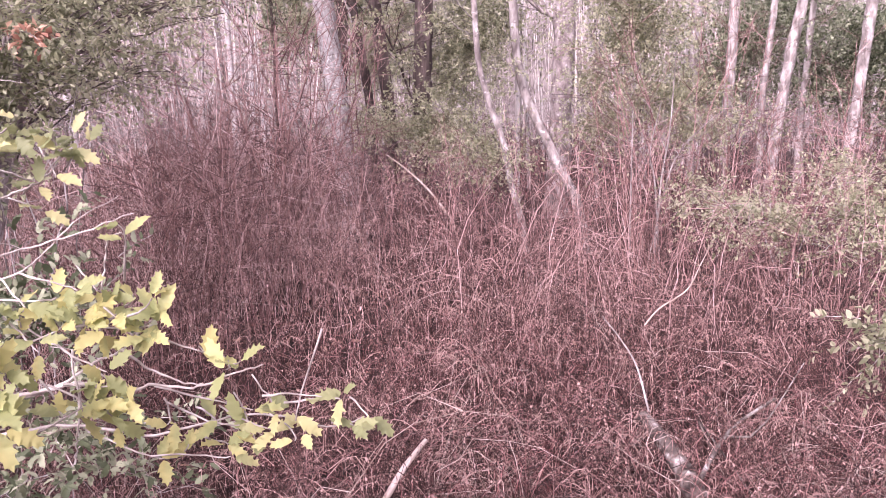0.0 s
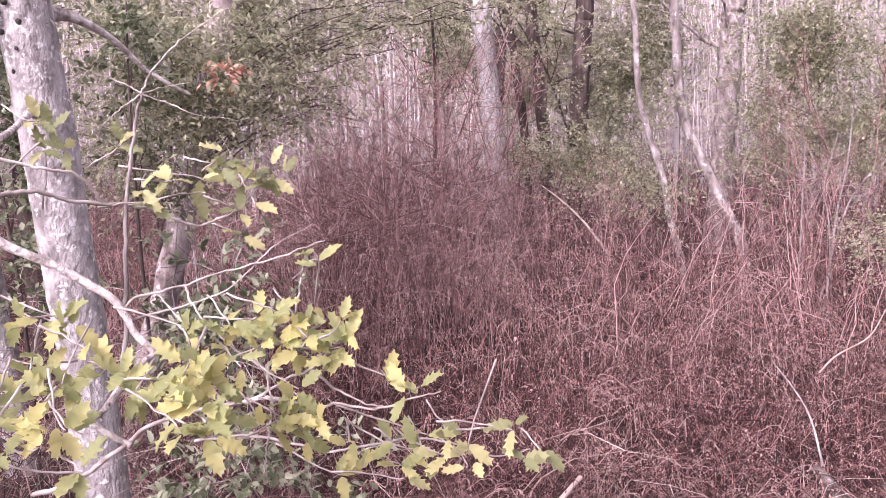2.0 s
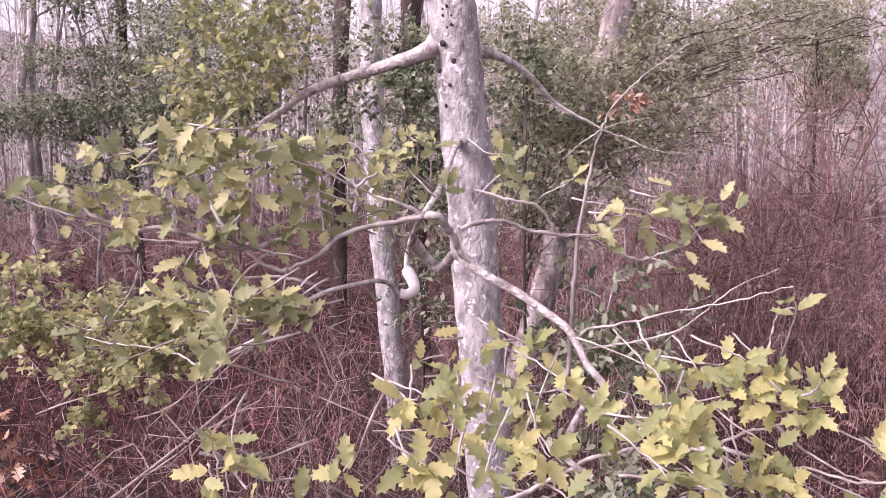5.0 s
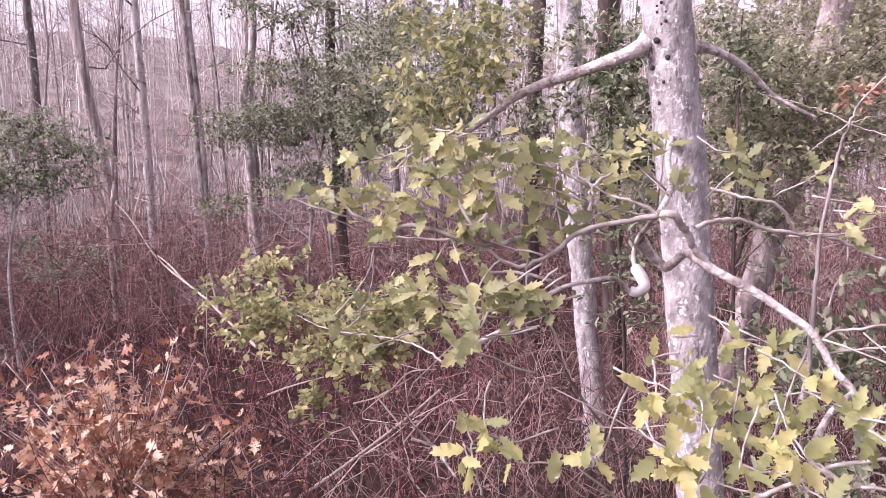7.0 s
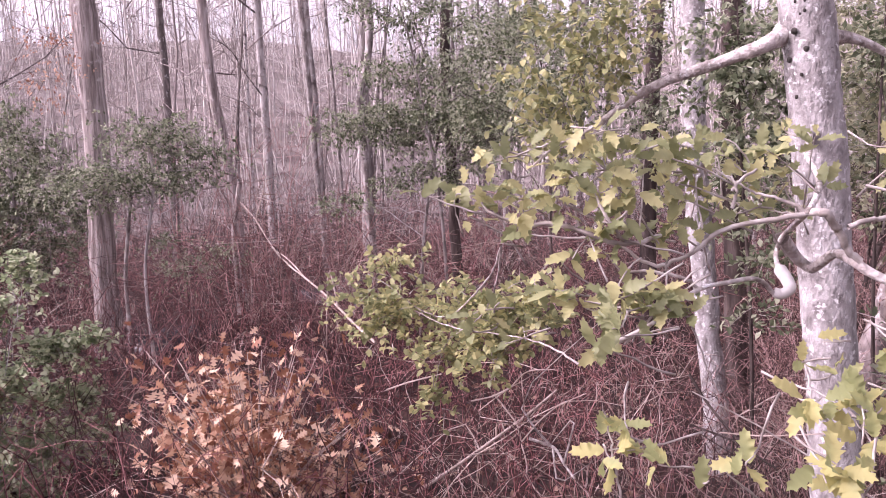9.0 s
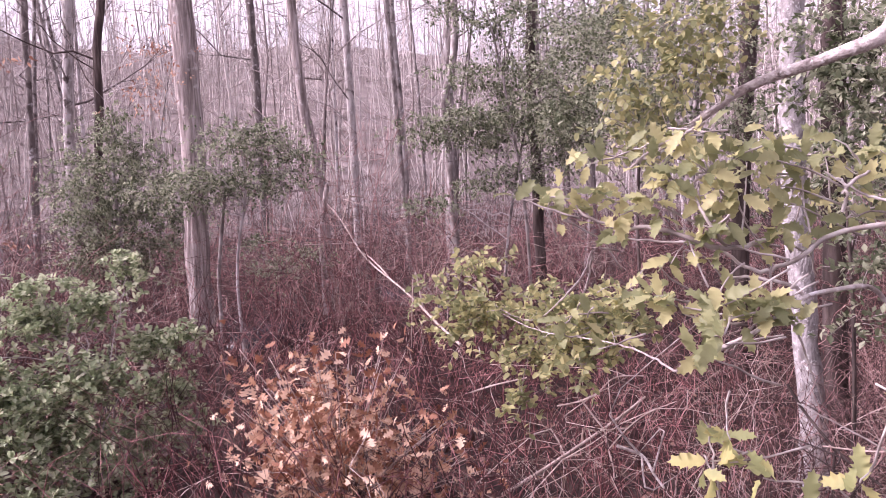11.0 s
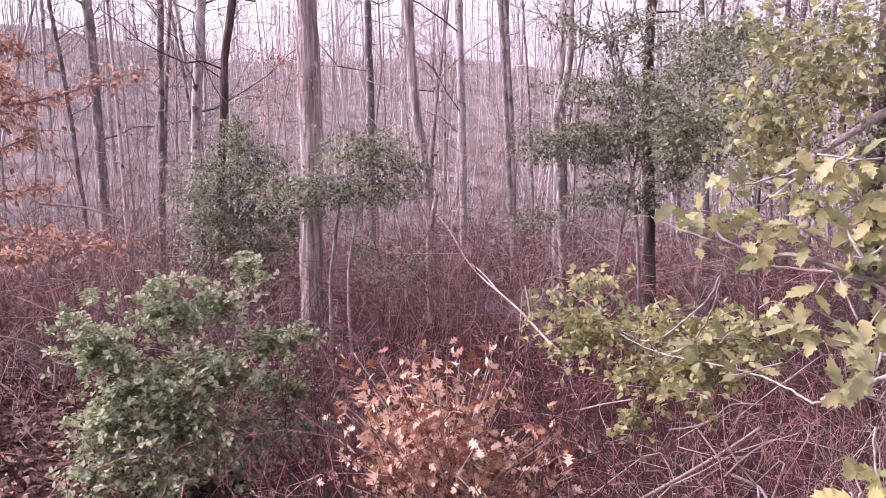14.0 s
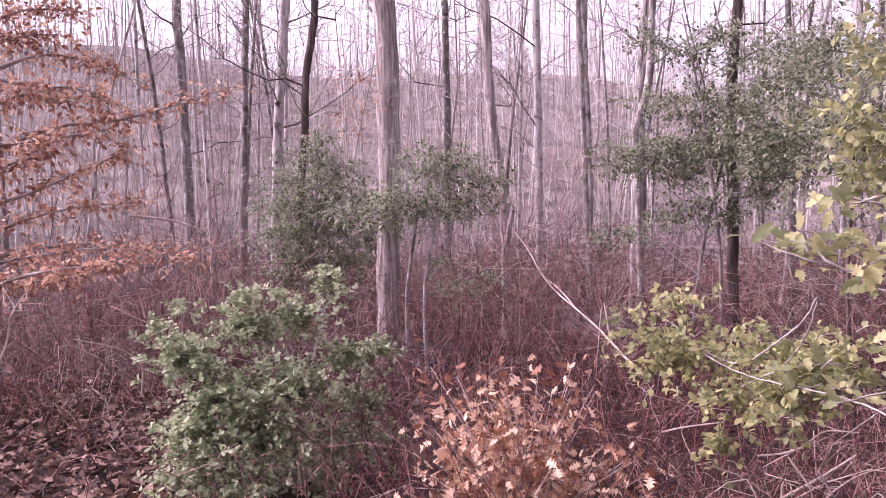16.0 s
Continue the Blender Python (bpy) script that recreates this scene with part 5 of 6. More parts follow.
evergreen("holly_tree", "green holly among dark trunks", "tree", [
    ((-1, 11.28, 2.34), (0.7, 0.6, 0.6)), ((-0.64, 10.8, 2.77), (0.7, 0.6, 0.5)), ((-2.09, 12.16, 2.93), (0.8, 0.6, 0.5)), ((-1.22, 11.26, 1.86), (0.7, 0.6, 0.4)), ((-2.51, 11.57, 2.06), (0.7, 0.6, 0.5)), ((-3.54, 11.32, 2.83), (0.6, 0.6, 0.5)), ((-2.25, 11.08, 3.4), (0.6, 0.6, 0.35)), ((-1.1, 11.22, 2.88), (0.7, 0.6, 0.5)), ((-0.74, 10.24, 3.31), (0.7, 0.6, 0.4)), ((-2.51, 10.52, 2.84), (0.5, 0.5, 0.4)), ((-2.8, 8.39, 2.91), (0.5, 0.45, 0.5)), ((-2.88, 8.37, 2.36), (0.35, 0.35, 0.3)), ((-3.89, 8.02, 2.84), (0.3, 0.3, 0.5)), ((-3.43, 8.51, 3.49), (0.7, 0.5, 0.3)), ((-2.14, 10.08, 2.46), (0.6, 0.5, 0.4)), ((-1.27, 10.2, 2.22), (0.6, 0.5, 0.5)), ((-2.65, 10.49, 2.95), (0.5, 0.5, 0.4))], 190, 0.065, M_EVERGREEN, 56, group=G)
evergreen("holly_tree", "olive-green holly with fine sprays", "tree", [
    ((0.94, 8.26, 2.28), (0.7, 0.6, 0.5)), ((1.33, 8, 1.68), (0.7, 0.6, 0.4)), ((0.72, 8.28, 1.32), (0.5, 0.5, 0.4)), ((1.58, 7.76, 1.34), (0.5, 0.5, 0.3)), ((1.04, 8.25, 2.68), (0.8, 0.6, 0.4)), ((0.68, 8.69, 1.81), (0.5, 0.5, 0.3))], 230, 0.06, M_EVERGREEN, 57, group=G)
evergreen("holly_tree", "dark green hollies behind slim trunks", "tree", [
    ((3.09, 11.93, 2.34), (1.2, 0.8, 0.8)), ((4.44, 12.04, 1.98), (1.2, 0.8, 0.8)), ((3.93, 12.73, 3.04), (1.3, 0.8, 0.8)), ((4.4, 10.45, 2.37), (1.0, 0.8, 0.9)), ((2.56, 12.05, 1.77), (0.8, 0.8, 0.6)), ((4.97, 10.21, 1.72), (1, 0.8, 0.9))], 150, 0.075, M_DARKGREEN, 58, group=G)
evergreen("holly_bush", "sprawling green bush in the briars", "bush", [
    ((1.43, 5.54, 0.86), (0.5, 0.45, 0.16)), ((1.61, 4.97, 0.78), (0.45, 0.4, 0.2)), ((2.15, 4.78, 0.97), (0.4, 0.4, 0.22)), ((1.3, 6.18, 0.9), (0.3, 0.3, 0.15)), ((2.36, 5.88, 1.07), (0.5, 0.4, 0.15)), ((2.08, 4.38, 0.75), (0.3, 0.3, 0.2))], 330, 0.05, M_EVERGREEN, 59, group=G, stem_r=0.01)
evergreen("holly_bush", "small leafy bush at the briars' edge", "bush", [((1.42, 2.6, 0.75), (0.16, 0.16, 0.2))], 700, 0.055, M_EVERGREEN, 60, group=G, stem_r=0.008, template=PLAIN)
evergreen("holly_tree", "olive holly overhanging the thicket", "tree", [
    ((-3.14, 4.46, 2.23), (0.8, 0.6, 0.5)), ((-3.29, 4.14, 1.93), (0.7, 0.6, 0.4)), ((-3.02, 4.76, 1.89), (0.45, 0.4, 0.3)), ((-3.22, 4.41, 1.67), (0.5, 0.4, 0.2)), ((-3.29, 4.37, 2.51), (0.9, 0.6, 0.4)), ((-2.97, 5.01, 2.41), (0.5, 0.5, 0.4)), ((-3.51, 3.98, 2.21), (0.7, 0.6, 0.6))], 60, 0.05, M_EVERGREEN, 61, group=G, stem_r=0.012, bark=M_DARK_BARK, foot=(-3.9, 4.3))
evergreen("holly_bush", "low dark holly leaves below the near branches", "bush", [
    ((-1.51, 1.47, 0.73), (0.25, 0.25, 0.12)), ((-1.41, 1.65, 0.58), (0.2, 0.2, 0.1)), ((-1.78, 1.78, 1.07), (0.25, 0.25, 0.25))], 420, 0.06, M_DARKGREEN, 62, group=G, stem_r=0.006, template=holly_leaf(41, 3))
evergreen("holly_bush", "low evergreen seedlings in the wood", "bush", eggs(
    [(-9.21, 0.40, 1.09, 0.26, 0.10), (-9.15, 0.58, 0.80, 0.35, 0.12), (-9.11, 0.84, 0.92, 0.26, 0.09)]), 380, 0.055, M_DARKGREEN, 63, group=G, stem_r=0.006)

evergreen("laurel_bush", "rounded glossy green bush beside the leaf litter", "bush", [
    ((-5.29, -1.84, 0.88), (0.20, 0.20, 0.17)), ((-5.38, -1.46, 1.05), (0.17, 0.17, 0.16)), ((-5.45, -1.14, 1.09), (0.15, 0.15, 0.13)), ((-5.4, -0.99, 1.28), (0.08, 0.08, 0.07)),
    ((-5.4, -1, 1.37), (0.04, 0.04, 0.04)), ((-5.38, -1.48, 1.23), (0.09, 0.09, 0.08)), ((-5.45, -1.31, 1.24), (0.08, 0.08, 0.07)), ((-5.45, -0.86, 0.82), (0.15, 0.15, 0.13)),
    ((-5.44, -0.65, 0.86), (0.09, 0.09, 0.08)), ((-5.26, -1.98, 1.07), (0.09, 0.09, 0.08)), ((-5.12, -1.61, 0.67), (0.20, 0.20, 0.18)), ((-5.2, -1.2, 0.69), (0.21, 0.21, 0.19)),
    ((-5.04, -1.37, 0.41), (0.21, 0.21, 0.19)), ((-5.1, -1.77, 0.46), (0.19, 0.19, 0.16)), ((-5.2, -0.95, 0.31), (0.17, 0.17, 0.16)), ((-5.35, -0.79, 0.54), (0.14, 0.14, 0.12)),
    ((-5.03, -1.83, 0.23), (0.16, 0.16, 0.14)), ((-5.29, -0.66, 0.33), (0.10, 0.10, 0.09)), ((-5.1, -1.06, 0.08), (0.17, 0.17, 0.15)), ((-4.98, -1.47, 0.14), (0.17, 0.17, 0.15)),
    ((-5.24, -0.62, 0.07), (0.09, 0.09, 0.08)), ((-5.28, -1.85, 1.2), (0.06, 0.06, 0.04))], 2300, 0.055, M_BUSH, 65, stems=1, stem_r=0.012, template=plain_leaf(0.3, 0.07, -0.1), per_twig=9, twig=0.1, lift=1.1)

evergreen("holly_bush", "young holly with olive leaves before the leaning trunk", "bush", [
    ((-2.5, 2.65, 1.48), (0.16, 0.16, 0.1)), ((-2.45, 2.68, 1.7), (0.2, 0.2, 0.13)), ((-2.4, 2.71, 1.92), (0.22, 0.22, 0.14)), ((-2.4, 2.83, 2.14), (0.22, 0.22, 0.13)), ((-2.77, 2.7, 1.88), (0.2, 0.2, 0.2)), ((-2.34, 3.1, 1.96), (0.22, 0.22, 0.15)), ((-2.78, 2.69, 2.26), (0.25, 0.25, 0.2))],
    520, 0.06, M_EVERGREEN, 66, group=G, stem_r=0.012)
# Side twigs of the large trunk, built apart on an added ground stem.
evergreen("sapling", "russet-leaved side twigs of the large trunk on an added stem", "sapling", [((-8.14, -0.57, 2.97), (0.2, 0.2, 0.25)), ((-8.15, -0.74, 2.6), (0.15, 0.15, 0.12))], 260, 0.055, M_BEECH, 67, stem_r=0.008, per_twig=5)


def shrub(name, label, seed, h, mat, stems=7):
    """A leafless shrub: stems that fork into twigs and twiglets."""
    r = np.random.default_rng(seed)
    ob = thing(name, label, "shrub", "leafless shrubs")
    for _ in range(stems):
        q = Pieces()
        a = r.uniform(0, 6.28)
        top = np.array([math.cos(a), math.sin(a), 0]) * h * r.uniform(0.1, 0.45) + np.array([0, 0, h * r.uniform(0.75, 1.05)])
        ln = spline([np.array([math.cos(a), math.sin(a), 0]) * 0.05, top * np.array([0.35, 0.35, 0.5]) + r.normal(size=3) * 0.08, top], 12)
        ln[1:] += np.cumsum(r.normal(size=(11, 3)) * 0.012, 0)
        q.tubes(ln[None], np.linspace(0.009, 0.0025, 12)[None], 4)
        for _ in range(9):
            i = int(r.integers(3, 11))
            e = unit(r.normal(size=3) * np.array([1, 1, 0.5]) + np.array([0, 0, 0.7])) * h * r.uniform(0.12, 0.3)
            k = np.linspace(0, 1, 5)[:, None]
            tw = ln[i] + e * k + np.cumsum(r.normal(size=(5, 3)) * 0.015, 0) * k
            q.tubes(tw[None], np.linspace(0.0035, 0.0016, 5)[None], 3)
            for _ in range(4):
                j = int(r.integers(1, 5))
                e2 = unit(e + r.normal(size=3) * h * 0.15) * h * r.uniform(0.06, 0.14)
                q.tubes((tw[j] + e2 * np.linspace(0, 1, 3)[:, None] + r.normal(size=(3, 3)) * 0.006)[None], np.linspace(0.0022, 0.0012, 3)[None], 3)
        part("stem", q, mat, ob)
    return ob


shrubs = [shrub("shrub", "leafless twiggy shrub rising over the briars", 300 + n, 1.7 + 0.3 * n, M_BRUSH_LIT) for n in range(4)]
sr = np.random.default_rng(310)
spots = [(-2.62, 4.95, 1.35), (-2.55, 5.63, 1.44), (-2.35, 6.13, 1.46), (-2.12, 6.62, 1.37), (-2.42, 3.94, 1.25), (-3.14, 6.69, 1.2), (-1.93, 7.49, 1.14), (-3.45, 6.56, 1.38), (-2.08, 4.74, 1.37), (0.84, 6.66, 1.05), (1.36, 7.39, 1.03), (2.01, 8.07, 1.01), (2.71, 8.3, 0.98),
         (3.09, 7.74, 0.97), (-2.12, 4.93, 1.58), (-1.93, 5.61, 1.55), (-2.19, 4.28, 1.54), (-9.28, -2.24, 1.1), (-8.23, -2.46, 1.16), (-9.95, 1.84, 0.69), (-8.79, 2.17, 0.72), (-9.57, 1.37, 0.66), (-10.22, 0.72, 0.73)]
for n, c in enumerate(spots):
    m = pose(c[0], c[1], float(ground_z(c[0], c[1])) - 0.03, 0, 0, sr.uniform(0, 360))
    if n < 4:
        shrubs[n].matrix_basis = m
    else:
        copy_thing(shrubs[n % 4], m)

evergreen("dead_spray", "small spray of rust-brown dead leaves on a twig", "twig", [((-1.77, 1.93, 2.02), (0.05, 0.05, 0.025))], 3000, 0.055, M_BEECH, 68, stem_r=0.004, per_twig=4, twig=0.05)

# a young oak that keeps its dry leaves
OAK = [lobed_leaf(s) for s in range(5)]
ob = thing("oak_shrub", "young oak shrub holding dry tan leaves", "shrub")
root = np.array((-4.13, -0.05, 0.31))
root[2] = float(ground_z(root[0], root[1])) - 0.03
ob.location = Vector(root)
r = np.random.default_rng(70)
sp, lp = Pieces(), [Pieces() for _ in range(2)]
for _ in range(84):
    a, h = r.uniform(0, 6.28), r.uniform(0.3, 1.0)
    w = 0.8 * math.sqrt(r.random()) * (1.15 - 0.55 * h)
    e = np.array([math.cos(a) * w, math.sin(a) * w, h * 0.98])
    sp = Pieces()
    sp.line([np.zeros(3), e * 0.5 + np.array([0, 0, 0.1 * h]), e], 0.005, 0.0018, 4, n=7)
    part("stem", sp, M_DEAD, ob)
    n = int(r.integers(14, 22))
    k = r.uniform(0.45, 1.03, (n, 1))
    at = e * k + r.normal(size=(n, 3)) * 0.07
    way = unit(r.normal(size=(n, 3)) + np.array([0, 0, -0.2]))
    for j in range(n):
        lp[0].leaves(OAK[int(r.integers(5))], at[j:j + 1], way[j:j + 1], unit(r.normal(size=(1, 3)) + np.array([[0, 0, 0.6]])), r.uniform(0.045, 0.085))
part("foliage", lp[0], M_OAK, ob)["kind"] = "stuff"

# beech boughs with russet leaves
ob = thing("beech_tree", "beech holding russet dry leaves on long boughs", "tree")
root = np.array((-7.77, -4.07, 0.9))
root[2] = float(ground_z(root[0], root[1])) - 0.05
ob.location = Vector(root)
tp, sp, lp = Pieces(), Pieces(), Pieces()
tp.line([(0, 0, 0), (0.02, 0.03, 1.5), (-0.05, 0, 3.0), (0, 0.05, 6.0)], 0.09, 0.04, 10, n=20)
for q in ([(-7.8, -4.01, 2.17), (-7.91, -3.4, 2.52), (-7.96, -2.83, 2.6), (-7.96, -2.34, 2.73), (-7.93, -1.78, 2.91)], [(-7.81, -3.98, 2.89), (-7.79, -3.42, 3.14), (-7.72, -2.95, 3.09), (-7.68, -2.71, 2.98)], [(-7.82, -3.97, 3.32), (-7.77, -3.49, 3.52), (-7.71, -3.02, 3.51)], [(-7.79, -4.03, 1.78), (-7.78, -3.47, 1.97), (-7.8, -3.05, 2.16), (-7.8, -2.61, 2.36)],
          [(-7.78, -4.05, 1.29), (-7.76, -3.54, 1.4), (-7.75, -2.83, 1.46), (-7.69, -2.1, 1.32)], [(-7.78, -4.04, 1.49), (-7.75, -3.56, 1.72), (-7.7, -3.04, 1.84), (-7.71, -2.57, 1.86)], [(-7.8, -4, 2.56), (-7.75, -3.56, 2.79), (-7.67, -3.13, 2.74)], [(-7.79, -4.02, 2.02), (-7.73, -3.63, 2.21), (-7.74, -3.26, 2.31)],
          [(-7.78, -4.05, 1.34), (-8.15, -3.62, 1.45), (-8.52, -3.06, 1.47), (-8.83, -2.54, 1.39)], [(-7.78, -4.06, 1.09), (-7.04, -3.17, 1.33), (-6.99, -2.57, 1.37)], [(-7.78, -4.05, 1.44), (-8.78, -3.62, 1.24), (-9.38, -2.87, 1.27), (-9.69, -2.19, 1.26)], [(-7.81, -3.98, 2.99), (-7.49, -3.38, 2.85), (-7.32, -2.9, 2.79), (-7.28, -2.67, 2.6)], [(-7.8, -4.01, 2.36), (-7.4, -3.33, 2.38), (-7.35, -2.78, 2.47)],
          [(-7.78, -4.06, 1.19), (-7.54, -3.56, 1.2), (-7.41, -2.98, 1.25)], [(-7.81, -3.98, 3.09), (-7.73, -3.62, 3.27), (-7.74, -3.26, 3.32)], [(-7.82, -3.96, 3.52), (-7.8, -3.4, 3.77), (-7.82, -2.99, 3.73)]):
    q = np.array(q) - root
    ln = spline(q, 16)
    sp = Pieces()
    sp.tubes(ln[None], np.linspace(0.02, 0.004, 16)[None], 5)
    for i in range(3, 16):
        for _ in range(5):
            e = unit(r.normal(size=3) * np.array([1, 1, 0.35])) * r.uniform(0.1, 0.32)
            k = np.linspace(0, 1, 4)[:, None]
            tw = ln[i] + e * k + np.array([0, 0, -0.06]) * k ** 2
            sp.tubes(tw[None], np.linspace(0.0025, 0.0012, 4)[None], 3)
            n = 5
            kk = r.uniform(0.2, 1, (n, 1))
            lp.leaves(PLAIN, ln[i] + e * kk + r.normal(size=(n, 3)) * 0.02, unit(unit(e) + r.normal(size=(n, 3)) * 0.6 + np.array([0, 0, -0.5])), unit(r.normal(size=(n, 3)) + np.array([0, 0, 0.5])), r.uniform(0.042, 0.07, n))
    part("bough", sp, M_FAR_BARK, ob)
part("trunk", tp, M_PALE_BARK, ob)
part("crown", lp, M_BEECH, ob)["kind"] = "stuff"

# ---------------------------------------------------------------- sticks, vines and logs
def stick(name, pts, r0, r1, mat, label, category="stick", group="", side=0, sides=7):
    q = Pieces()
    p = np.array(pts, float)
    o = p[0].copy()
    q.line(p - o, r0, r1, sides, n=len(p) * 5)
    rr = np.random.default_rng(len(pts) * 7 + int(abs(p[0][0]) * 100))
    for _ in range(side):
        i = rr.uniform(0.3, 0.9)
        c = spline(p - o, 20)[int(i * 19)]
        q.line([c, c + rr.normal(size=3) * 0.12, c + rr.normal(size=3) * 0.22], r1, r1 * 0.4, 4, n=6)
    ob = new(name, q.mesh(name, mat))
    ob.location = Vector(o)
    return tagged(ob, label, category, group)


stick("vine", [(-2.61, 1.31, 0.98), (-2.55, 1.33, 0.89), (-2.44, 1.33, 0.81), (-2.33, 1.33, 0.75), (-2.25, 1.37, 0.70)], 0.006, 0.004, M_DARK_BARK, "dark vine slung past the second grey trunk", "vine", side=3)
stick("fallen_branch", [(-1.84, 0.65, 1.10), (-1.76, 0.72, 1.10), (-1.65, 0.75, 1.13), (-1.54, 0.78, 1.16)], 0.0022, 0.0012, M_DEAD, "thin straight dead twig crossing the near trunk", group="dead sticks")
stick("vine", [(-4.31, 0.69, 0.88), (-4.53, 0.71, 0.90), (-4.85, 0.75, 0.92), (-5.47, 0.83, 0.97), (-6.20, 0.91, 1.01), (-7.01, 1.02, 1.03), (-7.83, 1.13, 1.10), (-8.86, 1.24, 1.32), (-9.68, 1.29, 1.48)], 0.009, 0.006, M_DEAD, "pale arching dead vine", "vine", side=4)
stick("vine", [(-6.25, 0.93, 1.00), (-6.52, 0.94, 1.06), (-6.93, 0.98, 1.10), (-7.24, 1.00, 1.12)], 0.007, 0.005, M_DEAD, "short loose strand of the dead vine", "vine")
stick("vine", [(-8.76, 1.22, 1.31), (-8.95, 1.34, 1.50), (-9.13, 1.46, 1.72)], 0.009, 0.006, M_DEAD, "upright end of the dead vine", "vine", side=2)
stick("fallen_branch", [(-0.68, 5.28, 0.82), (-0.87, 5.46, 1.02), (-1.08, 5.63, 1.18), (-1.25, 5.71, 1.29)], 0.01, 0.006, M_DEAD, "pale broken branch sticking up from the briars", group="dead sticks")
stick("fallen_branch", [(0.4, 2.38, 0.52), (0.37, 2.54, 0.65), (0.31, 2.64, 0.74), (0.24, 2.75, 0.81)], 0.0048, 0.0025, M_PALE_BARK, "pale broken stick leaning in the briars", group="dead sticks")
stick("fallen_branch", [(0.53, 2, 0.43), (0.61, 2.14, 0.47), (0.71, 2.27, 0.52), (0.88, 2.37, 0.59)], 0.009, 0.006, M_ROT, "grey fallen branch among briars", group="dead sticks", side=2)
stick("rotten_log", [(0.56, 2.1, 0.26), (0.52, 2.21, 0.34), (0.46, 2.32, 0.41), (0.39, 2.48, 0.46)], 0.046, 0.026, M_ROT, "rotten log with flaking pale bark", "log", sides=10)
stick("fallen_branch", [(-0.57, 1.76, 0.43), (-0.52, 1.89, 0.49), (-0.46, 2.04, 0.53)], 0.013, 0.009, M_DEAD, "pale fallen stick on the litter", group="dead sticks")
stick("fallen_branch", [(0.43, 2.78, 0.76), (0.49, 2.77, 0.84), (0.6, 2.75, 0.93), (0.65, 2.74, 1.04), (0.69, 2.73, 1.14)], 0.0042, 0.002, M_DEAD, "pale curved dead cane", group="dead sticks")
stick("fallen_branch", [(-3.62, 0.58, 0.31), (-3.63, 0.77, 0.37), (-3.62, 1, 0.47), (-3.6, 1.22, 0.58), (-3.61, 1.39, 0.66)], 0.01, 0.006, M_DEAD, "fallen branch leaning in red saplings", group="dead sticks", side=3)
stick("fallen_branch", [(-3.29, 0.82, 0.82), (-3.25, 0.85, 0.76), (-3.20, 0.88, 0.69), (-3.17, 0.88, 0.61), (-3.14, 0.88, 0.55), (-3.12, 0.87, 0.50)], 0.0045, 0.0028, M_DEAD, "pale forked dead branch over the log", group="dead sticks", side=2)
stick("fallen_branch", [(-3.08, 0.86, 0.67), (-3.03, 0.91, 0.65), (-3.00, 0.94, 0.63), (-2.93, 0.93, 0.59), (-2.85, 0.92, 0.56)], 0.007, 0.005, M_LIMB, "pale crooked dead branch", group="dead sticks", side=3)
stick("fallen_branch", [(-3.34, 0.73, 0.79), (-3.29, 0.81, 0.81), (-3.26, 0.88, 0.84), (-3.23, 0.96, 0.91), (-3.16, 1.06, 0.92)], 0.004, 0.003, M_DEAD, "thin pale dead branch arching over the saplings", group="dead sticks", side=3)
stick("fallen_branch", [(-3.09, 0.83, 0.66), (-3.07, 0.91, 0.74), (-3.04, 0.99, 0.80), (-2.98, 1.09, 0.85)], 0.0035, 0.002, M_DEAD, "thin dead twig rising from the crooked branch", group="dead sticks", side=3)
stick("fallen_branch", [(-3.79, 0.52, 0.77), (-3.75, 0.62, 0.80), (-3.69, 0.77, 0.83)], 0.005, 0.003, M_DEAD, "short dead stick resting in saplings", group="dead sticks", side=2)
stick("arching_cane", [(-6.67, -0.33, 0.41), (-6.98, -0.12, 0.56), (-7.36, 0.22, 0.69), (-7.62, 0.47, 0.65)], 0.006, 0.004, M_CANE, "long arching red cane", "cane", "arching canes", side=3)
stick("arching_cane", [(-6.55, -0.19, 0.42), (-6.95, 0.09, 0.58), (-7.30, 0.46, 0.60), (-7.65, 0.75, 0.60)], 0.006, 0.004, M_CANE, "long arching red cane", "cane", "arching canes", side=3)
stick("arching_cane", [(-6.05, 0.49, 0.67), (-6.22, 0.70, 0.75), (-6.43, 0.81, 0.90), (-6.54, 0.84, 0.97)], 0.005, 0.003, M_CANE, "long arching red cane", "cane", "arching canes", side=2)
stick("fallen_branch", [(-12.07, -3.62, 1.67), (-12.18, -3.07, 1.59), (-12.25, -2.62, 1.42)], 0.02, 0.014, M_DEAD, "pale dead limb hung across thin trunks", group="dead sticks")
stick("fallen_branch", [(-6.23, -2.31, 0.49), (-6.23, -2.3, 0.69), (-6.2, -2.43, 0.83), (-6.13, -2.72, 0.93)], 0.008, 0.004, M_DEAD, "pale bent dead stem", group="dead sticks", side=2)
stick("fallen_branch", [(-5.05, -2.8, 1), (-5.07, -2.76, 1.12), (-5.07, -2.74, 1.25), (-5.1, -2.67, 1.37)], 0.007, 0.003, M_DEAD, "pale bent dead stem", group="dead sticks", side=2)

# ---------------------------------------------------------------- briars, saplings and litter
def spread(n, box, keep, r):
    x, y = r.uniform(box[0], box[1], n), r.uniform(box[2], box[3], n)
    k = keep(x, y) > r.random(n)
    return x[k], y[k]


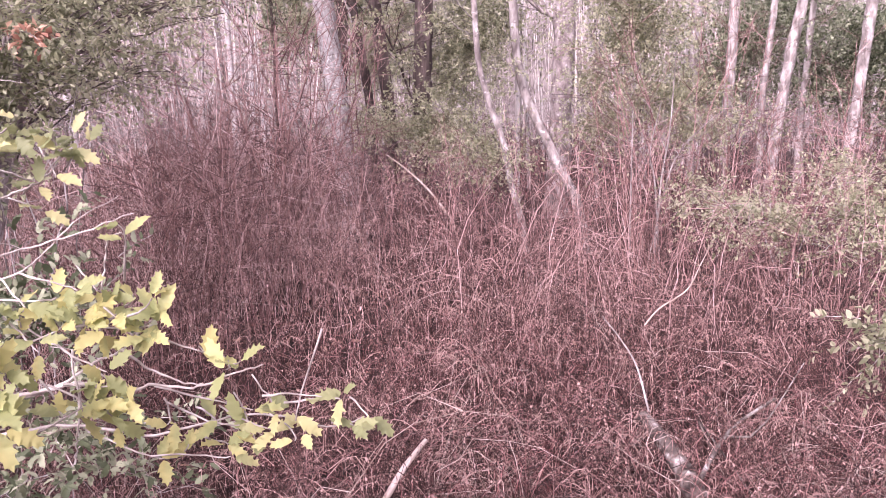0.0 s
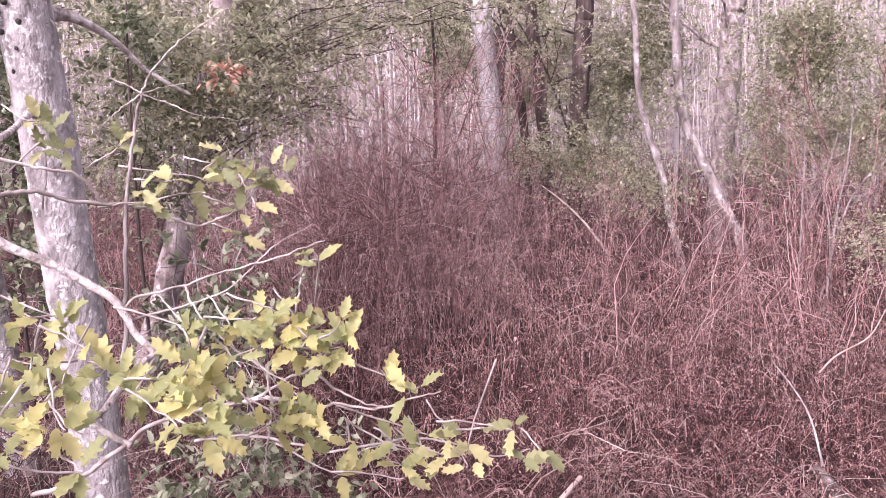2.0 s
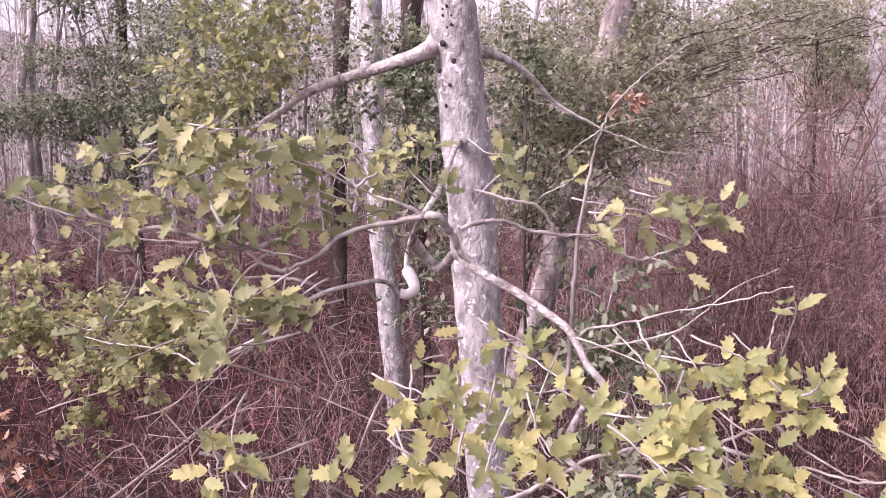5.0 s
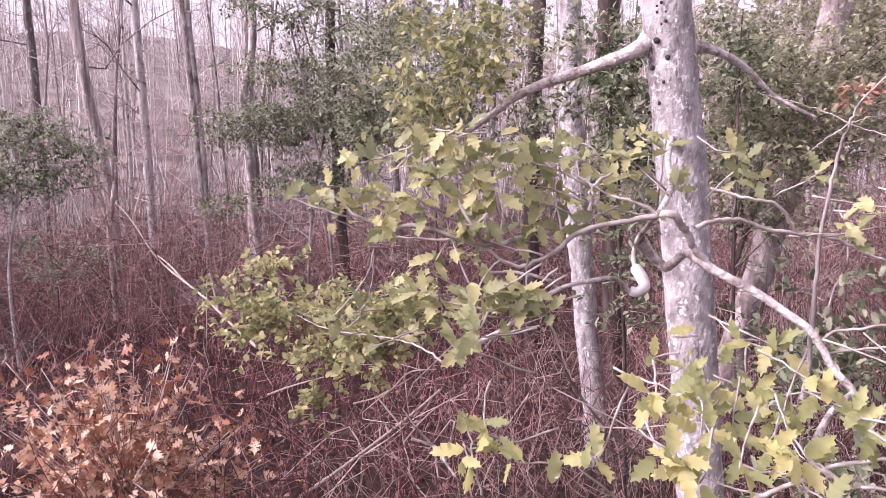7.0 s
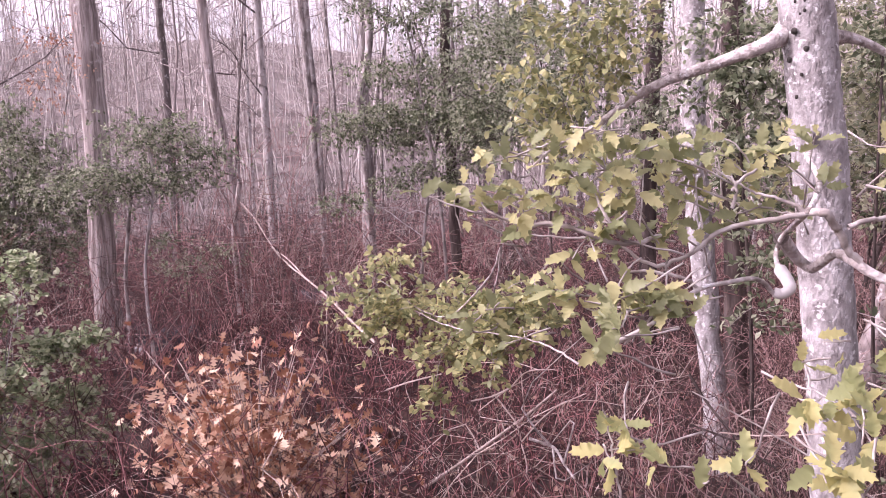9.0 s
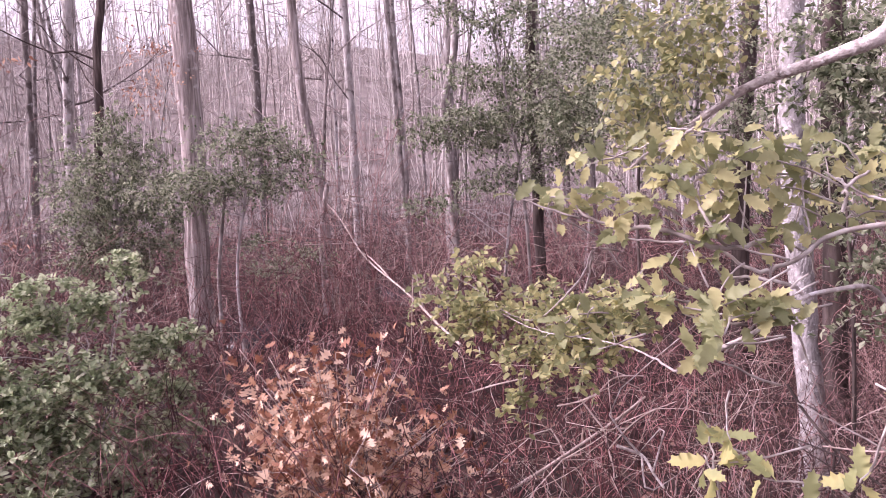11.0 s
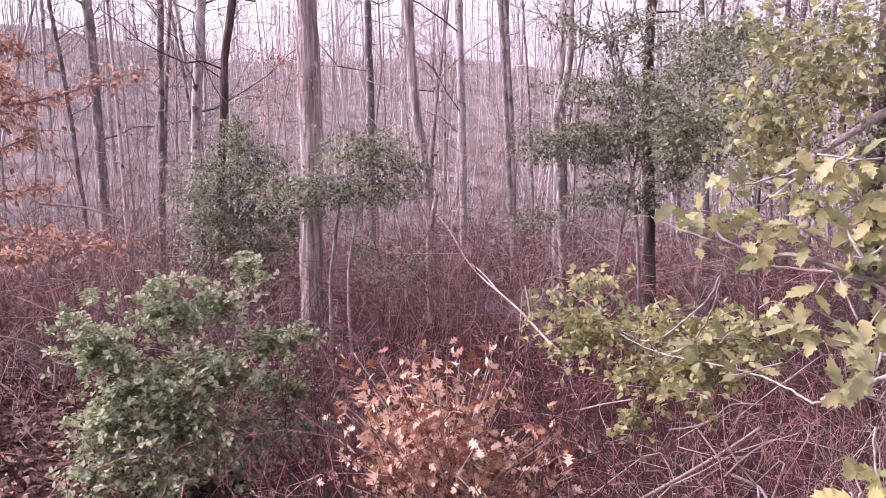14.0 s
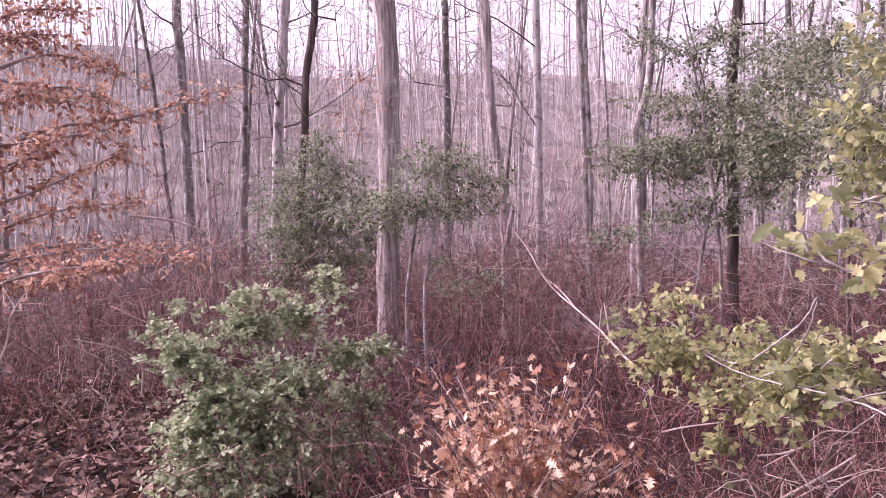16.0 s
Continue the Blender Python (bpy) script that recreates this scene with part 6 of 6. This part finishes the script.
def canes(x, y, h, reach, rad, r, sides=3, n=9, twigs=3, droop=0.35, twig_len=0.3, wobble=0.03, curl=0.0):
    """Arching canes: rise h, lean out by reach, hang at the tip; with side twigs."""
    m = len(x)
    s = np.linspace(0, 1, n)[None, :]
    a = r.uniform(0, 2 * math.pi, m)
    hz = (s ** 1.7) * reach[:, None]
    zz = h[:, None] * (1.25 * s - 0.25 * s ** 2) - droop * reach[:, None] * s ** 4
    p = np.stack([x[:, None] + np.cos(a)[:, None] * hz, y[:, None] + np.sin(a)[:, None] * hz, ground_z(x, y)[:, None] - 0.02 + zz], -1)
    p[:, 1:] += np.cumsum(r.normal(size=(m, n - 1, 3)) * wobble, 1) * np.array([1, 1, 0.5])
    out = Pieces()
    out.tubes(p, rad[:, None] * (1.1 - 0.75 * s), sides)
    out.tips = [p[:, -1], p[:, -2]]
    for _ in range(twigs):
        i = r.integers(2, n - 1, m)
        o = p[np.arange(m), i]
        d = unit(r.normal(size=(m, 3)) * np.array([1, 1, 0.6]) + np.array([0, 0, 0.35])) * (twig_len * r.uniform(0.4, 1.3, m))[:, None]
        k = np.linspace(0, 1, 3)[None, :, None]
        q = o[:, None] + d[:, None] * k + np.array([0, 0, -0.55 * twig_len]) * k ** 2.5
        q[:, 1:] += np.cumsum(r.normal(size=(m, 2, 3)) * (0.015 + curl * 1.25), 1)
        out.tips.append(q[:, -1])
        out.tubes(q, rad[:, None] * 0.6 * (1 - 0.6 * np.linspace(0, 1, 3)[None]), 3)
    return out


def spikes(at, r, leaf=0.012, per=7, long=1.0):
    """Dry one-sided flower spikes: short arching stalks with a comb of husks hanging from them."""
    m = len(at)
    a = r.uniform(0, 2 * math.pi, m)
    ln = r.uniform(0.05, 0.12, m) * long
    out = Pieces()
    s = np.linspace(0, 1, 5)
    flat = np.sin(s * 1.7)[None] * ln[:, None] * 0.8
    rise = (0.55 * np.sin(s * 2.6) - 0.7 * s ** 2)[None] * ln[:, None]
    way = np.stack([np.cos(a), np.sin(a)], -1)
    p = np.concatenate([at[:, None, :2] + way[:, None] * flat[..., None], at[:, None, 2:] + rise[..., None]], -1)
    out.tubes(p, np.linspace(0.0017, 0.0009, 5)[None].repeat(m, 0), 3)
    for i in range(per):
        k = 0.6 + 3.4 * i / per
        j, f = int(k), k - int(k)
        o = p[:, j] * (1 - f) + p[:, j + 1] * f
        d = unit(r.normal(size=(m, 3)) * 0.25 + np.concatenate([way * 0.4, np.full((m, 1), -0.9)], 1))
        out.leaves(TINY, o, d, unit(r.normal(size=(m, 3))), leaf * r.uniform(0.6, 1.3, m))
    return out


def azimuth(x, y):
    return np.degrees(np.arctan2(-(x + 0.2), y + 0.8))


def in_briars(x, y):
    az, d = azimuth(x, y), np.hypot(x + 0.2, y + 0.8)
    edge = 9.0 - 1.2 * np.clip((az - 10) / 20, 0, 1)
    thin = np.where((az > 9) & (d > 3.5), 0.6, 1.0)
    return ((az < 41) & (d > 2.2) & (d < edge) & (az > -34)) * thin * np.clip(1.4 - d / 7, 0.26, 1)


br = np.random.default_rng(80)
bx, by = spread(28500, (-6.5, 6.5, 1.2, 8.5), in_briars, br)
baz, bd = azimuth(bx, by), np.hypot(bx + 0.2, by + 0.8)
bh = (0.53 + 0.47 * np.clip((bd - 3) / 4, 0, 1) + 0.75 / (1 + np.exp(-(baz - 9) / 4)) * np.clip((bd - 3.4) / 2, 0, 1) + 0.35 * np.clip((bd - 5.5) / 2.5, 0, 1) * np.clip((9 - baz) / 6, 0, 1)) * br.uniform(0.5, 1.25, len(bx))
# Front canes get the shade-dark colour, the others the lightened one.
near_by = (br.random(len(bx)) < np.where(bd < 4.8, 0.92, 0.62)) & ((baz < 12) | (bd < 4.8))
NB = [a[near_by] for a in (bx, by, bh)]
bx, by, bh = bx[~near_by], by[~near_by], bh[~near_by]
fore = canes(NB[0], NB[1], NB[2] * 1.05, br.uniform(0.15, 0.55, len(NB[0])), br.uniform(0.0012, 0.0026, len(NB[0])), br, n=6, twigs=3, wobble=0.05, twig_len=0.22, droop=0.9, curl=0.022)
stuff("shade_dark_briars", fore, M_CANE_SHADED, "red-brown briar canes along the thicket's front, darkened as shade", "briars")
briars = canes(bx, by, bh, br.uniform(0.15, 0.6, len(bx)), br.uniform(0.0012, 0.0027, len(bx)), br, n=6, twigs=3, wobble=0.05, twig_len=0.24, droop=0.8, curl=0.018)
tips = np.concatenate(briars.tips + fore.tips)
td = np.hypot(tips[:, 0] + 0.2, tips[:, 1] + 0.8)
tips = tips[(br.random(len(tips)) < np.clip(1.3 - td / 5.0, 0.0, 0.42)) & (td > 1.9)]
far_tips = np.concatenate(briars.tips)
td = np.hypot(far_tips[:, 0] + 0.2, far_tips[:, 1] + 0.8)
far_tips = far_tips[(br.random(len(far_tips)) < 0.3) & (td > 3.9) & (azimuth(far_tips[:, 0], far_tips[:, 1]) > -2)]
# Far sprays take the lightened twig colour.
stuff("dry_sprays", spikes(far_tips, br, 0.017, 5, 1.8), M_BRUSH_LIT, "arching dry pinkish sprays on the taller briars", "dry flowers")
stuff("dry_flower_spikes", spikes(tips, br, 0.012, 10, 1.6), M_RACEME, "arching dry brown flower spikes on the briar shrubs", "dry flowers")
stuff("briar_thicket", briars, M_BRUSH_LIT,
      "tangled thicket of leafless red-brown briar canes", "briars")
# Dark stems added low down to deepen the shaded gaps.
nx, ny = spread(3600, (-2.6, 2.8, 1.0, 4.8), lambda x, y: ((np.hypot(x + 0.2, y + 0.8) > 2.1) & (np.hypot(x + 0.2, y + 0.8) < 5.0) & (azimuth(x, y) < 34) & (azimuth(x, y) > -34)) * 1.0, br)
stuff("low_tangle", canes(nx, ny, br.uniform(0.15, 0.6, len(nx)), br.uniform(0.1, 0.4, len(nx)), br.uniform(0.001, 0.0024, len(nx)), br, n=6, twigs=2, wobble=0.04, twig_len=0.2, droop=0.6), M_WAND,
      "low tangle of stems under the briars, dark as shade", "briars")
tx, ty = spread(1800, (-5, 6.5, 3.0, 8.8), lambda x, y: in_briars(x, y) * (np.hypot(x + 0.2, y + 0.8) > 4.4), br)
stuff("tall_canes", canes(tx, ty, br.uniform(0.9, 1.7, len(tx)), br.uniform(0.1, 0.7, len(tx)), br.uniform(0.002, 0.0042, len(tx)), br, sides=3, twigs=6, twig_len=0.35, curl=0.02), M_BRUSH_LIT,
      "taller leafless canes rising over the thicket", "briars")
px, py = spread(240, (-6, 6, 1.3, 7.5), in_briars, br)
stuff("pale_canes", canes(px, py, br.uniform(0.4, 1.1, len(px)), br.uniform(0.3, 0.9, len(px)), br.uniform(0.0013, 0.0028, len(px)), br, twigs=2), M_DEAD,
      "pale dead canes lying in the thicket", "briars")
# The bank's colour is lightened to make up for its inner shade.
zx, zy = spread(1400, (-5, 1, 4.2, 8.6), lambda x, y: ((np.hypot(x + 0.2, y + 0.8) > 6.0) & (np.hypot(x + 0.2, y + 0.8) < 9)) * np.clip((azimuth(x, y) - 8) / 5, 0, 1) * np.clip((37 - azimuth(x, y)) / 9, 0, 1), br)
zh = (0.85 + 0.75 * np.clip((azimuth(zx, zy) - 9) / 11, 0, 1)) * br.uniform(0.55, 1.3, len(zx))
stuff("brush_bank", canes(zx, zy, zh, br.uniform(0.2, 1.0, len(zx)), br.uniform(0.0025, 0.0055, len(zx)), br, twigs=3, twig_len=0.4, n=7, wobble=0.08, curl=0.04), M_BANK_LIT,
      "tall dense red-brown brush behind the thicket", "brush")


def in_saplings(x, y):
    az, d = azimuth(x, y), np.hypot(x + 0.2, y + 0.8)
    return ((az >= 34) & (az < 115) & (d > 3.0) & (d < 14)) * np.where((az > 93) & (d < 7), 0.07, 1) * np.clip(1.5 - d / 8, 0.2, 1)


wx, wy = spread(12000, (-14, -1.5, -4.5, 8.5), in_saplings, br)
grey = azimuth(wx, wy) < br.uniform(46, 60, len(wx))
for name, k, mat, label in (("brown_saplings", grey, M_TANGLE, "dense thin grey-brown stems behind the holly"), ("red_saplings", ~grey, M_WAND, "dense thin red-brown saplings of the wet wood")):
    n = int(k.sum())
    stuff(name, canes(wx[k], wy[k], br.uniform(0.35, 1.0, n), br.uniform(0.03, 0.4, n), br.uniform(0.0016, 0.0042, n), br, n=6, twigs=3, twig_len=0.26, droop=0.25, wobble=0.055, curl=0.035), mat, label, "saplings")
wx, wy = spread(900, (-14, -2.5, -5, 8.5), in_saplings, br)
ax, ay = spread(2300, (-16, -2.5, -5, 11), lambda x, y: ((azimuth(x, y) > 30) & (np.hypot(x, y + 0.8) > 6) & (np.hypot(x, y + 0.8) < 15)) * 1.0, br)
k = len(ax) // 4
stuff("arching_brush", canes(ax[:k], ay[:k], br.uniform(0.5, 1.8, k), br.uniform(0.4, 1.6, k), br.uniform(0.002, 0.0045, k), br, twigs=7, twig_len=0.5, wobble=0.08, curl=0.04), M_DEAD,
      "pale arching leafless brush in the wood", "brush")
ax, ay = ax[k:], ay[k:]
k = len(ax)
stuff("brown_brush", canes(ax, ay, br.uniform(0.4, 1.7, k), br.uniform(0.3, 1.6, k), br.uniform(0.002, 0.005, k), br, twigs=7, twig_len=0.45, wobble=0.09, curl=0.05), M_CANE,
      "tangled reddish-brown leafless brush in the wood", "brush")
kx, ky = br.uniform(-3.6, -1.6, 90), br.uniform(0.4, 2.6, 90)
stuff("dry_twigs", canes(kx, ky, br.uniform(0.4, 1.25, 90), br.uniform(0.2, 0.9, 90), br.uniform(0.0011, 0.0022, 90), br, sides=4, n=14, twigs=8, twig_len=0.25, wobble=0.045), M_DEAD,
      "thin pale dead twigs below the holly", "twigs")
stuff("dead_twigs", canes(wx, wy, br.uniform(0.2, 0.9, len(wx)), br.uniform(0.3, 1.0, len(wx)), br.uniform(0.002, 0.005, len(wx)), br, twigs=4, twig_len=0.35, wobble=0.03), M_DEAD,
      "grey dead brush between the saplings", "brush")
kx, ky = br.uniform(-0.6, 1.7, 120), br.uniform(1.9, 2.8, 120)
stuff("broken_twigs", canes(kx, ky, br.uniform(0.2, 0.62, 120), br.uniform(0.15, 0.6, 120), br.uniform(0.001, 0.0024, 120), br, sides=4, n=12, twigs=6, twig_len=0.22, wobble=0.03, curl=0.01), M_DEAD,
      "pale broken twigs lying at the briars' edge", "twigs")
lx, ly = br.uniform(-10, 4, 14000), br.uniform(-5, 7, 14000)
k = (np.hypot(lx + 0.2, ly + 0.8) > 1.5) & (np.hypot(lx + 0.2, ly + 0.8) < 10.5) & (ly > -1.2 + 0.45 * (lx + 0.4))
lx, ly = np.concatenate([lx[k], br.uniform(-8.5, -4.2, 6500)]), np.concatenate([ly[k], br.uniform(-4.2, -1.4, 6500)])
lx, ly = np.concatenate([lx, br.uniform(-4, 4, 5000)]), np.concatenate([ly, br.uniform(-5, 1.6, 5000)])
k = br.permutation(len(lx))
lx, ly = lx[k], ly[k]
lit = Pieces()
m = len(lx)
for a, b, tmpl in ((0, m // 9, OAK[1]), (m // 9, m, PLAIN)):
    n = b - a
    lit.leaves(tmpl, np.stack([lx[a:b], ly[a:b], ground_z(lx[a:b], ly[a:b]) + br.uniform(0.005, 0.045, n)], -1), unit(br.normal(size=(n, 3)) * np.array([1, 1, 0.3])),
               unit(br.normal(size=(n, 3)) * 0.6 + np.array([0, 0, 1.0])), br.uniform(0.04, 0.09, n))
stuff("leaf_litter", lit, M_LITTER, "fallen brown leaves covering the woodland floor", "leaf litter")

bl = Pieces()
n = 1500
ox, oy = br.uniform(-7.5, -3.2, n), br.uniform(-4.0, -1.0, n)
for a, b, tmpl in ((0, 700, OAK[0]), (700, n, OAK[3])):
    m = b - a
    bl.leaves(tmpl, np.stack([ox[a:b], oy[a:b], ground_z(ox[a:b], oy[a:b]) + br.uniform(0.02, 0.06, m)], -1), unit(br.normal(size=(m, 3)) * np.array([1, 1, 0.2])),
              unit(br.normal(size=(m, 3)) * 0.45 + np.array([0, 0, 1.0])), br.uniform(0.07, 0.13, m))
stuff("oak_leaf_litter", bl, M_LITTER, "large curled oak leaves lying on the litter", "leaf litter")

cl = Pieces()
hx, hy = spread(260, (-6, 5, 1.5, 8), in_briars, br)
n = len(hx)
for a, b, tmpl in ((0, n // 2, OAK[2]), (n // 2, n, OAK[4])):
    m = b - a
    cl.leaves(tmpl, np.stack([hx[a:b], hy[a:b], ground_z(hx[a:b], hy[a:b]) + br.uniform(0.15, 0.75, m)], -1), unit(br.normal(size=(m, 3))), unit(br.normal(size=(m, 3))), br.uniform(0.02, 0.045, m))
stuff("caught_leaves", cl, M_LITTER, "dry leaves caught in the briars", "leaves")

# ---------------------------------------------------------------- the wood behind
fr = np.random.default_rng(90)


def woods(count, d0, d1, rmin, rmax, hmin, hmax, branches, twigs, az0=-36, az1=118, seg=7, sides=5, thin=0.006):
    out = Pieces()
    az = np.radians(fr.uniform(az0, az1, count))
    d = np.sqrt(fr.uniform(d0 ** 2, d1 ** 2, count))
    x, y = -0.2 - np.sin(az) * d, -0.8 + np.cos(az) * d
    h, rad = fr.uniform(hmin, hmax, count), fr.uniform(rmin, rmax, count) ** 1.0
    s = np.linspace(0, 1, seg)[None, :]
    lean = fr.normal(size=(count, 2)) * 0.05
    p = np.stack([x[:, None] + lean[:, :1] * h[:, None] * s, y[:, None] + lean[:, 1:] * h[:, None] * s, ground_z(x, y)[:, None] - 0.1 + h[:, None] * s], -1)
    p[:, 1:, :2] += np.cumsum(fr.normal(size=(count, seg - 1, 2)) * 0.008, 1) * h[:, None, None]
    out.tubes(p, rad[:, None] * (1 - 0.75 * s), sides)
    for _ in range(branches):
        u = fr.uniform(0.2, 0.97, count) * (seg - 1.001)
        i = u.astype(int)
        f = (u - i)[:, None]
        o = p[np.arange(count), i] * (1 - f) + p[np.arange(count), i + 1] * f
        d3 = unit(fr.normal(size=(count, 3)) * np.array([1, 1, 0.4]) + np.array([0, 0, 0.6]))
        ln = h * fr.uniform(0.06, 0.2, count)
        kk = np.linspace(0, 1, 4)[None, :, None]
        q = o[:, None] + d3[:, None] * ln[:, None, None] * kk + np.array([0, 0, 0.3]) * ln[:, None, None] * kk ** 2
        q[:, 1:] += np.cumsum(fr.normal(size=(count, 3, 3)) * 0.06, 1) * ln[:, None, None]
        out.tubes(q, np.maximum(rad * 0.22, thin * 1.4)[:, None] * (1 - 0.6 * np.linspace(0, 1, 4)[None]), 3)
        for _ in range(twigs):
            j = fr.integers(1, 4, count)
            o2 = q[np.arange(count), j]
            e = unit(d3 + fr.normal(size=(count, 3)) * 0.6) * (ln * fr.uniform(0.3, 0.8, count))[:, None]
            out.tubes(o2[:, None] + e[:, None] * np.linspace(0, 1, 2)[None, :, None], np.maximum(rad * 0.1, thin)[:, None] * np.array([[1, 0.6]]), 3)
    return out


def thickets(count, d0, d1, hmin, hmax, rad, lean=0.32):
    """Fine upright brush that fills the far slopes."""
    out = Pieces()
    az = np.radians(fr.uniform(-36, 118, count))
    d = np.sqrt(fr.uniform(d0 ** 2, d1 ** 2, count))
    x, y = -0.2 - np.sin(az) * d, -0.8 + np.cos(az) * d
    h = fr.uniform(hmin, hmax, count)
    tip = np.stack([x + fr.normal(size=count) * h * lean, y + fr.normal(size=count) * h * lean, ground_z(x, y) + h], -1)
    foot = np.stack([x, y, ground_z(x, y) - 0.1], -1)
    mid = (foot + tip) / 2 + fr.normal(size=(count, 3)) * h[:, None] * 0.28 * lean
    out.tubes(np.stack([foot, mid, tip], 1), rad * fr.uniform(0.5, 1.3, count)[:, None] * np.array([[1, 0.8, 0.3]]), 3)
    return out


# Haze over the far wood is put into its paled bark colours.
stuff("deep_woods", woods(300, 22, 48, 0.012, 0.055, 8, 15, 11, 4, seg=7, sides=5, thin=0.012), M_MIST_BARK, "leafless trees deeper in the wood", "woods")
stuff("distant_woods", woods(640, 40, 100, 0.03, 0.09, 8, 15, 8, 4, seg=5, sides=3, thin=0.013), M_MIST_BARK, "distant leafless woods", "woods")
stuff("far_brush", thickets(7000, 30, 110, 1.0, 6.5, 0.018, 0.5), M_MIST_BARK, "leafless brush on the far slope, paled for haze", "brush")
stuff("far_poles", thickets(2000, 24, 90, 4.0, 11.0, 0.024, 0.1), M_HAZE_POLE, "thin poles of the far wood, paled for haze", "woods")

# the open wood: six kinds of tree, copied
kinds = []
for n in range(6):
    h = 9.0 + n
    lean = fr.normal(size=2) * 0.6
    kinds.append(trunk_tree([(0, 60, -3), (lean[0] * 0.3, 60 + lean[1] * 0.3, h * 0.3 - 3), (lean[0], 60 + lean[1], h * 0.65 - 3), (lean[0] * 1.2, 60 + lean[1], h - 3)], 0.022 + 0.009 * n, 0.012, M_WOOD_BARK,
                            "slim leafless tree of the open wood", "tree", "open wood trees", branches=14, length=1.9, seed=200 + n, lo=0.2, sides=6, joined=True, twigs=2))
count = 0
while count < 105:
    az = math.radians(fr.uniform(-34, 114))
    d = math.sqrt(fr.uniform(12 ** 2, 25 ** 2))
    x, y = -0.2 - math.sin(az) * d, -0.8 + math.cos(az) * d
    m = pose(x, y, float(ground_z(x, y)) - 0.05, fr.normal() * 1.2, fr.normal() * 1.2, fr.uniform(0, 360))
    if count < 6:
        kinds[count].matrix_basis = m
    else:
        copy_thing(kinds[count % 6], m)
    count += 1
az = np.radians(fr.uniform(-36, 118, 4600))
d = np.sqrt(fr.uniform(8.0 ** 2, 30 ** 2, 4600))
ux, uy = -0.2 - np.sin(az) * d, -0.8 + np.cos(az) * d
k = np.hypot(ux, uy + 0.8) < 14
nx, ny = ux[k], uy[k]
stuff("dark_brush", canes(nx, ny, fr.uniform(0.5, 1.7, len(nx)), fr.uniform(0.1, 0.9, len(nx)), fr.uniform(0.003, 0.007, len(nx)), fr, twigs=5, twig_len=0.5, n=6, wobble=0.06, curl=0.03), M_WAND,
      "dark red leafless brush between the trunks", "brush")
ux, uy = ux[~k], uy[~k]
stuff("understorey", canes(ux, uy, fr.uniform(0.6, 2.4, len(ux)), fr.uniform(0.1, 0.9, len(ux)), fr.uniform(0.004, 0.01, len(ux)), fr, twigs=3, twig_len=0.6, n=6, wobble=0.05), M_FAR_BARK,
      "leafless brush under the trees", "brush")

# shallow water glinting between the stems
M_WATER = material("swamp_water", [(0.03, 0.03, 0.035), (0.06, 0.055, 0.06)], 0.08, 4, 3)
for (wx0, wy0), sx, sy in (((-10.4, 2.9), 1.3, 0.7), ((-9.6, 0.3), 0.9, 0.5), ((-9.2, 4.2), 1.0, 0.6)):
    q = Pieces()
    n = 28
    a = np.linspace(0, 2 * math.pi, n, endpoint=False)
    rr = 1 + 0.18 * np.sin(3 * a + wx0) + 0.1 * np.sin(5 * a + wy0)
    z = float(ground_z(wx0, wy0)) + 0.07
    top = np.stack([wx0 + np.cos(a) * sx * rr, wy0 + np.sin(a) * sy * rr, np.full(n, z)], -1)
    low = np.stack([wx0 + np.cos(a) * sx * rr, wy0 + np.sin(a) * sy * rr, np.full(n, z - 0.25)], -1)
    i = np.arange(n)
    q.add(np.concatenate([top, low, [[wx0, wy0, z]]]), np.stack([i + n, np.roll(i, -1) + n, np.roll(i, -1), i], -1), np.stack([i, np.roll(i, -1), np.full(n, 2 * n)], -1))
    tagged(new("water", q.mesh("water", M_WATER)), "shallow dark swamp puddle between saplings", "water", kind="structure")
